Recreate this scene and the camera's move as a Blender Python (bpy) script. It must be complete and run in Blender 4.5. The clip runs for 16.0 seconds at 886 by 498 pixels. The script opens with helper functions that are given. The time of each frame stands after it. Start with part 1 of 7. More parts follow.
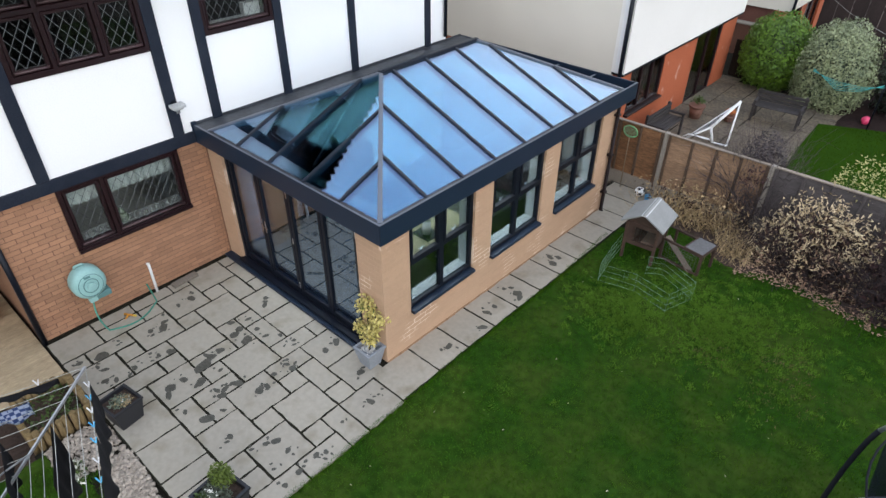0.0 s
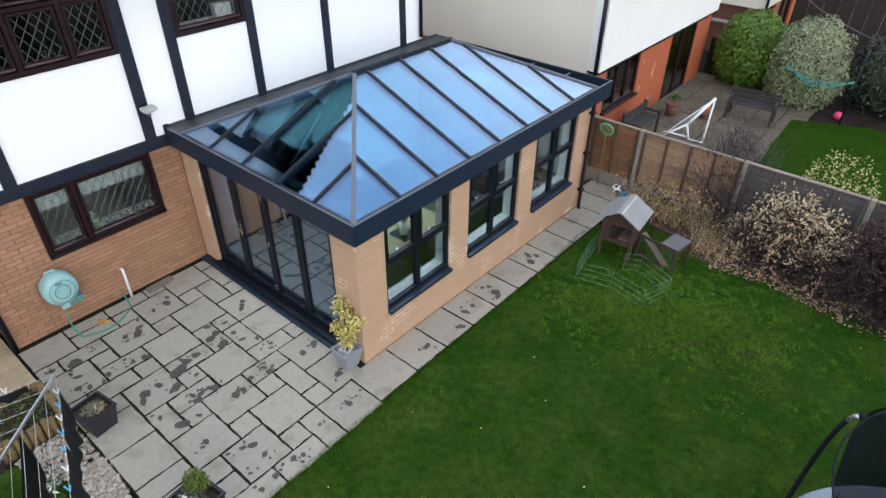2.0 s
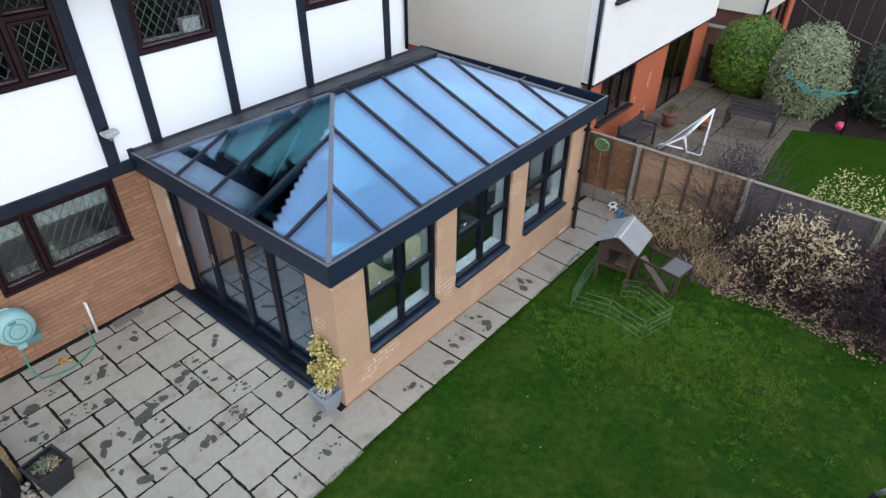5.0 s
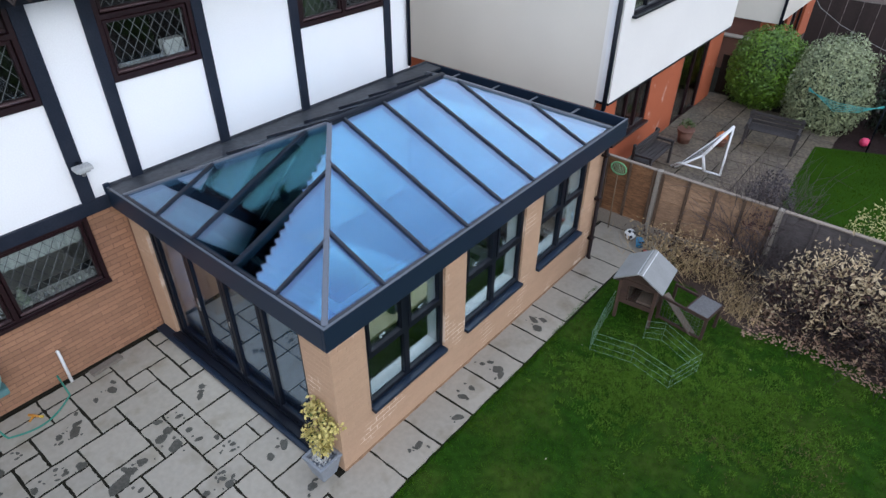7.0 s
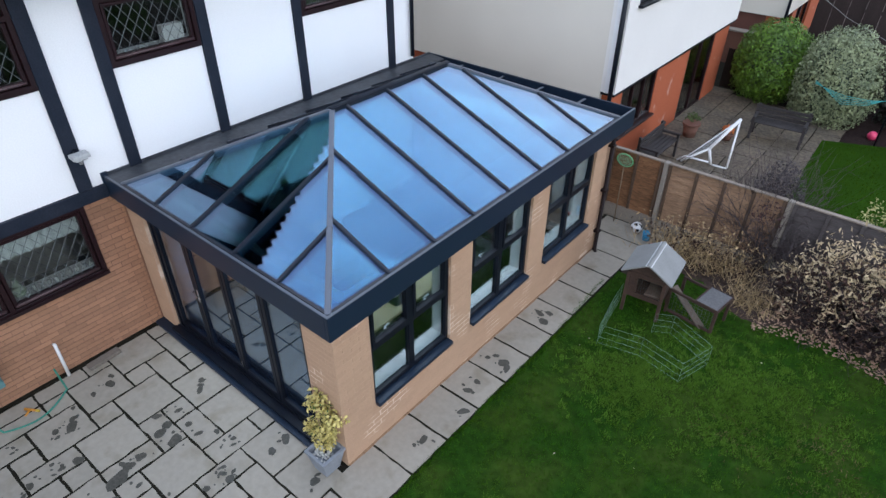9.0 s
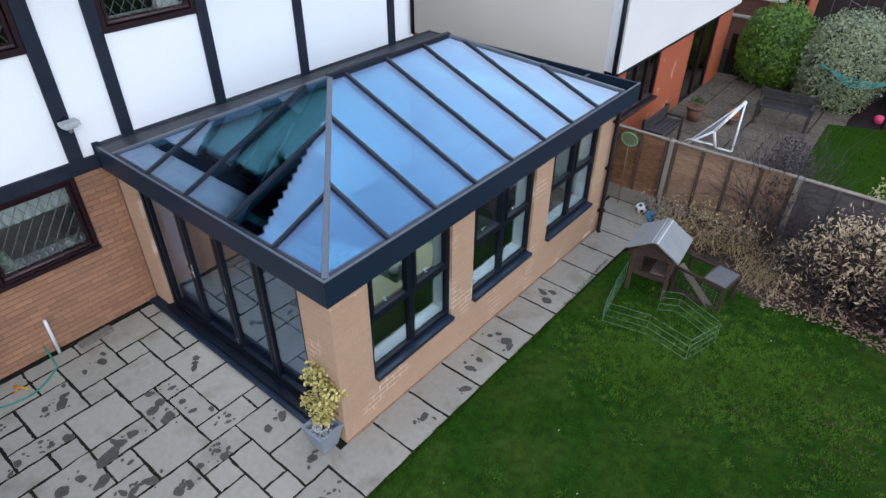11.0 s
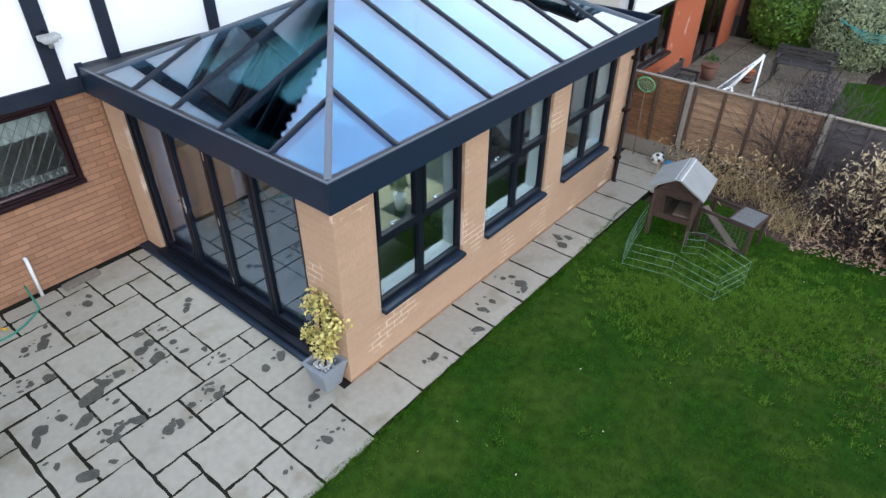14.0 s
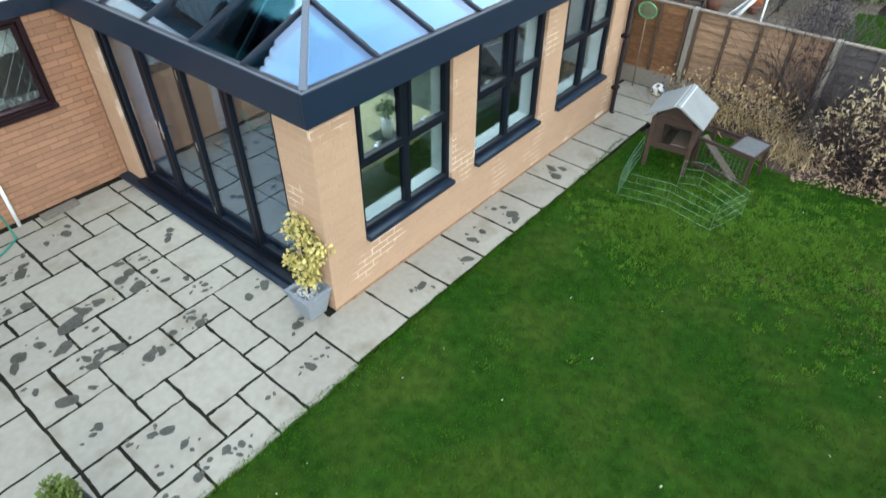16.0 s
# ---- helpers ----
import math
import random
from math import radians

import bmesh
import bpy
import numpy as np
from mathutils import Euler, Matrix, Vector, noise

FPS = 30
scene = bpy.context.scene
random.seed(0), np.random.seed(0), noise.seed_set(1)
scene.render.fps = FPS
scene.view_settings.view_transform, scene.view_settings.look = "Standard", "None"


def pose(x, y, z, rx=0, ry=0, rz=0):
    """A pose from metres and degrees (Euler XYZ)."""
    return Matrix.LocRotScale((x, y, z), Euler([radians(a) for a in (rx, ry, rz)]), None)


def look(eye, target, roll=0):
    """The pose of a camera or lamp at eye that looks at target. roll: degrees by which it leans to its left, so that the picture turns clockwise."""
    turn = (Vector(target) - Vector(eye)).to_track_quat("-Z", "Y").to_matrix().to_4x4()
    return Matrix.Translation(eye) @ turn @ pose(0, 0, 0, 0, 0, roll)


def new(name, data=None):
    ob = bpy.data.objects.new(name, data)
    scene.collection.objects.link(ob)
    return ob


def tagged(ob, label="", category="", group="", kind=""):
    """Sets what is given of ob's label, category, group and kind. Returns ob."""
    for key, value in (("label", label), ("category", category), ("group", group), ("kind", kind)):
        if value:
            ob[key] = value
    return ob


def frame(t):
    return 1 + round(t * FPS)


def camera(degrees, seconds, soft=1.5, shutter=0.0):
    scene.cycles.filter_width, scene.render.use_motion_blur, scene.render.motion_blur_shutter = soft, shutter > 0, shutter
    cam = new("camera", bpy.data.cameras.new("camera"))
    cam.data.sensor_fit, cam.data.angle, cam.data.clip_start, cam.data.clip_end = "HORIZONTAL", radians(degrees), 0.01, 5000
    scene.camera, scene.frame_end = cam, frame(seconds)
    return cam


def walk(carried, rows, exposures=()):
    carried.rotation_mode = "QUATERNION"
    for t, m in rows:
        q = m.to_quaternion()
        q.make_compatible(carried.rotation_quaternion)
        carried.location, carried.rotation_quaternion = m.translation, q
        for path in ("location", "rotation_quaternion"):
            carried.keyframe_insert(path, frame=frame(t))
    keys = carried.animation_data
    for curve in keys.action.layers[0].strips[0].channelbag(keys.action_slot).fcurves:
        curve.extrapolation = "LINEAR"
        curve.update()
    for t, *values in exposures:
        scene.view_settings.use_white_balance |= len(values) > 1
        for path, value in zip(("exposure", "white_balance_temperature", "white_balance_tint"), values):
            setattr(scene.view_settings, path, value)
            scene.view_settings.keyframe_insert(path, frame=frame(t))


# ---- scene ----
cam = camera(71.6, 16.0, soft=1.45, shutter=0.12)
# the drone's path: seconds, x, y, z (parts of the way's length), yaw, pitch, roll
METRES, TURN = 4.46, 41.5
ROWS = [
    (0.0, 0.0, 0.0, 0.0, 0.51, -36.62, -0.69),
    (0.5, 0.0049, -0.0048, -0.0009, -0.19, -36.61, -0.72),
    (1.0, 0.0056, -0.0111, -0.0031, -0.62, -36.57, -0.73),
    (1.5, 0.0141, -0.0161, -0.0031, -0.87, -36.58, -0.74),
    (2.0, 0.0303, -0.0008, -0.0024, -1.11, -36.55, -0.73),
    (2.5, 0.049, 0.0179, -0.0019, -1.25, -36.54, -0.73),
    (3.0, 0.064, 0.0222, -0.0048, -1.43, -36.54, -0.72),
    (3.5, 0.0698, 0.0315, -0.0052, -1.6, -36.54, -0.73),
    (4.0, 0.0702, 0.0646, -0.0056, -1.68, -36.5, -0.7),
    (6.5, 0.0425, 0.3358, -0.0061, -1.93, -36.51, -0.68),
    (7.0, 0.0402, 0.3829, -0.0107, -1.93, -36.47, -0.65),
    (7.5, 0.0409, 0.4, -0.0139, -1.94, -36.46, -0.64),
    (8.0, 0.036, 0.4076, -0.0177, -1.96, -36.43, -0.63),
    (8.5, 0.0296, 0.4087, -0.033, -1.94, -36.41, -0.61),
    (9.0, 0.0276, 0.3966, -0.0573, -1.93, -36.41, -0.61),
    (11.5, 0.0241, 0.3907, -0.1759, -2.01, -36.38, -0.6),
    (12.0, 0.0232, 0.3915, -0.212, -2.08, -36.38, -0.58),
    (12.5, 0.0092, 0.392, -0.256, -2.1, -36.39, -0.54),
    (13.0, -0.0016, 0.3897, -0.2947, -2.08, -36.4, -0.54),
    (13.5, -0.0061, 0.3848, -0.3283, -2.07, -36.41, -0.54),
    (14.0, -0.0038, 0.3831, -0.3621, -2.11, -36.44, -0.54),
    (14.5, 0.0026, 0.3817, -0.3959, -2.08, -36.44, -0.53),
    (15.0, 0.0062, 0.3814, -0.4259, -2.09, -36.51, -0.53),
    (15.1, 0.0079, 0.3811, -0.4280, -2.07, -38.45, -0.53),
    (15.2, 0.0097, 0.3809, -0.4301, -2.05, -41.59, -0.53),
    (15.3, 0.0114, 0.3806, -0.4322, -2.04, -45.50, -0.53),
    (15.4, 0.0132, 0.3804, -0.4343, -2.02, -50.27, -0.54),
    (15.5, 0.0149, 0.3801, -0.4364, -2.0, -50.28, -0.54),
    (15.6, 0.0170, 0.3812, -0.4363, -2.03, -50.26, -0.55),
    (15.7, 0.0192, 0.3823, -0.4361, -2.05, -50.24, -0.55),
    (15.8, 0.0213, 0.3834, -0.4360, -2.08, -50.13, -0.56),
    (15.9, 0.0235, 0.3845, -0.4358, -2.10, -45.29, -0.56),
    (16.0, 0.0256, 0.3856, -0.4357, -2.13, -41.05, -0.57),
]
# the camera's own exposure and white balance: seconds, stops, kelvin, tint
EXPOSURES = [(0.0, 0.08, 6350, 10), (2.0, 0.1, 6300, 10), (4.0, 0.09, 6200, 10), (6.5, -0.02, 5950, 11), (7.5, -0.14, 5900, 12), (9.0, -0.12, 5850, 11), (11.5, -0.09, 5800, 10), (13.0, 0.11, 5900, 9), (14.5, 0.33, 5950, 8), (15.1, 0.4, 5950, 6), (15.4, 0.48, 6250, 3), (16.0, 0.64, 6050, 0)]
LEVEL = pose(0, 0, 0, 0.52, 0.83, 0) @ pose(4.54, -3.96, 6.5, 0, 0, TURN)
walk(cam, [(t, LEVEL @ pose(METRES * x, METRES * y, METRES * z, 90 + pitch, roll, yaw)) for t, x, y, z, yaw, pitch, roll in ROWS], EXPOSURES)

# ---- light: an overcast afternoon ----
world = bpy.data.worlds.new("sky")
scene.world = world
world.use_nodes = True
wn, wl = world.node_tree.nodes, world.node_tree.links
sky = wn.new("ShaderNodeTexSky")
sky.sky_type, sky.sun_disc = "NISHITA", False
sky.sun_elevation, sky.sun_rotation = radians(28), radians(116)
sky.air_density, sky.dust_density, sky.ozone_density = 1.0, 1.5, 1.5
# broken cloud: a bright veil with thinner, bluer gaps
way = wn.new("ShaderNodeTexCoord")
veil = wn.new("ShaderNodeTexNoise")
veil.inputs["Scale"].default_value, veil.inputs["Detail"].default_value, veil.inputs["Roughness"].default_value = 2.2, 5, 0.5
wl.new(way.outputs["Generated"], veil.inputs["Vector"])
# thin overcast: bluer overhead, whiter cloud lower down
rise = wn.new("ShaderNodeSeparateXYZ")
wl.new(way.outputs["Generated"], rise.inputs[0])
low_sky = wn.new("ShaderNodeMapRange")
low_sky.inputs[1].default_value, low_sky.inputs[2].default_value = 0.76, 0.48
low_sky.inputs[3].default_value, low_sky.inputs[4].default_value = 0.0, 1.0
wl.new(rise.outputs[2], low_sky.inputs[0])
shade = wn.new("ShaderNodeMix")
shade.data_type = "RGBA"
shade.inputs[6].default_value, shade.inputs[7].default_value = (10.4, 11.8, 14.4, 1), (19.0, 19.4, 20.0, 1)
wl.new(low_sky.outputs[0], shade.inputs[0])
thick = wn.new("ShaderNodeMapRange")
thick.inputs[1].default_value, thick.inputs[2].default_value = 0.38, 0.68
thick.inputs[3].default_value, thick.inputs[4].default_value = 0.62, 1.15
wl.new(veil.outputs[0], thick.inputs[0])
cloud = wn.new("ShaderNodeMix")
cloud.data_type = "RGBA"
wl.new(shade.outputs[2], cloud.inputs[7])
wl.new(thick.outputs[0], cloud.inputs[0])
wl.new(sky.outputs[0], cloud.inputs[6])
wl.new(cloud.outputs[2], wn["Background"].inputs["Color"])
wn["Background"].inputs["Strength"].default_value = 0.12
sun = new("sun", bpy.data.lights.new("sun", "SUN"))
sun.data.energy, sun.data.angle, sun.data.color = 0.5, radians(35), (1.0, 0.98, 0.95)
sun.matrix_world = look((10, -5, 6), (0, 0, 0))
# added area lamp under the lantern glass, brightens the room beyond the sky's light
glazed = new("lantern_fill", bpy.data.lights.new("lantern_fill", "AREA"))
glazed.data.shape, glazed.data.size, glazed.data.size_y = "RECTANGLE", 2.9, 4.2
glazed.data.energy, glazed.data.color = 160, (0.92, 0.97, 1.0)
glazed.matrix_world = pose(-1.93, 2.95, 2.47)


# ---- materials ----
def surf(name, color, rough=0.6, metal=0.0, vary=0.25, big=1.5, fine=40.0, bump=0.2, depth=0.004, other=None, spec=0.5, per_piece=0.0, stretch=None, patch=(0.35, 0.75), amount=None):
    """A surface with stains at one scale, grain at another, and fine relief."""
    m = bpy.data.materials.new(name)
    m.use_nodes = True
    n, l = m.node_tree.nodes, m.node_tree.links
    p = n["Principled BSDF"]
    p.inputs["Roughness"].default_value, p.inputs["Metallic"].default_value = rough, metal
    p.inputs["Specular IOR Level"].default_value = spec
    geo = n.new("ShaderNodeNewGeometry")
    place = geo.outputs["Position"]
    if stretch:
        s = n.new("ShaderNodeMapping")
        s.inputs["Scale"].default_value = stretch
        l.new(place, s.inputs["Vector"])
        place = s.outputs[0]
    a = n.new("ShaderNodeTexNoise")
    a.inputs["Scale"].default_value, a.inputs["Detail"].default_value = big, 5
    b = n.new("ShaderNodeTexNoise")
    b.inputs["Scale"].default_value, b.inputs["Detail"].default_value = fine, 4
    l.new(place, a.inputs["Vector"])
    l.new(place, b.inputs["Vector"])
    mixer = n.new("ShaderNodeMix")
    mixer.data_type = "RGBA"
    mixer.inputs[6].default_value = (*color, 1)
    mixer.inputs[7].default_value = (*(other or [c * 0.55 for c in color]), 1)
    span = n.new("ShaderNodeMapRange")
    span.inputs[1].default_value, span.inputs[2].default_value = patch
    span.inputs[3].default_value, span.inputs[4].default_value = 0.0, vary * 2 if amount is None else amount
    l.new(a.outputs[0], span.inputs[0])
    l.new(span.outputs[0], mixer.inputs[0])
    grain = n.new("ShaderNodeMix")
    grain.data_type, grain.blend_type = "RGBA", "MULTIPLY"
    tone = n.new("ShaderNodeMapRange")
    tone.inputs[1].default_value, tone.inputs[2].default_value = 0.3, 0.7
    tone.inputs[3].default_value, tone.inputs[4].default_value = 1 - vary, 1 + vary * 0.4
    l.new(b.outputs[0], tone.inputs[0])
    grain.inputs[0].default_value = 1.0
    l.new(mixer.outputs[2], grain.inputs[6])
    l.new(tone.outputs[0], grain.inputs[7])
    last = grain.outputs[2]
    if per_piece:
        info = n.new("ShaderNodeObjectInfo")
        step = n.new("ShaderNodeMath")
        step.operation = "ADD"
        l.new(info.outputs["Random"], step.inputs[0])
        l.new(geo.outputs["Random Per Island"], step.inputs[1])
        piece = n.new("ShaderNodeMapRange")
        piece.inputs[1].default_value, piece.inputs[2].default_value = 0.0, 2.0
        piece.inputs[3].default_value, piece.inputs[4].default_value = 1 - per_piece, 1 + per_piece
        l.new(step.outputs[0], piece.inputs[0])
        own = n.new("ShaderNodeMix")
        own.data_type, own.blend_type = "RGBA", "MULTIPLY"
        own.inputs[0].default_value = 1.0
        l.new(last, own.inputs[6])
        l.new(piece.outputs[0], own.inputs[7])
        last = own.outputs[2]
    l.new(last, p.inputs["Base Color"])
    relief = n.new("ShaderNodeBump")
    relief.inputs["Strength"].default_value, relief.inputs["Distance"].default_value = bump, depth
    l.new(b.outputs[0], relief.inputs["Height"])
    l.new(relief.outputs[0], p.inputs["Normal"])
    return m


def glazing(name, clear, shine, mirror, grazing=0.9, glancing=(0.97, 0.98, 1.0), full=0.6):
    """A coated pane: part mirror, part tinted clear glass."""
    m = bpy.data.materials.new(name)
    m.use_nodes = True
    n, l = m.node_tree.nodes, m.node_tree.links
    n.remove(n["Principled BSDF"])
    gloss, through_, mixer = n.new("ShaderNodeBsdfGlossy"), n.new("ShaderNodeBsdfTransparent"), n.new("ShaderNodeMixShader")
    gloss.inputs["Color"].default_value, gloss.inputs["Roughness"].default_value = (*shine, 1), 0.01
    through_.inputs["Color"].default_value = (*clear, 1)
    fres = n.new("ShaderNodeFresnel")
    fres.inputs["IOR"].default_value = 1.5
    span = n.new("ShaderNodeMapRange")
    span.inputs[1].default_value, span.inputs[2].default_value = 0.04, full
    span.inputs[3].default_value, span.inputs[4].default_value = mirror, grazing
    l.new(fres.outputs[0], span.inputs[0])
    l.new(span.outputs[0], mixer.inputs[0])
    # the coating tints the mirror image, less so at a glancing angle
    glance = n.new("ShaderNodeMapRange")
    glance.inputs[1].default_value, glance.inputs[2].default_value = 0.05, 0.14
    tint = n.new("ShaderNodeMix")
    tint.data_type = "RGBA"
    tint.inputs[6].default_value, tint.inputs[7].default_value = (*shine, 1), (*glancing, 1)
    l.new(fres.outputs[0], glance.inputs[0])
    l.new(glance.outputs[0], tint.inputs[0])
    l.new(tint.outputs[2], gloss.inputs["Color"])
    l.new(through_.outputs[0], mixer.inputs[1])
    l.new(gloss.outputs[0], mixer.inputs[2])
    l.new(mixer.outputs[0], n["Material Output"].inputs["Surface"])
    return m


RENDER = surf("white render", (0.87, 0.87, 0.87), 0.85, vary=0.04, big=0.8, fine=60, bump=0.25, depth=0.003)
CREAM = surf("cream render", (0.62, 0.58, 0.51), 0.85, vary=0.07, big=0.7, fine=70, bump=0.3)
TIMBER_BLACK = surf("blue black timber", (0.012, 0.017, 0.030), 0.55, vary=0.3, big=3, fine=60, other=(0.03, 0.035, 0.05), spec=0.2)
MAHOGANY = surf("mahogany frame", (0.017, 0.0055, 0.007), 0.4, spec=0.3, vary=0.2, fine=50, stretch=(1, 0.2, 1))
ANTHRACITE = surf("anthracite powder coat", (0.011, 0.021, 0.040), 0.38, vary=0.08, big=2, fine=150, bump=0.05, depth=0.001, spec=0.35)
FRAME = surf("dark frame", (0.006, 0.008, 0.014), 0.36, vary=0.06, bump=0.05, depth=0.001, spec=0.2)
BRICK_NEW = surf("buff brick", (0.455, 0.294, 0.186), 0.85, vary=0.10, big=1.1, fine=70, bump=0.4, per_piece=0.07, other=(0.40, 0.235, 0.15))
MORTAR_NEW = surf("buff mortar", (0.456, 0.30, 0.194), 0.9, vary=0.10, big=1.7, fine=60, bump=0.4, other=(0.72, 0.56, 0.43), patch=(0.56, 0.64), amount=1.0)
BRICK_OLD = surf("orange brick", (0.38, 0.202, 0.115), 0.88, vary=0.16, big=2.2, fine=60, bump=0.5, per_piece=0.3, other=(0.28, 0.13, 0.075))
MORTAR_OLD = surf("brown mortar", (0.21, 0.11, 0.07), 0.95, vary=0.2, fine=60, bump=0.5)
RED_BRICK = surf("red brick", (0.40, 0.112, 0.052), 0.85, vary=0.16, big=2.4, fine=40, spec=0.2, other=(0.62, 0.42, 0.34), patch=(0.63, 0.72), amount=0.6)
SLAB = surf("riven slab", (0.342, 0.308, 0.252), 0.7, vary=0.10, patch=(0.54, 0.76), big=2.6, fine=14, bump=0.3, depth=0.006, per_piece=0.10, other=(0.20, 0.168, 0.112), amount=0.75)
JOINT = surf("dark joint", (0.022, 0.02, 0.014), 0.95, vary=0.4, big=3, fine=30, bump=0.5, spec=0.1)
LAWN = surf("lawn", (0.018, 0.052, 0.005), 0.95, vary=0.4, big=1.3, fine=9, bump=0.6, depth=0.02, other=(0.042, 0.070, 0.010), spec=0.05, patch=(0.42, 0.62))
EARTH = surf("earth", (0.066, 0.040, 0.028), 0.95, vary=0.35, big=2, fine=20, bump=0.8, depth=0.03)
FENCE = surf("fence wood", (0.285, 0.148, 0.074), 0.85, vary=0.45, big=2, fine=40, stretch=(0.3, 0.3, 2), per_piece=0.35, spec=0.2)
CONCRETE = surf("concrete post", (0.285, 0.25, 0.21), 0.9, vary=0.2, fine=50)
# near-black base colour puts the shade of the unlit rooms into their surfaces
ROOM_SHADE = surf("dark interior shade", (0.03, 0.028, 0.03), 0.8)
TILE = surf("roof tile", (0.045, 0.036, 0.034), 0.8, vary=0.3, per_piece=0.2, spec=0.2)
WHITE = surf("white plastic", (0.8, 0.8, 0.8), 0.4, vary=0.04)
EBONY = surf("near black wood", (0.004, 0.004, 0.004), 0.85, vary=0.2, spec=0.0)
ROOF_GLASS = glazing("blue roof glass", (0.55, 0.89, 0.98), (0.47, 0.60, 1.0), 0.172, glancing=(0.90, 0.94, 1.0), full=0.36)
PANE = glazing("window glass", (0.67, 0.73, 0.74), (0.90, 0.94, 1.0), 0.06, 0.5)
OLD_PANE = glazing("old glass", (0.85, 0.88, 0.87), (0.9, 0.95, 1.0), 0.03)


# ---- helpers for building ----
def box(bm, x0, x1, y0, y1, z0, z1, m=None):
    vs = [bm.verts.new(Vector((x, y, z)) if m is None else m @ Vector((x, y, z))) for z in (z0, z1) for x, y in ((x0, y0), (x1, y0), (x1, y1), (x0, y1))]
    for f in ((3, 2, 1, 0), (4, 5, 6, 7), (0, 1, 5, 4), (1, 2, 6, 5), (2, 3, 7, 6), (3, 0, 4, 7)):
        bm.faces.new([vs[i] for i in f])
    return bm


def boxes(*rows):
    bm = bmesh.new()
    for r in rows:
        box(bm, *r)
    return bm


def bevelled(bm, width=0.006, segments=2):
    bmesh.ops.bevel(bm, geom=list(bm.edges), offset=width, segments=segments, affect="EDGES", profile=0.6)
    return bm


def rod(bm, a, b, r0, r1=None, sides=8):
    """A tapered round bar from a to b."""
    a, b = Vector(a), Vector(b)
    q = (b - a).to_track_quat("Z", "Y").to_matrix()
    rings = []
    for p, r in ((a, r0), (b, r0 if r1 is None else r1)):
        rings.append([bm.verts.new(p + q @ Vector((r * math.cos(2 * math.pi * i / sides), r * math.sin(2 * math.pi * i / sides), 0))) for i in range(sides)])
    for i in range(sides):
        j = (i + 1) % sides
        f = bm.faces.new((rings[0][i], rings[0][j], rings[1][j], rings[1][i]))
        f.smooth = True
    bm.faces.new(rings[0][::-1])
    bm.faces.new(rings[1])
    return bm


def tube(bm, pts, r, sides=8):
    """A round bar bent along pts, in one piece."""
    pts = [Vector(p) for p in pts]
    rings = []
    side = None
    for k, p in enumerate(pts):
        d = (pts[min(k + 1, len(pts) - 1)] - pts[max(k - 1, 0)]).normalized()
        if side is None:
            side = d.orthogonal().normalized()
        side = (side - d * side.dot(d)).normalized()
        up = d.cross(side)
        rings.append([bm.verts.new(p + (side * math.cos(2 * math.pi * i / sides) + up * math.sin(2 * math.pi * i / sides)) * r) for i in range(sides)])
    for a, b in zip(rings, rings[1:]):
        for i in range(sides):
            j = (i + 1) % sides
            bm.faces.new((a[i], a[j], b[j], b[i])).smooth = True
    bm.faces.new(rings[0][::-1])
    bm.faces.new(rings[-1])
    return bm


def lattice(across, d0, d1, us, vs, hole):
    """A flat frame in one piece, d0 to d1 thick, on the cuts us and vs; hole(i, j) says which fields stay open. across: the axis it faces."""
    bm = bmesh.new()
    made = {}

    def at(i, j, k):
        if (i, j, k) not in made:
            d = (d0, d1)[k]
            made[i, j, k] = bm.verts.new((d, us[i], vs[j]) if across == "x" else (us[i], d, vs[j]) if across == "y" else (us[i], vs[j], d))
        return made[i, j, k]

    n, m = len(us) - 1, len(vs) - 1

    def full(i, j):
        return 0 <= i < n and 0 <= j < m and not hole(i, j)
    for i in range(n):
        for j in range(m):
            if not full(i, j):
                continue
            bm.faces.new((at(i, j, 0), at(i + 1, j, 0), at(i + 1, j + 1, 0), at(i, j + 1, 0)))
            bm.faces.new((at(i, j, 1), at(i, j + 1, 1), at(i + 1, j + 1, 1), at(i + 1, j, 1)))
            for di, dj, a, b in ((-1, 0, (i, j), (i, j + 1)), (1, 0, (i + 1, j + 1), (i + 1, j)), (0, -1, (i + 1, j), (i, j)), (0, 1, (i, j + 1), (i + 1, j + 1))):
                if not full(i + di, j + dj):
                    bm.faces.new((at(*a, 0), at(*b, 0), at(*b, 1), at(*a, 1)))
    return bm


def beam(bm, a, b, w, h, up=(0, 0, 1)):
    """A square bar from a to b, w wide and h high."""
    a, b, up = Vector(a), Vector(b), Vector(up)
    d = (b - a).normalized()
    side = d.cross(up).normalized()
    top = side.cross(d).normalized()
    vs = [bm.verts.new(p + side * sx * w / 2 + top * sz * h / 2) for p in (a, b) for sx, sz in ((-1, -1), (1, -1), (1, 1), (-1, 1))]
    for f in ((0, 1, 2, 3), (7, 6, 5, 4), (0, 4, 5, 1), (1, 5, 6, 2), (2, 6, 7, 3), (3, 7, 4, 0)):
        bm.faces.new([vs[i] for i in f])
    return bm


def mesh_of(bm, name, material):
    bmesh.ops.recalc_face_normals(bm, faces=bm.faces)
    me = bpy.data.meshes.new(name)
    bm.to_mesh(me)
    bm.free()
    me.materials.append(material)
    return me


def part(name, bm, material, parent=None, label=""):
    ob = new(name, mesh_of(bm, name, material))
    ob.parent = parent
    return tagged(ob, label)


def thing(name, label, category, group="", kind="", at=(0, 0, 0)):
    ob = new(name)
    ob.empty_display_size = 0.1
    ob.location = at
    return tagged(ob, label, category, group, kind)


def solid(name, bm, material, label, category, kind="", group=""):
    return tagged(new(name, mesh_of(bm, name, material)), label, category, group, kind)

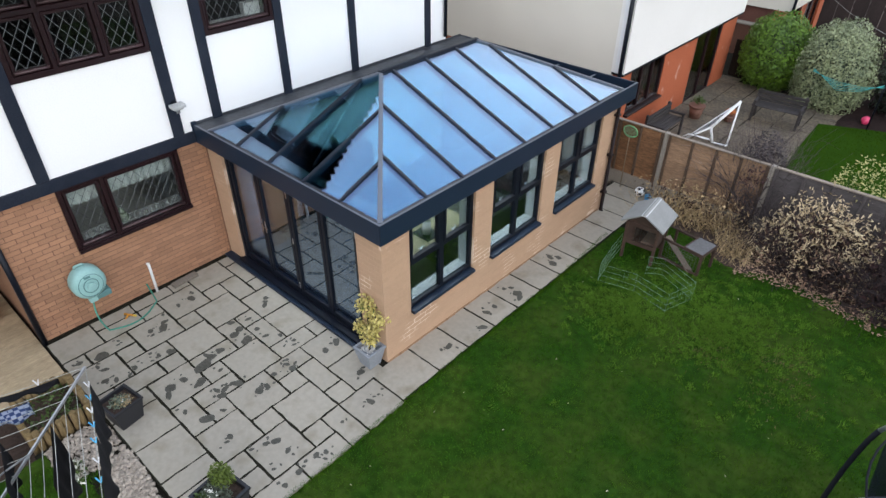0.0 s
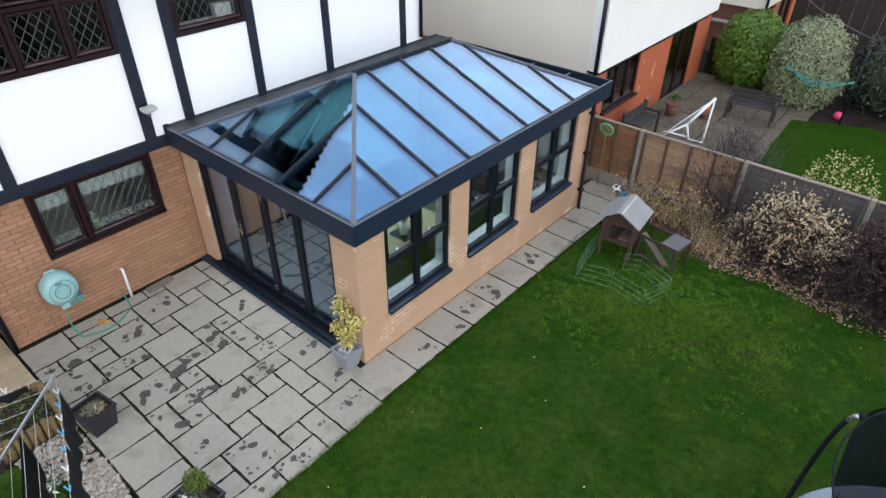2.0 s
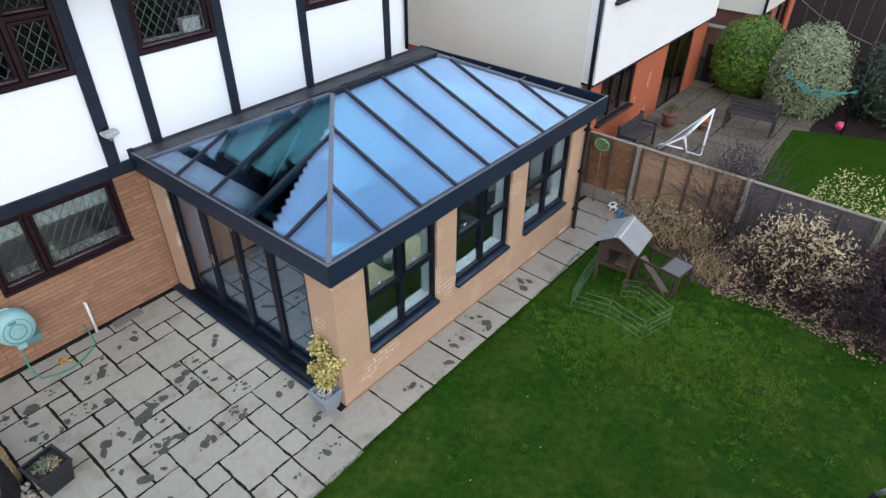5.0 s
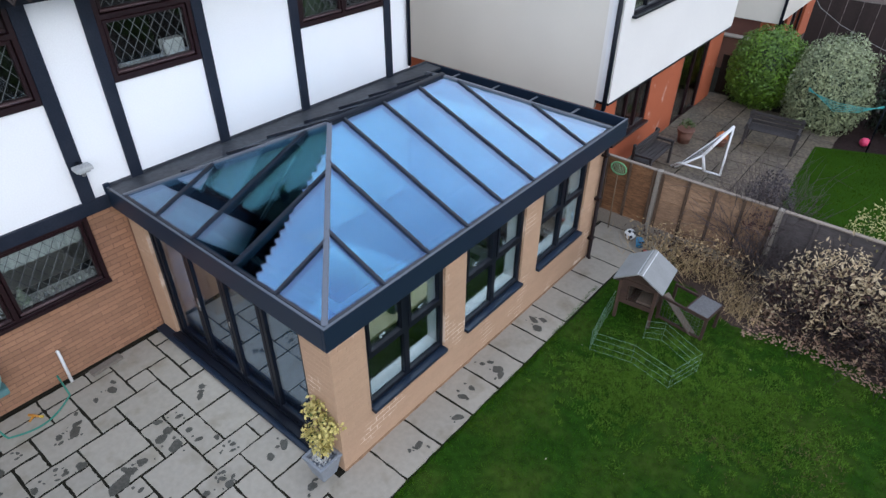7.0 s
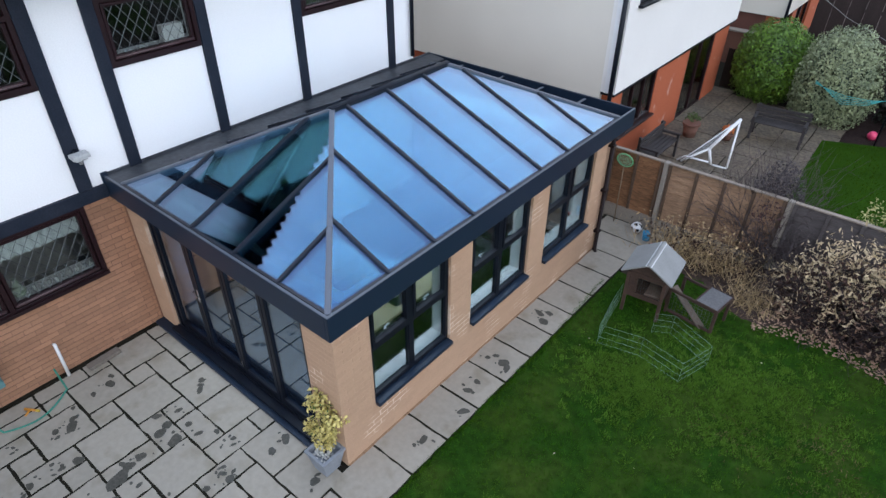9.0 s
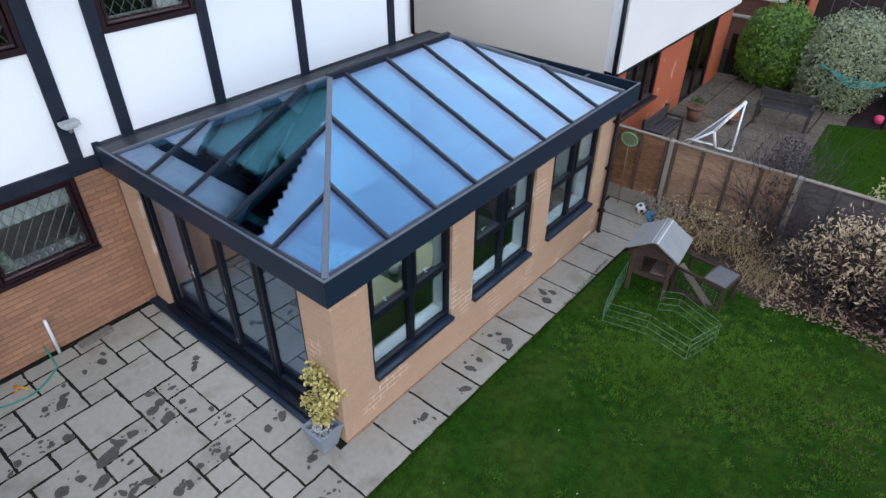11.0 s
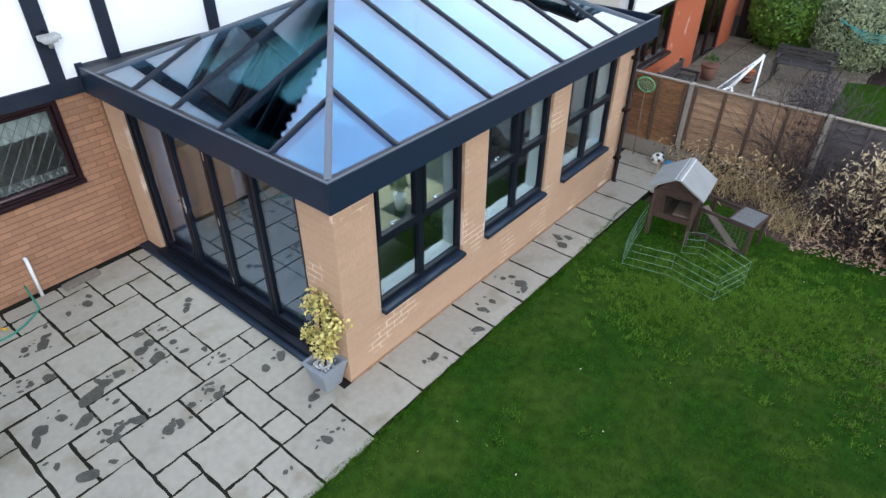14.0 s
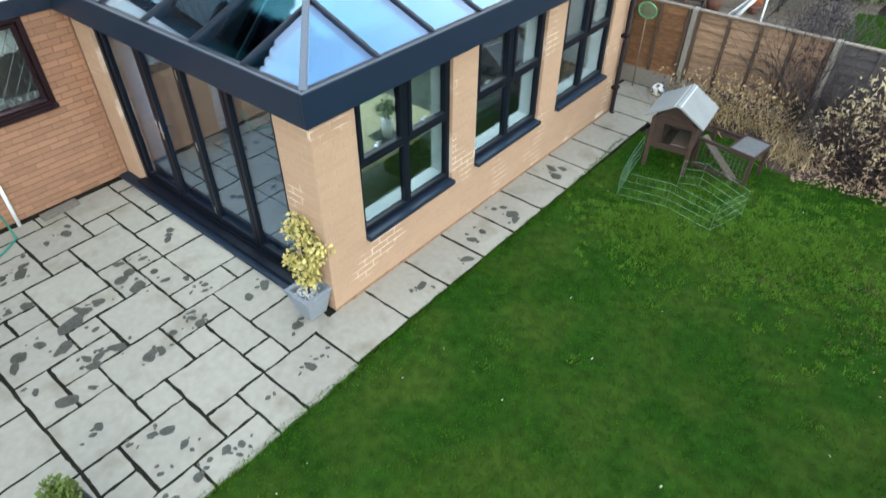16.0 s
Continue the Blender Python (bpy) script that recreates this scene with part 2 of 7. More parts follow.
# ---- ground, lawn, patio ----
rng = np.random.default_rng(7)


def lawn_height(x, y):
    """The lawn lies level with the paving and swells a little towards the bed."""
    return -0.005 + 0.05 * min(1, max(0, (x - 0.8) / 3.5)) - 0.0175 * max(0, y - 0.6) * min(1, max(0, (2.2 - x) / 1.3)) + 0.012 * math.sin(x * 1.7) * math.sin(y * 1.3)


def bed_edge(x):
    """Where the lawn stops before the planting bed along the fence."""
    return 5.55 + 0.12 * math.sin(x * 2.1) + (0.9 * (2.6 - x) if x < 2.6 else 0)


def on_lawn(x, y):
    if x > 0.63 + 0.03 * math.sin(y * 5):
        return y < min(bed_edge(x), 6.35 - 0.1 * x) and not (x < 1.0 and y > 5.55)
    return (y < -3.46 + 0.04 * math.sin(4 * x) - 0.34 * (x < -1.35) and x > -2.0) or (x > 0.44 and 3.4 < y < 5.3 and x > 0.63 - 0.05 * (y - 3.4))


solid("ground", boxes((-400, 400, -400, 400, -0.6, -0.2)), EARTH, "bare dark earth under and beyond the gardens", "ground", "structure")

bm = bmesh.new()
STEP = 0.2
grid = {}
for i in range(-11, 62):
    for j in range(-60, 33):
        x, y = i * STEP, j * STEP
        if on_lawn(x, y) or on_lawn(x + STEP, y) or on_lawn(x, y + STEP) or on_lawn(x + STEP, y + STEP):
            if x < 0.6 and y < 3.2 and y > -3.8 or x < 0.4 and y > -3.8:
                continue
            ring = []
            for a, b in ((i, j), (i + 1, j), (i + 1, j + 1), (i, j + 1)):
                if (a, b) not in grid:
                    px = max(a * STEP, 0.62) if b * STEP > -3.5 and b * STEP < 3.3 else a * STEP
                    grid[a, b] = bm.verts.new((px, b * STEP, lawn_height(a * STEP, b * STEP) - 0.02))
                ring.append(grid[a, b])
            if len({v.co.copy().freeze() for v in ring}) == 4:
                bm.faces.new(ring)
edge = bmesh.ops.extrude_face_region(bm, geom=list(bm.faces))
bmesh.ops.translate(bm, vec=(0, 0, -0.15), verts=[v for v in edge["geom"] if isinstance(v, bmesh.types.BMVert)])
lawn = solid("lawn", bm, LAWN, "lush green back lawn of short damp grass", "lawn", "structure")


def blades(name, points, height, width, material, lean=0.6, label="", category="", kind="", parent=None, fold=False):
    """Thin upright blades or leaves at the given points, as one mesh."""
    n = len(points)
    p = np.asarray(points, float)
    a = rng.uniform(0, 2 * np.pi, n)
    h = height * rng.uniform(0.6, 1.3, n)
    side = np.stack([np.cos(a), np.sin(a), np.zeros(n)], 1) * (width * rng.uniform(0.7, 1.3, n))[:, None]
    b = rng.uniform(0, 2 * np.pi, n)
    tip = np.stack([np.cos(b) * lean * rng.uniform(0.2, 1, n), np.sin(b) * lean * rng.uniform(0.2, 1, n), np.ones(n)], 1)
    tip = tip / np.linalg.norm(tip, axis=1)[:, None] * h[:, None]
    verts = np.stack([p - side / 2, p + side / 2, p + tip], 1).reshape(-1, 3)
    me = bpy.data.meshes.new(name)
    me.vertices.add(3 * n)
    me.vertices.foreach_set("co", verts.ravel())
    me.loops.add(3 * n)
    me.loops.foreach_set("vertex_index", np.arange(3 * n, dtype=np.int32))
    me.polygons.add(n)
    me.polygons.foreach_set("loop_start", np.arange(0, 3 * n, 3, dtype=np.int32))
    me.update(calc_edges=True)
    me.materials.append(material)
    ob = new(name, me)
    ob.parent = parent
    return tagged(ob, label, category, "", kind)


def leaves(name, points, size, material, parent=None, label="", category="", kind="", flat=0.0, slim=0.5, normals=None):
    """Pointed oval leaves, each folded a little along its rib, as one mesh."""
    n = len(points)
    p = np.asarray(points, float)
    d = rng.normal(size=(n, 3))
    if normals is not None:
        d = d * 0.45 + normals * 1.0
    d[:, 2] *= 1 - flat
    d /= np.linalg.norm(d, axis=1)[:, None]
    u = rng.normal(size=(n, 3))
    u[:, 2] *= 1 - flat
    if normals is not None:
        u[:, 2] -= 0.5
    u -= d * (u * d).sum(1)[:, None] if normals is not None else 0
    u /= np.linalg.norm(u, axis=1)[:, None]
    w = np.cross(u, d if normals is not None else rng.normal(size=(n, 3)))
    w /= np.linalg.norm(w, axis=1)[:, None] + 1e-9
    if flat > 0.9:
        w = np.stack([-u[:, 1], u[:, 0], rng.normal(size=n) * 0.15], 1)
    s = (size * rng.uniform(0.6, 1.35, n))[:, None]
    up = np.cross(u, w) * s * 0.12
    verts = np.stack([p - u * s / 2, p - u * s * 0.08 + w * s * slim / 2 + up, p + u * s / 2, p - u * s * 0.08 - w * s * slim / 2 + up], 1).reshape(-1, 3)
    k = np.arange(n, dtype=np.int32)[:, None] * 4
    tris = np.concatenate([k, k + 1, k + 2, k, k + 2, k + 3], 1).ravel()
    me = bpy.data.meshes.new(name)
    me.vertices.add(4 * n)
    me.vertices.foreach_set("co", verts.ravel())
    me.loops.add(6 * n)
    me.loops.foreach_set("vertex_index", tris.astype(np.int32))
    me.polygons.add(2 * n)
    me.polygons.foreach_set("loop_start", np.arange(0, 6 * n, 3, dtype=np.int32))
    me.update(calc_edges=True)
    me.materials.append(material)
    ob = new(name, me)
    ob.parent = parent
    return tagged(ob, label, category, "", kind)


GRASS = surf("grass blades", (0.037, 0.109, 0.0055), 0.85, vary=0.38, big=1.5, fine=13, bump=0.0, other=(0.094, 0.156, 0.013), per_piece=0.24, patch=(0.42, 0.70), spec=0.03, amount=0.55)
spots = []
while len(spots) < 290000:
    x, y = rng.uniform(-1.8, 8.5), rng.uniform(-7.0, 6.4)
    if on_lawn(x, y) and (rng.random() < 0.35 + 0.65 * noise.noise(Vector((x * 1.3, y * 1.3, 0))) + 0.45):
        spots.append((x, y, lawn_height(x, y) - 0.03))
for k in range(7000):
    y = rng.uniform(-3.1, 5.2)
    wave = 0.03 * noise.noise(Vector((y * 3, 5, 0))) + 0.02 * noise.noise(Vector((y * 11, 2, 0)))
    x = (0.63 if y < 3.4 else 0.63 - 0.05 * (y - 3.4)) + wave + abs(rng.normal()) * 0.03 - 0.004
    spots.append((x, y, -0.02 - 0.0175 * max(0, y - 0.6)))
blades("grass", spots, 0.043, 0.0095, GRASS, 1.1, "short uneven blades of green grass on the lawn", "grass", "stuff")
# paler tufts and moss where the lawn is worn
TUFT = surf("pale tufts", (0.128, 0.24, 0.028), 0.85, vary=0.3, bump=0, per_piece=0.25, spec=0.03)
spots = []
for k in range(885):
    if k < 620:
        cx, cy = rng.normal() * 0.75 + 3.1, rng.normal() * 0.6 + 3.9
    elif k < 860:
        cx, cy = rng.normal() * 0.35 + 1.8, rng.normal() * 0.35 + 3.3
    else:
        cx, cy = rng.uniform(0.8, 6), rng.uniform(-4, 5)
    spread = rng.uniform(0.015, 0.055)
    for q in range(44):
        x, y = cx + rng.normal() * spread, cy + rng.normal() * spread
        if on_lawn(x, y):
            spots.append((x, y, lawn_height(x, y) - 0.024))
blades("clover", spots, 0.05, 0.012, TUFT, 1.4, "pale clover and moss tufts in the lawn", "grass", "stuff")
BROWN_GRASS = surf("worn grass", (0.19, 0.15, 0.07), 0.9, vary=0.3, bump=0, per_piece=0.3, spec=0.03)
spots = []
for cx, cy, sd in ((4.15, 3.8, 0.24), (4.3, 3.2, 0.3), (3.2, 3.35, 0.2)):
    for q in range(700):
        x, y = cx + rng.normal() * sd, cy + rng.normal() * sd
        if noise.noise(Vector((x * 7, y * 7, 3))) > 0:
            spots.append((x, y, lawn_height(x, y) - 0.02))
blades("dead_grass", spots, 0.04, 0.009, BROWN_GRASS, 1.4, "brown worn patches in the lawn", "grass", "stuff")
PALE_LEAF = surf("dead pale leaf", (0.60, 0.52, 0.38), 0.7, vary=0.25, bump=0.1, per_piece=0.35)
spots = [(x, y, lawn_height(x, y) + 0.02) for x, y in rng.uniform((0.9, -3.5), (6, 5.2), (32, 2))]
leaves("fallen_leaf", spots, 0.032, PALE_LEAF, None, "a few small fallen leaves scattered over the lawn", "leaves", "stuff", flat=0.95)

# the paving is laid to one module, in rows back from the doors
UNIT = 0.31
patio = solid("patio", boxes((-3.99, 0.64, -3.08, -0.02, -0.2, -0.004)), JOINT, "patio of grey riven slabs with dark mossy joints", "patio", "structure")
bm = bmesh.new()
top = [bm.verts.new((x, y, z)) for x, y, z in ((-0.4, -0.02, -0.004), (0.64, -0.02, -0.004), (0.64, 0.6, -0.004), (0.64, 7.12, -0.118), (-0.4, 7.12, -0.118), (-0.4, 0.6, -0.004))]
low = [bm.verts.new((v.co.x, v.co.y, -0.3)) for v in top]
bm.faces.new((top[0], top[1], top[2], top[5]))
bm.faces.new((top[5], top[2], top[3], top[4]))
for k in range(6):
    bm.faces.new((low[k], low[(k + 1) % 6], top[(k + 1) % 6], top[k]))
part("path_bed", bm, JOINT, patio)
BACK_ROWS = [(12, 13, -1, 0), (10, 12, -1, 0), (9, 10, -1, 0), (11, 13, 0, 2), (9, 11, 0, 1), (7, 9, -1, 1), (5, 7, -1, 1), (4, 5, -1, 0), (4, 5, 0, 2), (2, 4, -1, 1), (0, 2, -1, 1), (10, 11, 1, 2), (8, 10, 1, 3), (7, 8, 1, 2), (5, 7, 1, 2), (3, 4, 1, 3), (1, 3, 1, 2), (0, 1, 1, 2), (-2, 0, 0, 2)]
MIDDLE_ROWS = [(10, 12, 2, 4), (12, 13, 2, 3), (9, 10, 3, 4), (7, 9, 3, 5), (6, 8, 2, 3), (4, 6, 2, 4), (6, 7, 3, 5), (2, 3, 2, 3), (2, 4, 3, 5), (0, 2, 2, 4), (-2, 0, 2, 3), (-1, 0, 3, 4), (-2, -1, 3, 5), (12, 13, 3, 5), (11, 12, 4, 5), (9, 11, 4, 6), (5, 6, 4, 5), (4, 5, 4, 6), (-1, 1, 4, 6), (1, 2, 4, 5)]
FRONT_ROWS = [(11, 12, 5, 7), (12, 13, 5, 7), (8, 9, 5, 7), (7, 8, 5, 6), (5, 7, 5, 7), (3, 4, 5, 6), (1, 3, 5, 7), (-2, -1, 5, 7), (10, 11, 6, 8), (9, 10, 6, 7), (7, 8, 6, 8), (3, 5, 6, 7), (0, 1, 6, 7), (-1, 0, 6, 7), (11, 13, 7, 9), (8, 10, 7, 9), (10, 11, 8, 9), (6, 7, 7, 8), (6, 8, 8, 9), (4, 6, 7, 9), (2, 4, 7, 9), (1, 2, 7, 9), (0, 1, 7, 9), (-2, 0, 7, 9)]
PATH_JOINTS = [-0.285, 0.44, 1.06, 1.69, 2.29, 2.90, 3.49, 4.08, 4.70, 5.32, 5.93, 6.53, 7.1]
SLAB_MESH = {}


def slab(x0, x1, y0, y1, z=0.0):
    """One riven slab with a worn, slightly wavy edge; alike slabs share a mesh."""
    w, d = round(x1 - x0, 2), round(y1 - y0, 2)
    kind = (w, d, len([k for k in SLAB_MESH if k[:2] == (w, d)]) if rng.random() < 0.35 else 0)
    if kind not in SLAB_MESH:
        bm = bmesh.new()
        top, low = [], []
        n = 6
        for sx, sy, ex, ey in ((0, 0, 1, 0), (1, 0, 1, 1), (1, 1, 0, 1), (0, 1, 0, 0)):
            for k in range(n):
                f = k / n
                jx, jy = rng.normal() * 0.0042, rng.normal() * 0.0042
                x, y = w * (sx + (ex - sx) * f - 0.5), d * (sy + (ey - sy) * f - 0.5)
                in_x, in_y = 1 - 0.003 / w, 1 - 0.003 / d
                top.append(bm.verts.new((x * in_x + jx, y * in_y + jy, 0)))
                low.append(bm.verts.new((x + jx, y + jy, -0.03)))
        bm.faces.new(top)
        for k in range(len(top)):
            j = (k + 1) % len(top)
            bm.faces.new((low[k], low[j], top[j], top[k]))
        SLAB_MESH[kind] = mesh_of(bm, "slab", SLAB)
    ob = new("slab", SLAB_MESH[kind])
    ob.location = ((x0 + x1) / 2, (y0 + y1) / 2, z)
    ob.rotation_euler = ((-0.0175 if z < 0 else 0) + rng.normal() * 0.0015, rng.normal() * 0.002, rng.normal() * 0.003)
    ob.parent = patio
    return ob


def lay_slabs():
    g = 0.0125
    for i0, i1, j0, j1 in BACK_ROWS + MIDDLE_ROWS + FRONT_ROWS:
        x0, x1 = max(0.045 - UNIT * i1, -3.93), 0.045 - UNIT * i0
        y0, y1 = -0.285 - UNIT * j1, min(-0.285 - UNIT * j0, -0.045)
        slab(x0 + g, x1 - g, y0 + g, y1 - g)
    for y0, y1 in zip(PATH_JOINTS, PATH_JOINTS[1:]):
        lower = -0.0175 * max(0, (y0 + y1) / 2 - 0.6)
        slab((-0.026 if y0 < 5.9 else -0.35) + g, 0.63 - g, y0 + g, y1 - g, lower)
        if y0 > 5.9:
            slab(0.61, 1.2, y0 + g, y1 - g, lower)


# dark damp blotches left on the slabs
STAIN = surf("damp stain", (0.082, 0.078, 0.062), 0.6, vary=0.35, big=9, fine=40, bump=0.15)
BLOTS_DOOR = [(-3.34, -1.32, .035), (-3.35, -1.1, .052), (-3.47, -1.02, .03), (-2.48, -.29, .041), (-2.35, -.4, .04), (-2.26, -.77, .033), (-1.97, -.8, .036), (-1.75, -.8, .035), (-1.61, -.64, .032), (-1.37, -.57, .03), (-1.29, -.62, .022), (-1.43, -.66, .016), (-.88, -.17, .054), (-.86, -.39, .043), (-.16, -.33, .045), (-2.42, -.345, .028)]
BLOTS_MIDDLE = [(-2.11, -1.1, .06), (-2.38, -.99, .039), (-2.16, -.98, .054), (-1.88, -1.04, .068), (-1.98, -1.42, .052), (-1.97, -1.57, .056), (-2.04, -1.61, .031), (-1.89, -1.74, .089), (-3.14, -1.66, .039), (-3.03, -1.73, .06), (-3.1, -1.9, .038), (-3.0, -1.92, .024), (-2.48, -1.91, .052), (-2.52, -2.07, .026), (-2.66, -2.13, .025), (-1.02, -1.17, .035), (-1.12, -.88, .026), (-1.05, -.94, .03), (-.98, -.84, .023), (-.93, -.92, .046)]
BLOTS_FRONT = [(-1.85, -2.06, .044), (-1.84, -2.25, .06), (-1.73, -2.34, .043), (-1.64, -1.93, .063), (-1.64, -1.62, .025), (-1.26, -1.6, .054), (-1.35, -1.86, .034), (-1.29, -1.77, .039), (-1.22, -1.86, .048), (-.92, -1.36, .039), (-.92, -1.48, .055), (-.95, -1.42, .03), (.32, -.59, .044), (.31, -.44, .018), (-1.33, -2.33, .028), (-1.02, -2.2, .064), (-.99, -1.98, .028), (-.56, -2.15, .033), (-.52, -2.22, .022)]
BLOTS_LAWN = [(-.2, -2.08, .022), (-.14, -1.91, .033), (-.08, -1.8, .044), (.14, -1.79, .032), (.23, -2.06, .019), (.45, -1.6, .035), (.5, -1.49, .031), (.42, -1.74, .022), (.57, -1.56, .019), (.48, -1.88, .037), (.51, -2.1, .031), (.3, -1.06, .023)]
BLOTS_HOUSE = [(-3.21, -2.89, .041), (-3.13, -2.62, .08), (-2.95, -2.75, .027), (-2.83, -2.7, .034), (-2.62, -2.79, .04), (-2.52, -2.68, .035), (-2.56, -2.41, .036), (-2.48, -2.51, .027), (-3.31, -1.59, .026), (-3.25, -2.32, .019), (-2.52, -2.09, .023)]
BLOTS_PATH = [(.37, .75, .024), (.4, .88, .043), (.33, 1.85, .041), (.33, 2.05, .037), (.5, 1.53, .05), (.17, 2.51, .033), (.24, 2.61, .033), (.4, 2.56, .065), (.5, 2.5, .048), (.36, 3.66, .064), (.21, 3.79, .047), (.33, 3.88, .041)]


def blots():
    bm = bmesh.new()
    small = np.random.default_rng(23)
    spots = []
    for x, y, r in BLOTS_DOOR + BLOTS_MIDDLE + BLOTS_FRONT + BLOTS_LAWN + BLOTS_HOUSE + BLOTS_PATH:
        spots.append((x, y, r))
        for k in range(small.integers(0, 4)):
            a, q = small.uniform(0, 6.283), r + small.uniform(0.02, 0.09)
            near = (x + q * math.cos(a), y + q * math.sin(a), small.uniform(0.007, 0.02))
            if near[1] < -0.06 and near[0] < 0.58 or 0.05 < near[0] < 0.58:
                spots.append(near)
    for q0, (x, y, r) in enumerate(spots):
        z = 0.003 + 0.0007 * (q0 % 6) - 0.0175 * max(0, y - 0.6)
        turn, long = rng.uniform(0, 6.28), rng.uniform(1.0, 1.6)
        ring = []
        for k in range(18):
            a = 2 * math.pi * k / 18
            q = r * 1.12 * (1 + 0.38 * noise.noise(Vector((math.cos(a) * 1.3 + x * 9, math.sin(a) * 1.3 + y * 9, r * 50))))
            u, v = q * math.cos(a) * long, q * math.sin(a) / long ** 0.4
            ring.append(bm.verts.new((x + u * math.cos(turn) - v * math.sin(turn), y + u * math.sin(turn) + v * math.cos(turn), z)))
        bm.faces.new(ring)
    part("stain", bm, STAIN, patio, "dark damp blotches on the slabs")["kind"] = "stuff"


# ---- the house ----
def bricks(wall, origin, u, n, length, height, holes, material, near=None, course=0.075, unit=0.225, proud=0.004):
    """Stretcher bond on one face: the bricks that near() picks are parts of the wall, the rest one joined part."""
    u, n, up = Vector(u), Vector(n), Vector((0, 0, 1))
    turn = Matrix((u, -n, up)).transposed().to_4x4()
    made, rest = {}, bmesh.new()
    count = 0
    rows = int(height / course)
    for k in range(rows):
        z0 = k * course + 0.005
        cuts = sorted({0.0, length, *[h for hole in holes if hole[2] < z0 + 0.06 and hole[3] > z0 for h in hole[:2]]})
        for s0, s1 in zip(cuts, cuts[1:]):
            mid = (s0 + s1) / 2
            if any(h[0] < mid < h[1] and h[2] < z0 + 0.06 and h[3] > z0 for h in holes):
                continue
            a = math.floor(s0 / unit) * unit - (unit / 2 if k % 2 else 0)
            while a < s1:
                b0, b1 = max(a, s0) + 0.005, min(a + unit, s1) - 0.005
                a += unit
                if b1 - b0 < 0.02:
                    continue
                spot = Vector(origin) + u * ((b0 + b1) / 2) + up * z0
                w = round(b1 - b0, 2)
                if near and near(spot) and count < 300:
                    if w not in made:
                        bm = bmesh.new()
                        c = 0.003
                        ring = [bm.verts.new((x, y, z)) for y, i in ((0.01, 0), (-proud + 0.002, 0), (-proud, c)) for x, z in ((-w / 2 + i, i), (w / 2 - i, i), (w / 2 - i, 0.065 - i), (-w / 2 + i, 0.065 - i))]
                        for r in (0, 4):
                            for j in range(4):
                                bm.faces.new((ring[r + j], ring[r + (j + 1) % 4], ring[r + 4 + (j + 1) % 4], ring[r + 4 + j]))
                        bm.faces.new(ring[8:12])
                        made[w] = mesh_of(bm, "brick", material)
                    ob = new("brick", made[w])
                    ob.matrix_local = Matrix.Translation(spot) @ turn
                    ob.parent = wall
                    count += 1
                else:
                    box(rest, -w / 2, w / 2, -proud, 0.01, 0, 0.065, Matrix.Translation(spot) @ turn)
    if len(rest.verts):
        part("brickwork", rest, material, wall)["kind"] = "stuff"
    else:
        rest.free()


house = thing("house", "half-timbered house with white render over orange brick", "house")
HX = -4.0
POSTS = (-2.262, -0.335, 0.337, 1.685, 3.19, 5.13)
WALL_WINDOWS = [(-2.18, -0.43, 1.16, 2.185), (-2.177, -0.42, 3.655, 4.90), (0.412, 1.605, 3.675, 4.90), (3.27, 5.05, 3.70, 4.90)]


def wall_with_holes(x0, x1, y0, y1, z0, z1, holes):
    """A wall along y, built of pieces round its openings."""
    bm = bmesh.new()
    ys = sorted({y0, y1, *[v for h in holes for v in h[:2] if y0 < v < y1]})
    for a, b in zip(ys, ys[1:]):
        cuts = sorted([(h[2], h[3]) for h in holes if h[0] <= (a + b) / 2 <= h[1]])
        z = z0
        for lo, hi in cuts:
            if lo > z:
                box(bm, x0, x1, a, b, z, min(lo, z1))
            z = max(z, hi)
        if z < z1:
            box(bm, x0, x1, a, b, z, z1)
    bmesh.ops.remove_doubles(bm, verts=bm.verts, dist=0.0005)
    return bm


brick_wall = part("brick_wall", wall_with_holes(HX - 0.3, HX - 0.004, -3.05, 5.68, -0.2, 2.18, WALL_WINDOWS[:1]), MORTAR_OLD, house, "orange brick wall with recessed brown mortar")
part("rendered_wall", wall_with_holes(HX - 0.3, HX, -9.0, 5.7, 2.18, 5.2, WALL_WINDOWS), RENDER, house, "white rendered upper wall")
part("side_wall", boxes((-12, HX - 0.3, 5.4, 5.68, -0.2, 5.2)), RENDER, house)
part("gable_wall", boxes((-12, HX - 0.31, -9, -8.7, -0.2, 5.2)), RENDER, house)
part("return_wall", boxes((HX - 3, HX - 0.3, -3.05, -2.8, -0.2, 2.09)), BRICK_OLD, house, "orange brick return wall")
part("porch_wall", boxes((-7.2, -7.0, -9, -3.05, -0.2, 2.06)), BRICK_OLD, house)
part("floor_slab", boxes((-12, HX - 0.31, -9, 5.4, 2.1, 2.3)), ROOM_SHADE, house)
part("room_floor", boxes((-12, HX - 0.31, -2.8, 5.4, -0.1, 0.0)), ROOM_SHADE, house)
part("inner_wall", boxes((-6.6, -6.5, -8.6, 5.4, 2.31, 5.0)), ROOM_SHADE, house)
part("inner_wall", boxes((-6.6, -6.5, -2.8, 5.4, 0.01, 2.09)), CREAM, house)


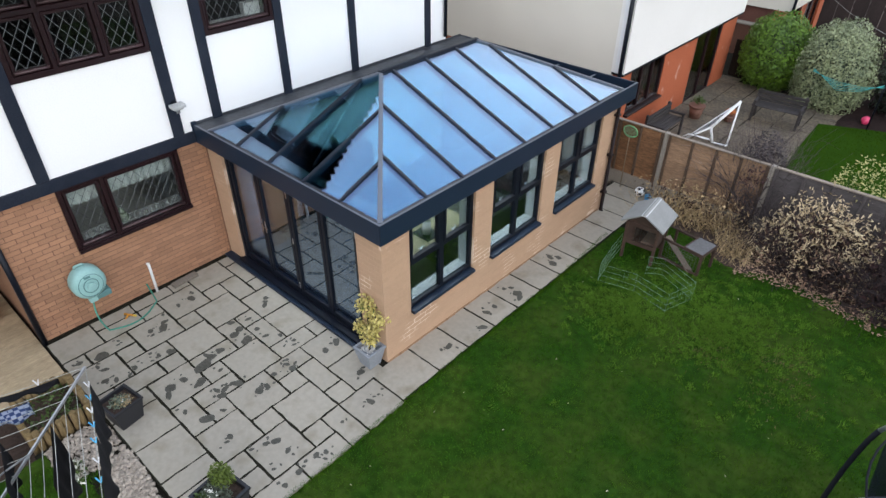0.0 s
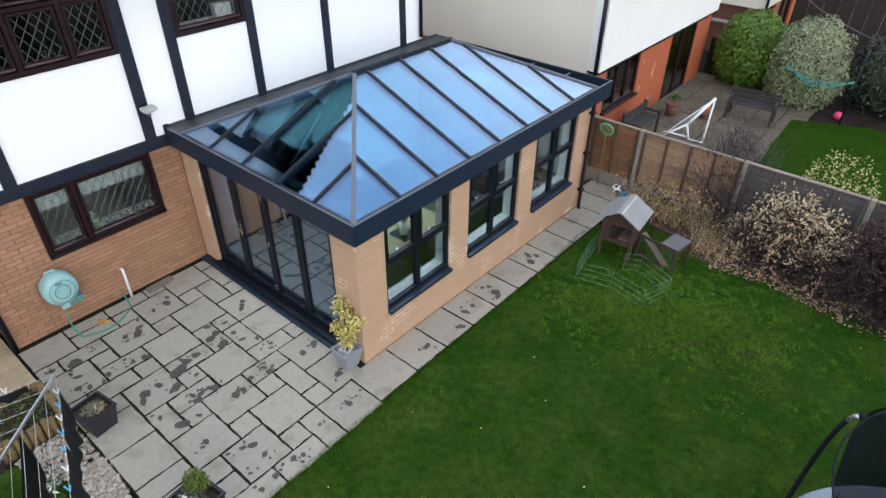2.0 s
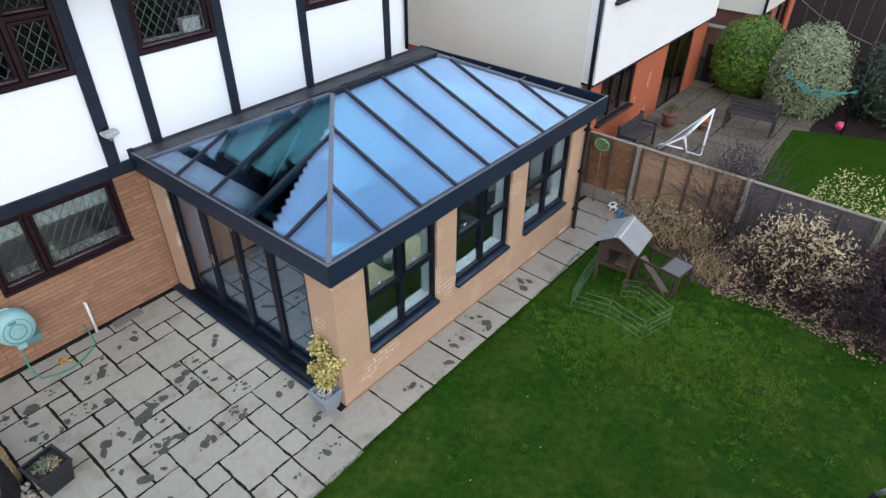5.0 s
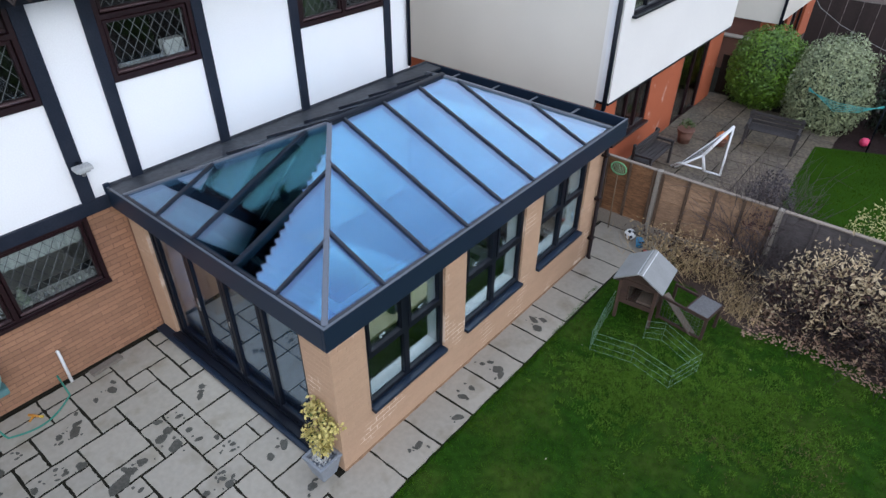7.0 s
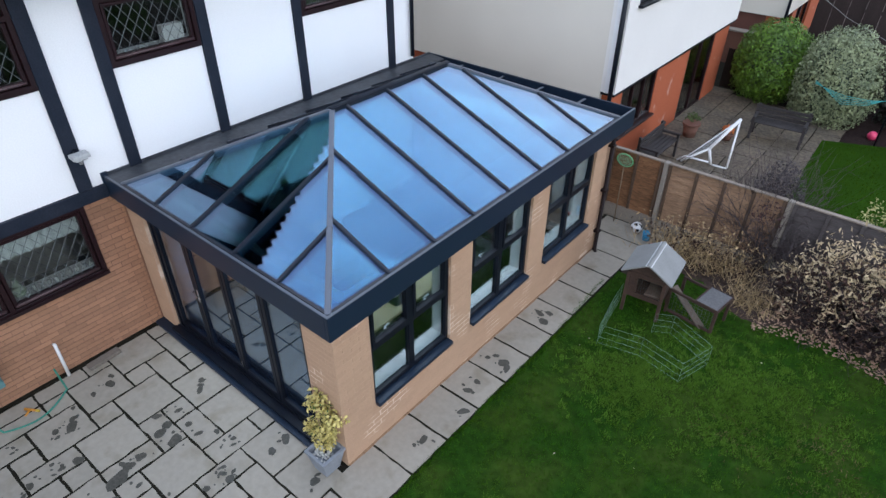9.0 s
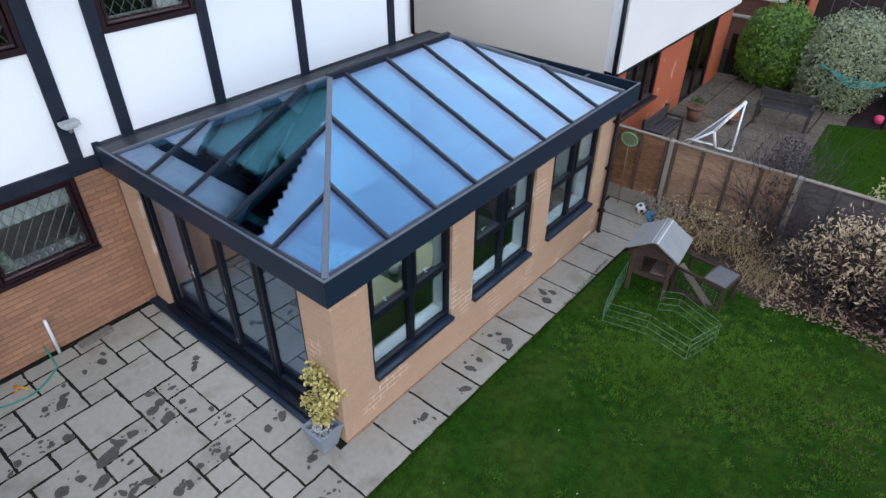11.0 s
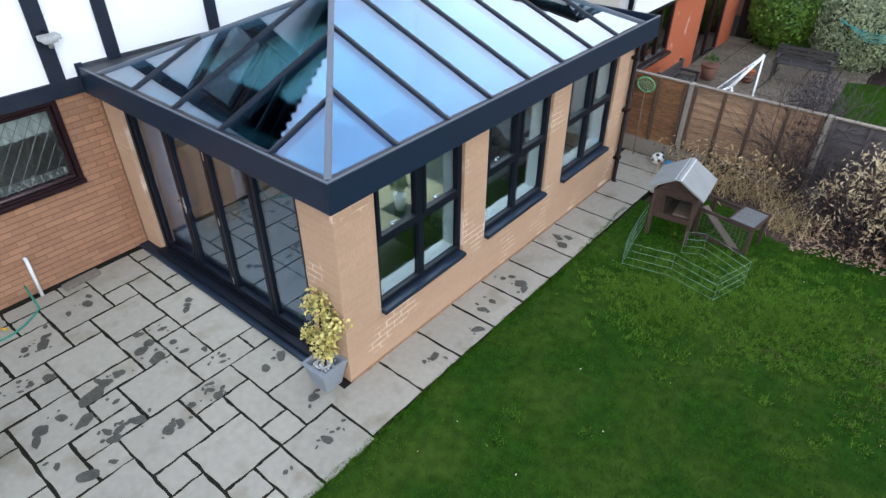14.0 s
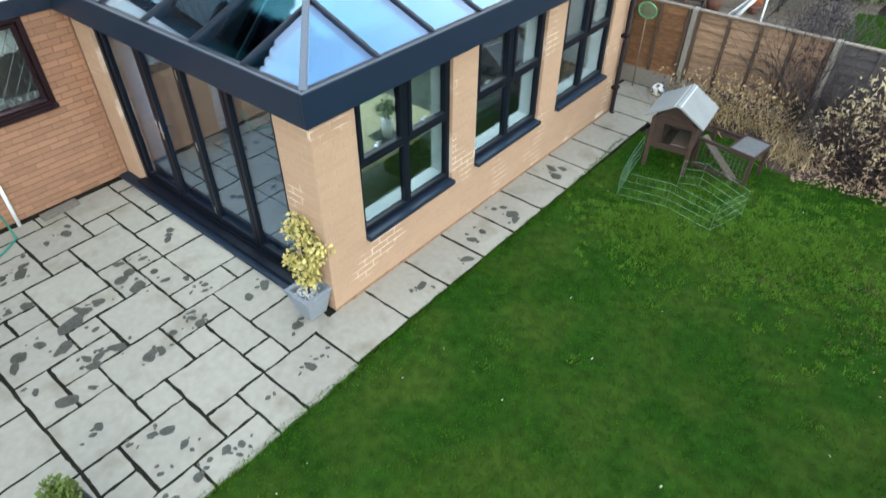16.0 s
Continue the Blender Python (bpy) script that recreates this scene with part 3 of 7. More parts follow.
def timbers():
    tb = bmesh.new()
    box(tb, HX, HX + 0.046, -9, -0.10, 2.185, 2.36)
    part("timber", bevelled(tb, 0.006), TIMBER_BLACK, house, "blue-black timber rail over the brickwork")
    tb = bmesh.new()
    box(tb, HX, HX + 0.03, -9, 5.68, 4.95, 5.12)
    part("timber", bevelled(tb, 0.006), TIMBER_BLACK, house)
    for k, y in enumerate((-6.6, -4.4) + POSTS):
        w = 0.084 if k < 4 else 0.076
        tb = bmesh.new()
        box(tb, HX, HX + 0.035, y - w, y + w, 2.36, 4.95)
        part("timber", bevelled(tb, 0.006), TIMBER_BLACK, house)


timbers()


def leaded_window(y0, y1, z0, z1, mullions, parent, transom=None):
    """A mahogany window of side-hung lights with diamond leading, let into the wall; fanlights above a transom."""
    x = HX - 0.05
    f = 0.06
    edges = [y0, *mullions, y1]
    us = [y0, y0 + f]
    for y in mullions:
        us += [y - 0.03, y + 0.03]
    us += [y1 - f, y1]
    vs = [z0, z0 + 0.075, z1 - 0.045, z1]
    if transom:
        vs[2:2] = [transom, transom + 0.06]
    fr = lattice("x", x - 0.05, x + 0.08, us, vs, lambda i, j: j % 2 == 1 and i % 2 == 1)
    win = part("window", bevelled(fr, 0.006, 1), MAHOGANY, parent, "dark mahogany window with diamond leading")
    if z0 < 2:
        part("sill", bevelled(boxes((x + 0.081, x + 0.115, y0 - 0.004, y1 + 0.004, z0 - 0.002, z0 + 0.05)), 0.008), MAHOGANY, win)
    bands = [(z0 + 0.085, (transom or z1 - 0.045) - 0.01)] + ([(transom + 0.07, z1 - 0.055)] if transom else [])
    for k, (a, b) in enumerate(zip(edges, edges[1:])):
        a += 0.07 if k == 0 else 0.04
        b -= 0.07 if k == len(edges) - 2 else 0.04
        for lo, hi in bands:
            pane_of(win, x, a, b, lo, hi)
        if z0 < 2:
            part("blind", scalloped(x - 0.13, a - 0.02, b + 0.02, z1 - 0.41, z1 - 0.05), BLIND, win, "pale scalloped lace blind")
            part("inner_sill", boxes((x - 0.30, x - 0.052, a - 0.03, b + 0.03, z0 + 0.03, z0 + 0.095)), WHITE, win, "white inner sill")
            bits = bmesh.new()
            n = int((b - a) / 0.085)
            for q in range(n):
                yy = a + 0.04 + q * (b - a - 0.08) / max(1, n - 1)
                tall = 0.03 + 0.06 * rng.random()
                rod(bits, (x - 0.12 + rng.normal() * 0.015, yy, z0 + 0.095), (x - 0.12, yy + rng.normal() * 0.006, z0 + 0.095 + tall), 0.02 + 0.012 * rng.random(), 0.014 + 0.016 * rng.random(), 8)
            part("ornaments", bits, SILL_BITS, win, "small pale ornaments on the sill")["kind"] = "stuff"
    return win


def scalloped(x, y0, y1, z0, z1):
    """A thin gathered cloth whose lower hem hangs in scallops."""
    bm = bmesh.new()
    n = max(12, int((y1 - y0) / 0.02))
    prev = None
    for k in range(n + 1):
        y = y0 + (y1 - y0) * k / n
        hem = z0 + 0.025 * abs(math.sin(math.pi * (y - y0) / 0.11))
        dx = 0.008 * math.sin((y - y0) * 55)
        ring = [bm.verts.new(q) for q in ((x + dx, y, hem), (x + dx, y, z1), (x + dx - 0.003, y, z1), (x + dx - 0.003, y, hem))]
        if prev:
            for q in range(4):
                bm.faces.new((prev[q], ring[q], ring[(q + 1) % 4], prev[(q + 1) % 4]))
        prev = ring
    return bm


def pane_of(win, x, a, b, lo, hi):
    """One opening light: sash, weather bar, pane and its leading."""
    sash = part("sash", bevelled(lattice("x", x - 0.01, x + 0.06, [a, a + 0.042, b - 0.042, b], [lo, lo + 0.045, hi - 0.04, hi], lambda i, j: i == 1 and j == 1), 0.005, 1), MAHOGANY, win)
    bar = bmesh.new()
    rod(bar, (x + 0.06, a + 0.015, lo + 0.022), (x + 0.06, b - 0.015, lo + 0.022), 0.02, None, 10)
    part("weather_bar", bar, WEATHER_BAR, sash, "rounded weather bar in lighter mahogany")
    a, b, lo, hi = a + 0.042, b - 0.042, lo + 0.045, hi - 0.04
    pane = part("pane", boxes((x + 0.015, x + 0.021, a - 0.01, b + 0.01, lo - 0.01, hi + 0.01)), OLD_PANE, sash)
    pane.visible_shadow = False
    lead = bmesh.new()
    pitch, rise = 0.13, 0.19
    for sgn in (1, -1):
        for k in range(-20, 40):
            # a line z = lo + sgn * rise / pitch * (y - a) + k * rise, clipped to the pane
            slope = sgn * rise / pitch
            za, zb = lo + k * rise, lo + slope * (b - a) + k * rise
            t0, t1 = 0.0, 1.0
            dz = zb - za
            for lim, side in ((lo, 1), (hi, -1)):
                t = (lim - za) / dz
                if (dz > 0) == (side > 0):
                    t0 = max(t0, t)
                else:
                    t1 = min(t1, t)
            if t1 - t0 > 0.02:
                beam(lead, (x + 0.026, a + (b - a) * t0, za + dz * t0), (x + 0.026, a + (b - a) * t1, za + dz * t1), 0.0055, 0.006, (1, 0, 0))
    part("leading", lead, LEAD, sash, "grey diamond leading")["kind"] = "stuff"


LEAD = surf("lead", (0.15, 0.165, 0.17), 0.55, 0.2, vary=0.25)
WEATHER_BAR = surf("lighter mahogany", (0.075, 0.042, 0.045), 0.4, vary=0.3, fine=30)
BLIND = surf("pale blind", (0.70, 0.74, 0.73), 0.8, vary=0.05)
SILL_BITS = surf("sill ornaments", (0.45, 0.46, 0.44), 0.5, vary=0.2, per_piece=0.5)
leaded_window(*WALL_WINDOWS[0], (-1.585,), house)
leaded_window(*WALL_WINDOWS[1], (-1.635, -1.0), house, 4.40)
leaded_window(*WALL_WINDOWS[2], (), house, 4.40)
leaded_window(*WALL_WINDOWS[3], (4.16,), house, 4.42)
part("upper_ceiling", boxes((-6.5, HX - 0.31, -8.6, 5.4, 4.93, 4.97)), RENDER, house, "white bedroom ceiling")
vase_in = thing("vase", "pale green vase with leaves on the kitchen sill", "vase", at=(HX - 0.20, -1.40, 1.255))
vb = bmesh.new()
for (r0, za), (r1, zb) in zip(((0.05, 0), (0.085, 0.07), (0.05, 0.15), (0.025, 0.22)), ((0.085, 0.07), (0.05, 0.15), (0.025, 0.22), (0.03, 0.25))):
    rod(vb, (0, 0, za), (0, 0, zb), r0, r1, 14)
part("body", vb, surf("pale green glaze", (0.42, 0.50, 0.36), 0.35, vary=0.15, big=8), vase_in)


white_box = solid("ornament_box", bevelled(boxes((-0.06, 0.06, -0.14, 0.14, 0, 0.20)), 0.01), WHITE, "small white box on an upstairs sill", "ornament")
white_box.location = (HX - 0.17, 1.33, 3.775)
solid("inner_sill", boxes((HX - 0.30, HX - 0.102, 0.43, 1.59, 3.71, 3.773)), WHITE, "white inner sill of an upstairs window", "sill", "structure")

# eaves: soffit, board and rolled tiles
part("soffit", boxes((HX, -3.56, -9.2, 5.95, 4.98, 5.01)), FRAME, house, "dark boarded soffit")
part("eaves_board", boxes((-3.56, -3.53, -9.2, 5.95, 4.80, 4.98)), FRAME, house)


def rolled_roof(parent, x_low, z_low, x_high, z_high, y0, y1, pitch=0.2):
    tiles = bmesh.new()
    rows = 9
    for r in range(rows):
        f0, f1 = r / rows, (r + 1.15) / rows
        prev = None
        n = int((y1 - y0) / pitch) * 6
        for k in range(n + 1):
            y = y0 + k * pitch / 6
            h = 0.095 * abs(math.sin(math.pi * (y - y0) / pitch))
            a = tiles.verts.new((x_low + (x_high - x_low) * f0, y, z_low + (z_high - z_low) * f0 + h + 0.025))
            b = tiles.verts.new((x_low + (x_high - x_low) * min(1, f1), y, z_low + (z_high - z_low) * min(1, f1) + h))
            c = tiles.verts.new((x_low + (x_high - x_low) * f0, y, z_low + (z_high - z_low) * f0 + 0.9 * h))
            if prev:
                tiles.faces.new((prev[0], a, b, prev[1]))
                tiles.faces.new((prev[2], c, a, prev[0]))
            prev = (a, b, c)
    part("roof", tiles, TILE, parent, "dark rolled clay roof tiles")


rolled_roof(house, -3.42, 4.82, -8.0, 8.0, -9.2, 5.95, 0.15)
part("roof_back", boxes((-12, -8.0, -9.2, 5.95, 5.2, 7.95)), TILE, house)
part("waste_pipe", tube(bmesh.new(), [(HX - 0.02, -1.36, 0.50), (HX + 0.05, -1.36, 0.53), (HX + 0.075, -1.365, 0.50), (HX + 0.085, -1.37, -0.02)], 0.021, 10), WHITE, house, "white plastic waste pipe")
part("downpipe", tube(bmesh.new(), [(HX + 0.06, 5.62, 4.95), (HX + 0.06, 5.62, 2.55)], 0.035, 10), FRAME, house, "dark plastic downpipe")
part("corner_pipe", tube(bmesh.new(), [(HX + 0.03, -3.06, 2.05), (HX + 0.03, -3.06, -0.02)], 0.04, 10), FRAME, house, "black corner downpipe")
part("wall_foot_strip", boxes((HX, HX + 0.06, -3.05, -0.09, -0.15, 0.012)), JOINT, house, "dark strip along the wall's foot")

# ---- the orangery ----
orangery = thing("orangery", "new brick orangery with blue glass lantern roof", "orangery")
WX, WY, WEND, WTOP = -0.02, 0.05, 5.95, 2.17
OPENINGS = [(0.55, 1.90), (2.32, 3.67), (4.10, 5.45)]
SILL = 0.66
holes = [(a, b, SILL - 0.057, WTOP) for a, b in OPENINGS]
side_wall = part("side_wall", wall_with_holes(WX - 0.28, WX - 0.004, WY + 0.004, WEND, -0.2, WTOP, holes), MORTAR_NEW, orangery, "buff brick wall with flush pale mortar")
right_pier = part("pier", boxes((-0.50, WX - 0.28, WY + 0.004, WY + 0.28, -0.2, WTOP)), MORTAR_NEW, orangery)
left_pier = part("pier", boxes((HX + 0.002, -3.62, WY + 0.004, WY + 0.28, -0.2, WTOP)), MORTAR_NEW, orangery)
end_wall = part("end_wall", boxes((HX + 0.002, WX - 0.28, WEND - 0.28, WEND, -0.2, WTOP)), MORTAR_NEW, orangery)
PLASTER = surf("plaster", (0.62, 0.60, 0.53), 0.85, vary=0.06, bump=0.1)
FLOOR = surf("floor tile", (0.11, 0.108, 0.10), 0.35, vary=0.12, big=2, fine=20)
part("floor", boxes((HX + 0.002, WX - 0.29, WY + 0.29, WEND - 0.29, -0.1, 0.02)), FLOOR, orangery, "grey tiled floor")
part("lining", boxes((WX - 0.30, WX - 0.284, 0.34, 0.55, 0.03, WTOP), (WX - 0.30, WX - 0.284, 1.90, 2.32, 0.03, WTOP), (WX - 0.30, WX - 0.284, 3.67, 4.10, 0.03, WTOP), (WX - 0.30, WX - 0.284, 5.45, 5.65, 0.03, WTOP), (WX - 0.30, WX - 0.284, 0.34, 5.65, 0.03, SILL - 0.03)), PLASTER, orangery, "cream plaster lining")
part("end_lining", boxes((HX + 0.014, -0.33, WEND - 0.30, WEND - 0.284, 0.03, WTOP)), surf("grey plaster", (0.34, 0.36, 0.38), 0.85, vary=0.08, bump=0.1), orangery, "grey painted plaster")
part("back_lining", boxes((HX + 0.002, HX + 0.012, 0.36, 5.6, 0.03, 2.3)), surf("white plaster", (0.86, 0.86, 0.84), 0.85, vary=0.05, bump=0.1), orangery)
part("pelmet", boxes((HX + 0.02, -3.80, 0.34, 5.64, WTOP - 0.02, 2.36), (-0.62, -0.12, 0.34, 5.64, WTOP - 0.02, 2.36), (-3.80, -0.62, 0.34, 0.62, WTOP - 0.02, 2.36), (-3.80, -0.62, 5.2, 5.64, WTOP - 0.02, 2.36)), PLASTER, orangery, "plastered pelmet under the lantern")

part("ring_beam_cover", boxes((HX + 0.02, -3.66, 0.34, 5.64, 2.362, 2.372), (-0.61, -0.12, 0.34, 5.64, 2.362, 2.372), (-3.66, -0.61, 0.30, 0.61, 2.362, 2.372), (-3.66, -0.61, 5.21, 5.64, 2.362, 2.372)), FRAME, orangery, "dark cover over the ring beam")
part("ring_beam_upstand", bevelled(boxes((-3.38, -0.25, 0.36, 0.71, 2.374, 2.535)), 0.01, 1), EBONY, orangery, "black kerb inside the lantern's foot")
WHITE_BOARD = surf("white window board", (0.88, 0.88, 0.88), 0.35, vary=0.04)
CHROME = surf("chrome", (0.75, 0.75, 0.76), 0.2, 1.0, vary=0.05, bump=0.02)


def orangery_window(y0, y1):
    """Two lights over two, anthracite, with a projecting sill and a white board inside."""
    x, t, mid = WX - 0.075, 1.42, (y0 + y1) / 2
    b = 0.055
    fr = lattice("x", x - 0.035, x + 0.035, [y0, y0 + b, mid - 0.045, mid + 0.045, y1 - b, y1], [SILL, SILL + 0.06, t - 0.035, t + 0.035, WTOP - 0.07, WTOP], lambda i, j: i in (1, 3) and j in (1, 3))
    win = part("window", bevelled(fr, 0.005, 1), FRAME, orangery, "anthracite four-light window")
    part("sill", bevelled(boxes((WX - 0.12, WX + 0.06, y0 + 0.002, y1 - 0.002, SILL - 0.055, SILL - 0.002)), 0.01), ANTHRACITE, win, "projecting anthracite sill")
    part("window_board", bevelled(boxes((WX - 0.31, x - 0.04, y0 + 0.002, y1 - 0.002, SILL - 0.05, SILL + 0.02)), 0.006), WHITE_BOARD, win, "white inner window board")
    part("reveal", boxes((WX - 0.28, x - 0.036, y1 - 0.012, y1 - 0.002, SILL + 0.02, WTOP), (WX - 0.28, x - 0.036, y0 + 0.002, y0 + 0.012, SILL + 0.02, WTOP)), WHITE_BOARD, win)
    for a, c in ((y0 + b, mid - 0.045), (mid + 0.045, y1 - b)):
        for lo, hi, up in ((SILL + 0.06, t - 0.035, False), (t + 0.035, WTOP - 0.07, True)):
            if up:
                s = 0.04
                part("sash", bevelled(lattice("x", x - 0.02, x + 0.047, [a - 0.01, a + s, c - s, c + 0.01], [lo - 0.01, lo + s, hi - s, hi + 0.01], lambda i, j: i == 1 and j == 1), 0.005, 1), FRAME, win)
                part("handle", bevelled(boxes((x - 0.075, x - 0.025, (a + c) / 2 - 0.012, (a + c) / 2 + 0.012, lo + 0.01, lo + 0.03), (x - 0.075, x - 0.06, (a + c) / 2 - 0.012, (a + c) / 2 + 0.09, lo + 0.01, lo + 0.03)), 0.004), CHROME, win, "chrome window handle")
            p = part("pane", boxes((x - 0.004, x + 0.004, a - 0.005, c + 0.005, lo - 0.005, hi + 0.005)), PANE, win)
            p.visible_shadow = False
    return win


for a, b in OPENINGS:
    orangery_window(a, b)


def folding_doors():
    """Four glazed leaves in one anthracite frame."""
    x0, x1, y, lo, hi = -3.62, -0.50, WY + 0.10, 0.09, WTOP
    fr = lattice("y", y - 0.05, y + 0.05, [x0, x0 + 0.06, x1 - 0.06, x1], [0.02, 0.085, hi - 0.07, hi], lambda i, j: i == 1 and j == 1)
    doors = part("folding_door", bevelled(fr, 0.005, 1), FRAME, orangery, "closed anthracite folding doors of four leaves")
    part("threshold", bevelled(boxes((HX + 0.01, -0.36, -0.085, y - 0.05, -0.1, 0.035)), 0.008), ANTHRACITE, doors, "dark metal threshold")
    part("threshold_step", bevelled(boxes((x0 - 0.02, -0.42, -0.02, y - 0.052, 0.036, 0.075)), 0.008), FRAME, doors)
    step = (x1 - x0 - 0.12) / 4
    for k in range(4):
        a, b = x0 + 0.06 + step * k + 0.004, x0 + 0.06 + step * (k + 1) - 0.004
        s = 0.065
        leaf = part("door_leaf", bevelled(lattice("y", y - 0.03, y + 0.03, [a, a + s, b - s, b], [lo, lo + 0.09, hi - 0.15, hi - 0.075], lambda i, j: i == 1 and j == 1), 0.005, 1), FRAME, doors)
        p = part("pane", boxes((a + s - 0.005, b - s + 0.005, y - 0.004, y + 0.004, lo + 0.085, hi - 0.145)), DOOR_GLASS, leaf)
        p.visible_shadow = False
        if k in (2, 3):
            hx = a if k == 2 else b - 0.008
            for z in (0.22, 1.05, 1.85):
                part("hinge", bevelled(boxes((hx - 0.012, hx + 0.012, y - 0.045, y - 0.03, z, z + 0.1)), 0.003, 1), CHROME, leaf, "chrome hinge")
        if k == 0:
            part("handle", bevelled(boxes((b - 0.05, b - 0.022, y - 0.045, y - 0.03, 0.93, 1.15), (b - 0.16, b - 0.025, y - 0.075, y - 0.058, 1.07, 1.092), (b - 0.045, b - 0.027, y - 0.075, y - 0.03, 1.07, 1.092)), 0.004), CHROME, leaf, "chrome lever handle")
        if k == 1:
            part("handle", bevelled(boxes((a + 0.022, a + 0.05, y - 0.045, y - 0.03, 0.93, 1.15), (a + 0.025, a + 0.13, y - 0.075, y - 0.058, 1.04, 1.062), (a + 0.027, a + 0.045, y - 0.075, y - 0.03, 1.04, 1.062)), 0.004), CHROME, leaf, "chrome lever handle")
    for x in (-2.83, -2.05, -1.27, -0.9, -0.62):
        part("roller", bevelled(boxes((x - 0.025, x + 0.025, y - 0.058, y - 0.049, 0.05, 0.07)), 0.003, 1), CHROME, doors, "small bright floor roller")


DOOR_GLASS = glazing("door glass", (0.88, 0.91, 0.91), (0.62, 0.78, 1.0), 0.19, 0.85, (0.68, 0.82, 1.0))
folding_doors()

# fascia box gutter
FZ0, FZ1 = 2.165, 2.455
FX, FY0, FY1 = 0.15, -0.095, 6.21
part("fascia", bevelled(boxes((FX - 0.04, FX, FY0, FY1, FZ0, FZ1)), 0.006), ANTHRACITE, orangery, "deep anthracite fascia")
part("fascia", bevelled(boxes((HX + 0.002, FX - 0.041, FY0, FY0 + 0.04, FZ0, FZ1)), 0.006), ANTHRACITE, orangery, "deep anthracite fascia")
part("fascia", bevelled(boxes((HX + 0.002, FX - 0.041, FY1 - 0.04, FY1, FZ0, FZ1)), 0.006), ANTHRACITE, orangery, "deep anthracite fascia")
part("fascia_end", bevelled(boxes((HX + 0.003, HX + 0.03, FY0 - 0.02, FY0 + 0.06, FZ0 + 0.05, FZ1 + 0.05)), 0.004), ANTHRACITE, orangery)
part("soffit", boxes((WX, FX - 0.042, FY0 + 0.042, FY1 - 0.042, FZ0 + 0.005, FZ0 + 0.02), (HX + 0.004, WX, FY0 + 0.042, WY + 0.3, FZ0 + 0.006, FZ0 + 0.02)), FRAME, orangery)
part("gutter", boxes((HX + 0.004, FX - 0.042, 5.66, FY1 - 0.042, 2.25, 2.30)), FRAME, orangery, "black lined box gutter")
GREY_EDGE = surf("grey trim", (0.11, 0.125, 0.15), 0.35, 0.2, vary=0.1)
part("edge_trim", boxes((FX - 0.034, FX - 0.006, FY0 + 0.006, FY1 - 0.006, FZ1, FZ1 + 0.006), (HX + 0.04, FX - 0.036, FY0 + 0.006, FY0 + 0.034, FZ1, FZ1 + 0.006)), GREY_EDGE, orangery, "thin grey trim along the fascia")
for x in (-3.2, -2.3, -1.5, -0.7):
    part("gutter_strap", boxes((x - 0.02, x + 0.02, 5.74, FY1 - 0.042, 2.40, 2.412)), GREY_EDGE, orangery)
FLASH = surf("lead flashing", (0.062, 0.068, 0.08), 0.5, 0.2, vary=0.3, big=4, fine=15, bump=0.5, depth=0.01)
part("flashing", bevelled(boxes((HX + 0.001, HX + 0.016, FY0 + 0.05, FY1 - 0.05, 2.452, 2.485)), 0.003), FLASH, orangery, "dark lead upstand against the house")
lead = bmesh.new()
cols = []
for k in range(61):
    y = FY0 + 0.045 + (FY1 - FY0 - 0.09) * k / 60
    cols.append([lead.verts.new((x, y, z + 0.004 * noise.noise(Vector((x * 9, y * 3, 4))))) for x, z in ((HX + 0.004, 2.452), (-3.86, 2.444), (-3.72, 2.436), (-3.645, 2.43))])
for a, b in zip(cols, cols[1:]):
    for k in range(3):
        lead.faces.new((a[k], a[k + 1], b[k + 1], b[k]))
drop = bmesh.ops.extrude_face_region(lead, geom=list(lead.faces))
bmesh.ops.translate(lead, vec=(0, 0, -0.03), verts=[v for v in drop["geom"] if isinstance(v, bmesh.types.BMVert)])
part("lead_sheet", lead, FLASH, orangery, "dressed grey lead sheet beside the lantern")

# lantern: eaves rectangle, ridge, panes between the bars
EX0, EX1, EY0, EY1, EZ = -3.63, 0.105, -0.045, 5.74, 2.445
RX, RY0, RY1, RZ = -1.93, 1.95, 4.12, 3.235
LONG_BARS = [0.765, 1.47, 2.16, 2.865, 3.58, 4.26, 4.95]
END_BARS = [-0.63, -1.35, -2.12, -2.88]


def lantern_pane(outline, up):
    """A glass pane over a plan outline, on the slope whose height is up(x, y)."""
    bm = bmesh.new()
    top = [bm.verts.new((x, y, up(x, y))) for x, y in outline]
    low = [bm.verts.new((x, y, up(x, y) - 0.02)) for x, y in outline]
    bm.faces.new(top)
    bm.faces.new(low[::-1])
    for k in range(len(top)):
        j = (k + 1) % len(top)
        bm.faces.new((top[k], low[k], low[j], top[j]))
    ob = part("roof_pane", bm, ROOF_GLASS, orangery)
    ob.visible_shadow = False


def east(x, y):
    return EZ + (RZ - EZ) * (EX1 - x) / (EX1 - RX)


def west(x, y):
    return EZ + (RZ - EZ) * (x - EX0) / (RX - EX0)


def south(x, y):
    return EZ + (RZ - EZ) * (y - EY0) / (RY0 - EY0)


def north(x, y):
    return EZ + (RZ - EZ) * (EY1 - y) / (EY1 - RY1)


def reach_long(y):
    return max(0.0, min(1.0, (y - EY0) / (RY0 - EY0), (EY1 - y) / (EY1 - RY1)))


def reach_end(x):
    return max(0.0, min((EX1 - x) / (EX1 - RX), (x - EX0) / (RX - EX0)))


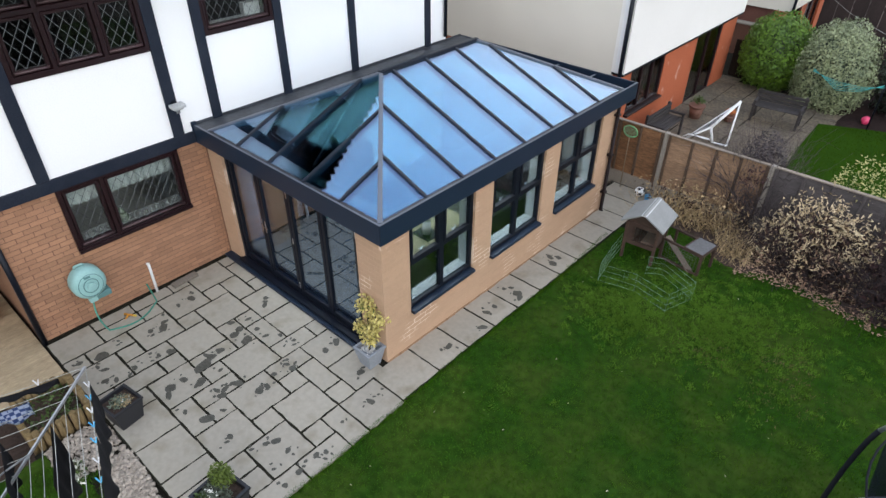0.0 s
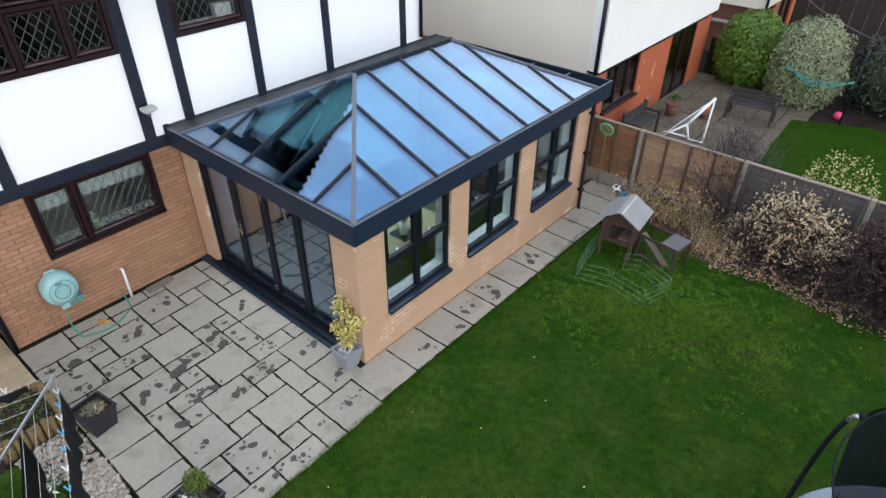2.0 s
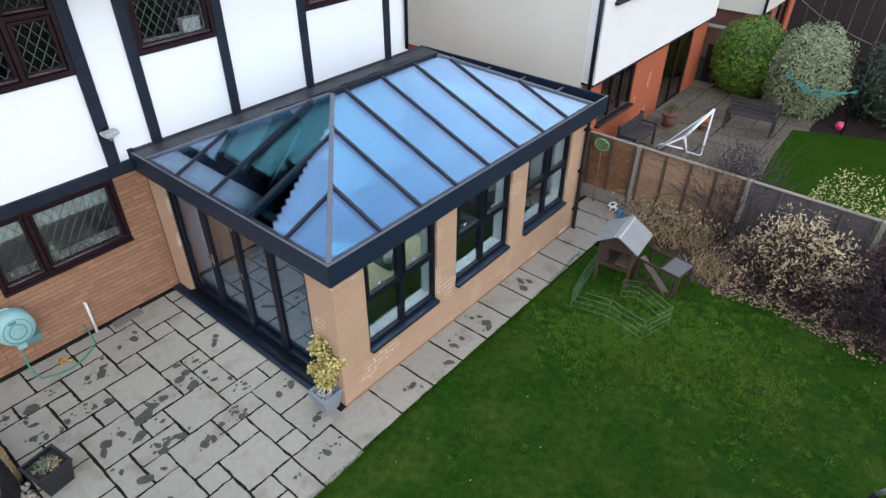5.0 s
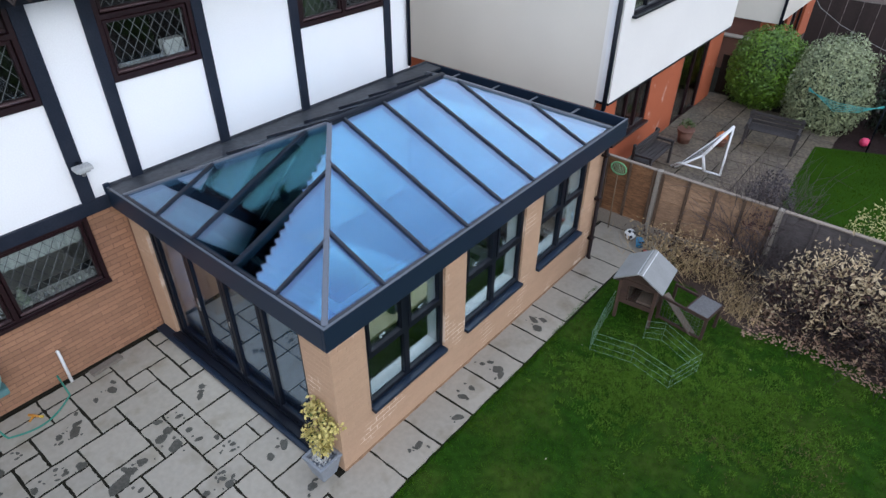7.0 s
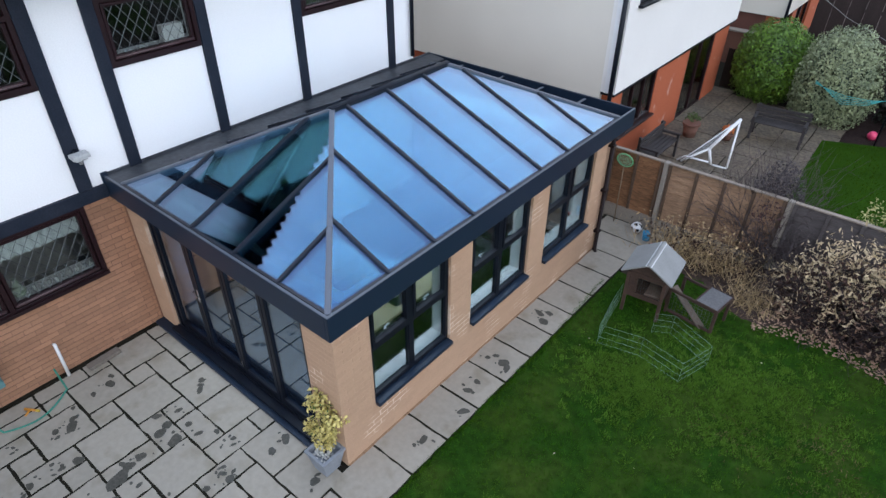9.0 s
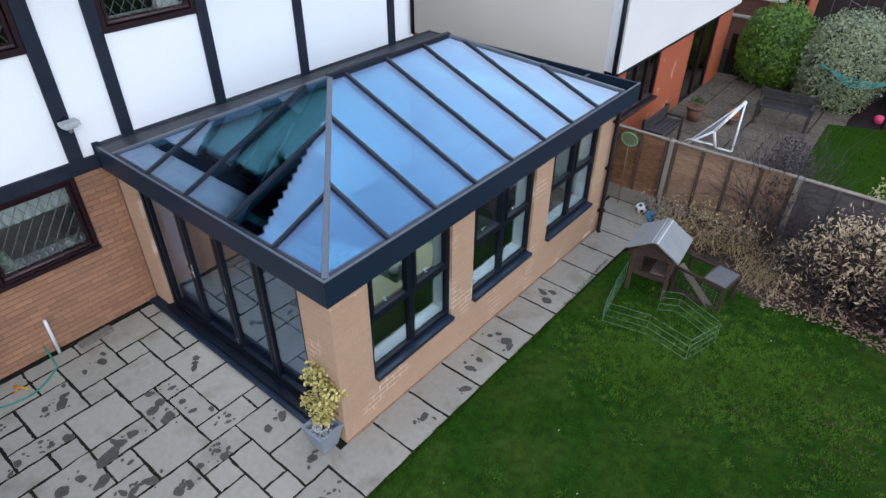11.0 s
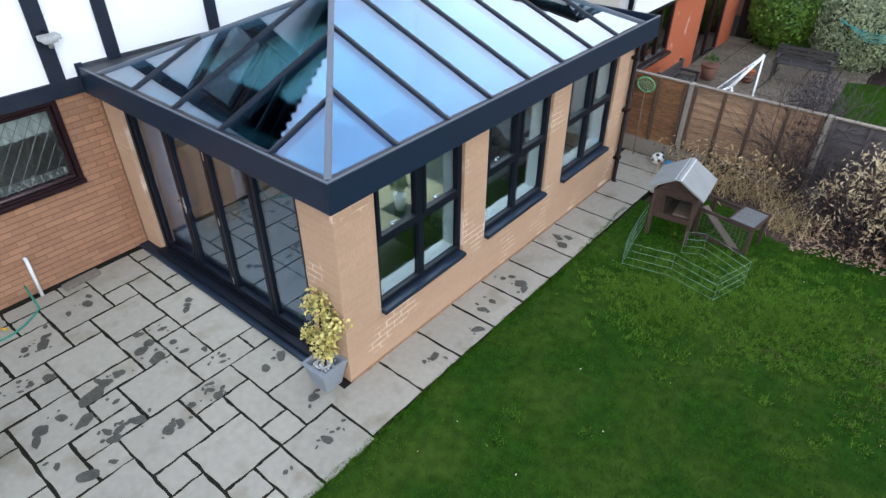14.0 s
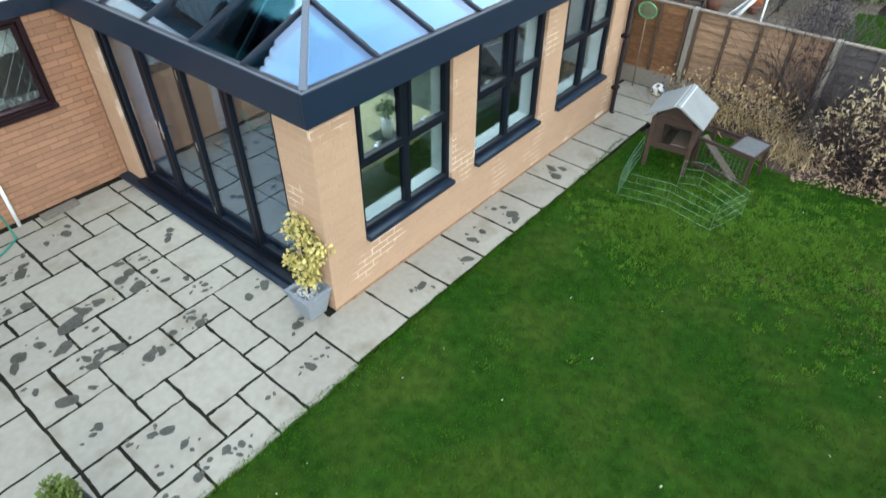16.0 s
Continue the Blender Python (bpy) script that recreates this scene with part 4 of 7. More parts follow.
ys = [EY0, *LONG_BARS, EY1]
for edge_x, slope in ((EX1, east), (EX0, west)):
    for a, b in zip(ys, ys[1:]):
        inner = [v for v in (RY0, RY1) if a < v < b]
        up_side = [(edge_x + (RX - edge_x) * reach_long(v), v) for v in (b, *inner[::-1], a)]
        outline = [(edge_x, a), (edge_x, b)] + [q for q in up_side if abs(q[0] - edge_x) > 1e-6]
        lantern_pane(outline, slope)
for edge_y, ridge_y, slope in ((EY0, RY0, south), (EY1, RY1, north)):
    xs = [EX1, *END_BARS, EX0]
    for a, b in zip(xs, xs[1:]):
        inner = [RX] if b < RX < a else []
        up_side = [(v, edge_y + (ridge_y - edge_y) * reach_end(v)) for v in (b, *inner, a)]
        outline = [(a, edge_y), (b, edge_y)] + [q for q in up_side if abs(q[1] - edge_y) > 1e-6]
        lantern_pane(outline, slope)
RAFTER = surf("dark rafter", (0.012, 0.016, 0.026), 0.32, vary=0.1, bump=0.05, depth=0.001)
HIP = surf("grey hip cap", (0.125, 0.14, 0.17), 0.35, 0.1, vary=0.12, bump=0.05, depth=0.001)


def rafter(a, b, w=0.05, name="glazing_bar", material=None):
    """A low cap over the glass joint with a rounded crown, and the rafter below the glass."""
    bm = bmesh.new()
    a, b = Vector(a), Vector(b)
    up = Vector((0, 0, 1))
    beam(bm, a + up * 0.010, b + up * 0.010, w, 0.016)
    beam(bm, a + up * 0.021, b + up * 0.021, w * 0.62, 0.008)
    beam(bm, a - up * 0.040, b - up * 0.040, w * 0.8, 0.088)
    part(name, bm, material or RAFTER, orangery)


for y in LONG_BARS:
    k = reach_long(y)
    for ex in (EX1, EX0):
        rafter((ex, y, EZ), (ex + (RX - ex) * k, y, EZ + (RZ - EZ) * k), 0.046)
for x in END_BARS:
    k = reach_end(x)
    for ey, ry in ((EY0, RY0), (EY1, RY1)):
        rafter((x, ey, EZ), (x, ey + (ry - ey) * k, EZ + (RZ - EZ) * k), 0.046)
for ex, w in ((EX0, 0.04), (EX1, 0.062)):
    rafter((ex, EY0, EZ), (RX, RY0, RZ), w, "hip_bar", HIP)
    rafter((ex, EY1, EZ), (RX, RY1, RZ), w, "hip_bar", HIP)
rafter((RX, RY0 - 0.03, RZ + 0.012), (RX, RY1 + 0.03, RZ + 0.012), 0.085, "ridge_bar")
part("eaves_bar", boxes((EX1 - 0.05, EX1 + 0.002, EY0, EY1, EZ - 0.06, EZ + 0.012), (EX0, EX1 - 0.05, EY0 - 0.004, EY0 + 0.045, EZ - 0.06, EZ + 0.012), (EX0, EX1 - 0.05, EY1 - 0.04, EY1 + 0.005, EZ - 0.12, EZ + 0.012), (EX0 - 0.004, EX0 + 0.04, EY0 + 0.045, EY1 - 0.04, EZ - 0.12, EZ + 0.012)), RAFTER, orangery)
rwp = tube(bmesh.new(), [(WX + 0.055, 5.86, FZ0 + 0.02), (WX + 0.055, 5.86, -0.08), (WX + 0.10, 5.84, -0.105)], 0.034, 12)
for z in (0.3, 1.1, 1.9):
    box(rwp, WX, WX + 0.095, 5.81, 5.91, z, z + 0.04)
fillet = bmesh.new()
prev = None
for k in range(70):
    y = 0.06 + 5.75 * k / 69
    w = 0.022 + 0.016 * noise.noise(Vector((y * 4, 1, 7))) + 0.008 * noise.noise(Vector((y * 17, 3, 7)))
    z = -0.0175 * max(0, y - 0.6)
    ring = [fillet.verts.new(q) for q in ((WX - 0.002, y, z - 0.02), (WX + max(0.006, w), y, z - 0.02), (WX + max(0.006, w) * 0.7, y, z + 0.008), (WX - 0.002, y, z + 0.02))]
    if prev:
        for q in range(4):
            fillet.faces.new((prev[q], ring[q], ring[(q + 1) % 4], prev[(q + 1) % 4]))
    prev = ring
part("mortar_fillet", fillet, surf("orange mortar crumbs", (0.30, 0.175, 0.10), 0.95, vary=0.35, big=6, fine=50, bump=0.6), orangery, "crumbly orange mortar at the wall foot")
pipe = part("downpipe", rwp, surf("brown black plastic", (0.014, 0.007, 0.007), 0.5, spec=0.2), orangery, "dark plastic downpipe")

# ---- next door ----
CREAM_SIDE = surf("cream wall", (0.70, 0.66, 0.58), 0.85, vary=0.08, big=0.6, fine=70, bump=0.3)
PALE = surf("pale wall", (0.78, 0.76, 0.73), 0.85, vary=0.05, big=0.6, fine=70, bump=0.3)
# dark base colour stands in for the shade inside the neighbours' rooms
UNLIT_ROOM = surf("unlit room shade", (0.035, 0.032, 0.035), 0.8, vary=0.4, big=3)
next_house = thing("house", "neighbouring house, cream render overhanging red brick", "house")
NX = -1.05
bm = bmesh.new()
front = [bm.verts.new((x, 8.1, z)) for x, z in ((NX - 0.3, 1.62), (NX - 0.3, 4.62), (-6, 7.9), (-12, 4.2), (-12, 1.62))]
back = [bm.verts.new((v.co.x, 8.35, v.co.z)) for v in front]
bm.faces.new(front)
bm.faces.new(back[::-1])
for k in range(5):
    bm.faces.new((front[k], back[k], back[(k + 1) % 5], front[(k + 1) % 5]))
part("side_wall", bm, CREAM_SIDE, next_house, "cream rendered side wall")
part("upper_wall", wall_with_holes(NX - 0.3, NX, 8.1, 15.05, 1.80, 4.54, [(8.52, 10.3, 3.36, 4.4)]), PALE, next_house, "off-white rendered rear wall")
part("overhang", boxes((-12, NX - 0.01, 8.12, 15.04, 1.74, 1.798)), FRAME, next_house)
part("lower_wall", wall_with_holes(NX - 0.42, NX - 0.12, 8.2, 15.0, -0.25, 1.74, [(8.75, 10.45, 0.66, 1.7), (12.28, 13.98, -0.16, 1.72)]), RED_BRICK, next_house, "red brick ground floor wall")
part("lower_side_wall", boxes((-12, NX - 0.42, 8.2, 8.45, -0.25, 1.74)), RED_BRICK, next_house)
part("room", boxes((-3.2, -3.1, 8.4, 14.95, -0.2, 4.4)), UNLIT_ROOM, next_house)
part("floor", boxes((-3.09, NX - 0.43, 8.46, 14.95, -0.2, -0.17)), UNLIT_ROOM, next_house)
rolled_roof(next_house, NX + 0.10, 4.50, -6.0, 8.1, 8.02, 15.15)
part("eaves_board", boxes((NX + 0.001, NX + 0.08, 8.05, 15.1, 4.42, 4.48)), FRAME, next_house)
corner = tube(bmesh.new(), [(NX - 0.06, 8.04, 4.5), (NX - 0.06, 8.04, 1.7), (NX - 0.14, 8.12, 1.55), (NX - 0.14, 8.12, -0.2)], 0.045, 10)
part("downpipe", corner, FRAME, next_house, "black downpipe")
part("white_trim", boxes((NX - 0.22, NX - 0.13, 8.085, 8.098, 1.80, 4.5)), WHITE, next_house, "white corner trim")


def plain_window(parent, x, y0, y1, z0, z1, lights, material, door=False):
    us = [y0, y0 + 0.07]
    for k in range(1, lights):
        a = y0 + (y1 - y0 - 0.07) * k / lights
        us += [a, a + 0.07]
    us += [y1 - 0.07, y1]
    fr = lattice("x", x - 0.05, x + 0.03, us, [z0, z0 + 0.06, z1 - 0.06, z1], lambda i, j: j == 1 and i % 2 == 1)
    win = part("door" if door else "window", bevelled(fr, 0.005, 1), material, parent, "dark framed glazed door" if door else "dark framed window")
    for k in range(lights):
        a = y0 + (y1 - y0 - 0.07) * k / lights + 0.07
        b = y0 + (y1 - y0 - 0.07) * (k + 1) / lights
        part("pane", boxes((x - 0.012, x - 0.006, a, b, z0 + 0.06, z1 - 0.06)), OLD_PANE, win).visible_shadow = False
    if not door:
        part("sill", bevelled(boxes((x - 0.03, x + 0.14, y0 - 0.04, y1 + 0.04, z0 - 0.05, z0)), 0.006, 1), material, win)
    return win


plain_window(next_house, NX - 0.16, 8.75, 10.45, 0.66, 1.70, 3, MAHOGANY)
plain_window(next_house, NX - 0.16, 12.28, 13.98, -0.16, 1.72, 2, MAHOGANY, True)
plain_window(next_house, NX - 0.05, 8.52, 10.3, 3.36, 4.4, 3, FRAME)

far_house = thing("house", "farther cream rendered house beyond the bushes", "house")
part("upper_wall", boxes((-12, -0.55, 18.0, 25, 1.30, 5.2)), CREAM_SIDE, far_house, "cream rendered upper wall")
part("lower_wall", wall_with_holes(-1.05, -0.75, 18.1, 25, -0.3, 1.299, [(18.7, 20.1, 0.3, 1.26), (20.6, 22.4, -0.1, 1.26)]), RED_BRICK, far_house, "red brick ground floor")
part("lower_side_wall", boxes((-12, -1.05, 18.1, 18.35, -0.3, 1.299)), surf("maroon brick", (0.15, 0.06, 0.045), 0.9, vary=0.3), far_house, "dark maroon brick")
part("room", boxes((-3, -2.9, 18.4, 24.9, -0.3, 1.29)), UNLIT_ROOM, far_house)
part("downpipe", tube(bmesh.new(), [(-0.50, 17.95, 5.1), (-0.50, 17.95, 1.2), (-0.70, 18.02, 1.0), (-0.70, 18.02, -0.2)], 0.045, 8), FRAME, far_house, "dark downpipe at the corner")
part("roof", boxes((-12, -0.2, 17.8, 25.3, 5.2, 5.4)), TILE, far_house)
plain_window(far_house, -0.85, 18.7, 20.1, 0.3, 1.26, 2, MAHOGANY)
plain_window(far_house, -0.85, 20.6, 22.4, -0.1, 1.26, 2, MAHOGANY, True)
GATE_WOOD = surf("dark stained boards", (0.030, 0.020, 0.016), 0.9, vary=0.35, stretch=(3, 3, 0.4), spec=0.15)
garden_wall = thing("garden_wall", "dark brown brick wall between the neighbouring houses", "wall")
part("wall_face", boxes((-6, -1.15, 17.55, 17.75, -0.3, 0.82)), surf("brown brick", (0.16, 0.07, 0.045), 0.9, vary=0.3), garden_wall)
part("coping", bevelled(boxes((-6, -1.12, 17.5, 17.8, 0.821, 0.87)), 0.008, 1), CONCRETE, garden_wall, "pale concrete coping")
side_gate = thing("fence", "dark stained boarded screen between wall and bushes", "fence")
for k in range(11):
    x = -1.15 + k * 0.125
    part("board", boxes((x, x + 0.118, 15.45 - 0.012 * (k % 2), 15.475 - 0.012 * (k % 2), -0.2, 0.92)), GATE_WOOD, side_gate)
part("rail", boxes((-1.15, 0.22, 15.476, 15.52, 0.1, 0.18), (-1.15, 0.22, 15.476, 15.52, 0.65, 0.73)), GATE_WOOD, side_gate)
cable = thing("cable", "thin grey cable sagging across the far garden", "cable")
part("wire", tube(bmesh.new(), [(-0.5, 17.9, 3.1), (0.56, 16.8, 2.2), (1.18, 16.8, 1.85), (2.16, 16.8, 1.48), (3.4, 16.8, 1.12)], 0.007, 6), surf("grey cable", (0.22, 0.21, 0.20), 0.6), cable)

NEXT_LAWN = surf("next lawn", (0.024, 0.062, 0.004), 0.95, spec=0.04, vary=0.25, big=1.5, fine=25, bump=0.5, depth=0.02)
NZ = -0.12
bm = bmesh.new()
ring = [bm.verts.new((x, y, NZ)) for x, y in ((2.1, 7.3), (14, 7.3), (14, 15.2), (5, 14.6), (3.4, 14.0), (2.6, 13.65), (2.0, 13.4), (2.06, 11.5), (2.16, 10.3))]
low = [bm.verts.new((v.co.x, v.co.y, NZ - 0.07)) for v in ring]
bm.faces.new(ring)
for k in range(len(ring)):
    bm.faces.new((low[k], low[(k + 1) % len(ring)], ring[(k + 1) % len(ring)], ring[k]))
solid("lawn_beyond", bm, NEXT_LAWN, "bright green lawn of the neighbouring garden", "lawn", "structure")
spots = [(x, y, NZ - 0.01) for x, y in zip(rng.uniform(2.02, 9, 42000), rng.uniform(7.5, 14.4, 42000)) if y < 13.25 + 0.5 * (x - 2.0)]
blades("grass", spots, 0.05, 0.014, surf("bright grass", (0.038, 0.078, 0.003), 0.9, vary=0.2, bump=0, per_piece=0.2, spec=0.04), 0.9, "bright grass blades in the neighbouring garden", "grass", "stuff")
PAVE2 = surf("old paving", (0.15, 0.12, 0.085), 0.75, vary=0.45, big=1.4, fine=14, per_piece=0.2, other=(0.09, 0.08, 0.065), spec=0.25)
far_bed = bmesh.new()
rows = []
for i in range(28):
    x = 2.1 + 0.45 * i
    y0 = (13.3 if x < 2.6 else 13.62 + 0.3 * (x - 2.6)) if x < 5 else 14.5
    rows.append([far_bed.verts.new((x, y0 + (19.15 - y0) * j / 8, NZ - 0.03 + (0.05 * noise.noise(Vector((x * 1.7, j * 1.3, 2))) + 0.04) * (j > 0))) for j in range(9)])
for a, b in zip(rows, rows[1:]):
    for j in range(8):
        far_bed.faces.new((a[j], b[j], b[j + 1], a[j + 1]))
solid("bed_beyond", far_bed, surf("dark leaf mould", (0.030, 0.019, 0.017), 0.95, vary=0.4, big=2, fine=20, bump=0.8, depth=0.03, spec=0.1), "dark earth under the neighbouring bushes", "flower bed", "structure")
next_patio = solid("patio_beyond", boxes((-3, 2.2, 7.2, 18.8, -0.25, NZ - 0.02)), JOINT, "old buff paving of the neighbouring patio", "patio", "structure")


def old_slabs():
    m = {}
    for i in range(-2, 5):
        for j in range(15):
            x, y = -0.95 + i * 0.6 + 0.6, 7.5 + j * 0.6 + (0.3 if i % 2 else 0)
            if x + 0.3 > 2.4 or y > 15.2 or x < -1.0 and y < 20:
                continue
            if not m:
                bm = bevelled(boxes((-0.29, 0.29, -0.29, 0.29, -0.03, 0)), 0.008, 1)
                m["slab"] = mesh_of(bm, "slab", PAVE2)
            ob = new("slab", m["slab"])
            ob.location = (x + rng.normal() * 0.008, y + rng.normal() * 0.008, NZ - rng.uniform(0, 0.008))
            ob.rotation_euler = (0, 0, rng.normal() * 0.012)
            ob.parent = next_patio


# ---- fence ----
fence = thing("fence", "weathered lap panel fence with concrete posts", "fence")
FENCE_GREY = surf("weathered fence wood", (0.092, 0.079, 0.078), 0.9, vary=0.3, big=2, fine=40, stretch=(0.3, 0.3, 2), per_piece=0.15)
FENCE_MID = surf("greying fence wood", (0.345, 0.218, 0.135), 0.88, vary=0.34, big=1.6, fine=40, stretch=(0.3, 0.3, 2), per_piece=0.25, spec=0.2)
BATTEN = surf("dark batten", (0.105, 0.07, 0.048), 0.9, vary=0.35, fine=30, stretch=(2, 2, 0.4), per_piece=0.2, spec=0.2)
FY = 7.14


CAP = surf("bleached cap rail", (0.27, 0.22, 0.175), 0.85, vary=0.3, fine=40, stretch=(0.3, 2, 2))


def fence_panel(x0, x1, material, batten=BATTEN, top=1.27, low=0.18):
    """Wavy overlapping boards between battens, under a cap rail."""
    panel = part("panel", bevelled(boxes((x0, x1, FY - 0.04, FY + 0.04, top, top + 0.025)), 0.005, 1), CAP, fence)
    for k in range(5):
        x = x0 + (x1 - x0 - 0.05) * k / 4
        for s in (-0.041, 0.028):
            part("batten", bevelled(boxes((x, x + 0.05, FY + s - 0.014, FY + s + 0.014, low, top)), 0.003, 1), batten, panel)
    rows = 9
    step = (top - low) / rows
    for r in range(rows):
        bm = bmesh.new()
        n = 14
        prev = None
        z = low + r * step
        for k in range(n + 1):
            x = x0 + 0.002 + (x1 - x0 - 0.004) * k / n
            dz = 0.018 * noise.noise(Vector((x * 2.3, r * 3.1, 1.0)))
            cut = [bm.verts.new(q) for q in ((x, FY - 0.026, z - 0.02 + dz), (x, FY - 0.010, z - 0.02 + dz), (x, FY + 0.012, z + step), (x, FY + 0.006, z + step))]
            if prev:
                for a in range(4):
                    b = (a + 1) % 4
                    bm.faces.new((prev[a], cut[a], cut[b], prev[b]))
            prev = cut
        part("board", bm, material, panel)
    part("gravel_board", boxes((x0, x1, FY - 0.025, FY + 0.025, -0.2, low - 0.005)), CONCRETE, panel, "concrete gravel board")


for x0, x1, mt in ((-1.36, 0.48, FENCE), (0.59, 2.48, FENCE_MID), (2.59, 4.5, FENCE_GREY), (4.61, 6.5, FENCE_GREY), (6.61, 8.5, FENCE_GREY)):
    fence_panel(x0, x1, mt, FENCE_GREY if mt is FENCE_GREY else BATTEN)
for x in (-1.42, 0.535, 2.535, 4.555, 6.555, 8.555):
    bm = bevelled(boxes((x - 0.043, x + 0.043, FY - 0.055, FY + 0.055, -0.2, 1.30)), 0.012, 1)
    part("post", bm, CONCRETE, fence, "grey concrete post")

# walls of dark planting close the gardens
back_fence = thing("fence", "tall dark timber fence at the far end", "fence")
for k in range(34):
    x = 0.0 + k * 0.42
    part("board", boxes((x, x + 0.40, 19.2 - 0.02 * (k % 2), 19.25 - 0.02 * (k % 2), -0.2, 2.0)), surf("dark boards", (0.036, 0.022, 0.020), 0.9, vary=0.4, stretch=(3, 3, 0.4)) if k == 0 else bpy.data.materials["dark boards"], back_fence)
part("rail", boxes((0.0, 14.2, 19.26, 19.3, 0.3, 0.4), (0.0, 14.2, 19.26, 19.3, 1.5, 1.6)), bpy.data.materials["dark boards"], back_fence)

# ---- plants ----
BOX_LEAF = surf("bright hedge leaf", (0.105, 0.20, 0.009), 0.6, vary=0.4, big=2, fine=9, bump=0, per_piece=0.5, other=(0.035, 0.08, 0.012))
SILVER_LEAF = surf("variegated leaf", (0.37, 0.42, 0.22), 0.6, vary=0.35, big=2, fine=9, bump=0, per_piece=0.45, other=(0.12, 0.17, 0.10))
# colours dark evergreen leaves, and the bush cores in place of inner shade
DARK_LEAF_AND_SHADE = surf("dark leaf", (0.03, 0.045, 0.025), 0.6, vary=0.4, bump=0, per_piece=0.5)
GOLD_LEAF = surf("golden leaf", (0.66, 0.55, 0.19), 0.5, vary=0.25, big=8, fine=30, bump=0, per_piece=0.4, other=(0.30, 0.28, 0.06))
YELLOW_LEAF = surf("pale yellow leaf", (0.52, 0.47, 0.20), 0.55, vary=0.25, bump=0, per_piece=0.35)
GREEN_LEAF = surf("green leaf", (0.07, 0.12, 0.02), 0.55, vary=0.4, bump=0, per_piece=0.5)
STRAW = surf("straw", (0.44, 0.315, 0.165), 0.8, vary=0.45, bump=0, per_piece=0.6)
TWIG = surf("dark twig", (0.035, 0.022, 0.024), 0.85, vary=0.3)
GREY_TWIG = surf("grey twig", (0.085, 0.062, 0.062), 0.85, vary=0.3)
PINK_LEAF = surf("faded leaf", (0.58, 0.465, 0.28), 0.7, vary=0.25, big=3, fine=30, bump=0.1, per_piece=0.45, other=(0.44, 0.27, 0.14))
FADED_LEAF = surf("pink brown leaf", (0.42, 0.27, 0.175), 0.75, vary=0.3, big=4, fine=30, bump=0.1, per_piece=0.45, other=(0.20, 0.11, 0.08))


def shell(n, centre, radii, inner=0.82, low=-1.0):
    """Points and outward ways in the outer layer of a lumpy dome."""
    pts, ways = [], []
    while len(pts) < n:
        d = Vector(rng.normal(size=3)).normalized()
        if d.z < low:
            continue
        lump = 1 + 0.10 * noise.noise(d * 2.2 + Vector(centre)) + 0.06 * noise.noise(d * 6 + Vector(centre))
        r = lump * rng.uniform(inner, 1.0)
        pts.append([centre[k] + radii[k] * d[k] * r for k in range(3)])
        ways.append([d.x / radii[0], d.y / radii[1], d.z / radii[2]])
    ways = np.array(ways)
    return np.array(pts), ways / np.linalg.norm(ways, axis=1)[:, None]


def bush(label, centre, radii, n, size, material, slim=0.6):
    ob = thing("bush", label, "bush", "bushes beyond the patio", at=(centre[0], centre[1], NZ))
    base = Vector((centre[0], centre[1], NZ))
    rel = (0, 0, centre[2] - NZ)
    stem = bmesh.new()
    for k in range(7):
        a = k * 0.9
        rod(stem, (0.08 * math.cos(a), 0.08 * math.sin(a), -0.03), (radii[0] * 0.6 * math.cos(a), radii[1] * 0.6 * math.sin(a), rel[2] + 0.3 * radii[2] * math.sin(2.3 * k)), 0.03, 0.012, 6)
    part("stems", stem, TWIG, ob)
    # solid core, its dark colour standing in for the shade within the crown
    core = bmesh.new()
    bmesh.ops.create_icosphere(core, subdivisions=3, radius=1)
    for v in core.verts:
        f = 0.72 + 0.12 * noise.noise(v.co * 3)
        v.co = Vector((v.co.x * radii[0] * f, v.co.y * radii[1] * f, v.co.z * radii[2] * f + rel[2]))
    part("inner_crown", core, DARK_LEAF_AND_SHADE, ob, "solid core coloured dark as shade inside the crown")
    p, w = shell(n, rel, radii, 0.72)
    leaves("crown", p, size, material, ob, normals=w, slim=slim)
    return ob


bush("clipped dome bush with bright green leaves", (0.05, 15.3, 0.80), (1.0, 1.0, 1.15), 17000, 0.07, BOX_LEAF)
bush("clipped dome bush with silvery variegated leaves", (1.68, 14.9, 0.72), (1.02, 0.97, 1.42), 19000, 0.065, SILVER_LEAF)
bush("dark loose evergreen bush in shade", (3.6, 15.6, 0.7), (1.1, 0.9, 1.3), 4500, 0.10, DARK_LEAF_AND_SHADE)
bush("dark loose evergreen bush in shade", (5.6, 15.9, 0.8), (1.2, 0.9, 1.4), 4500, 0.10, DARK_LEAF_AND_SHADE)


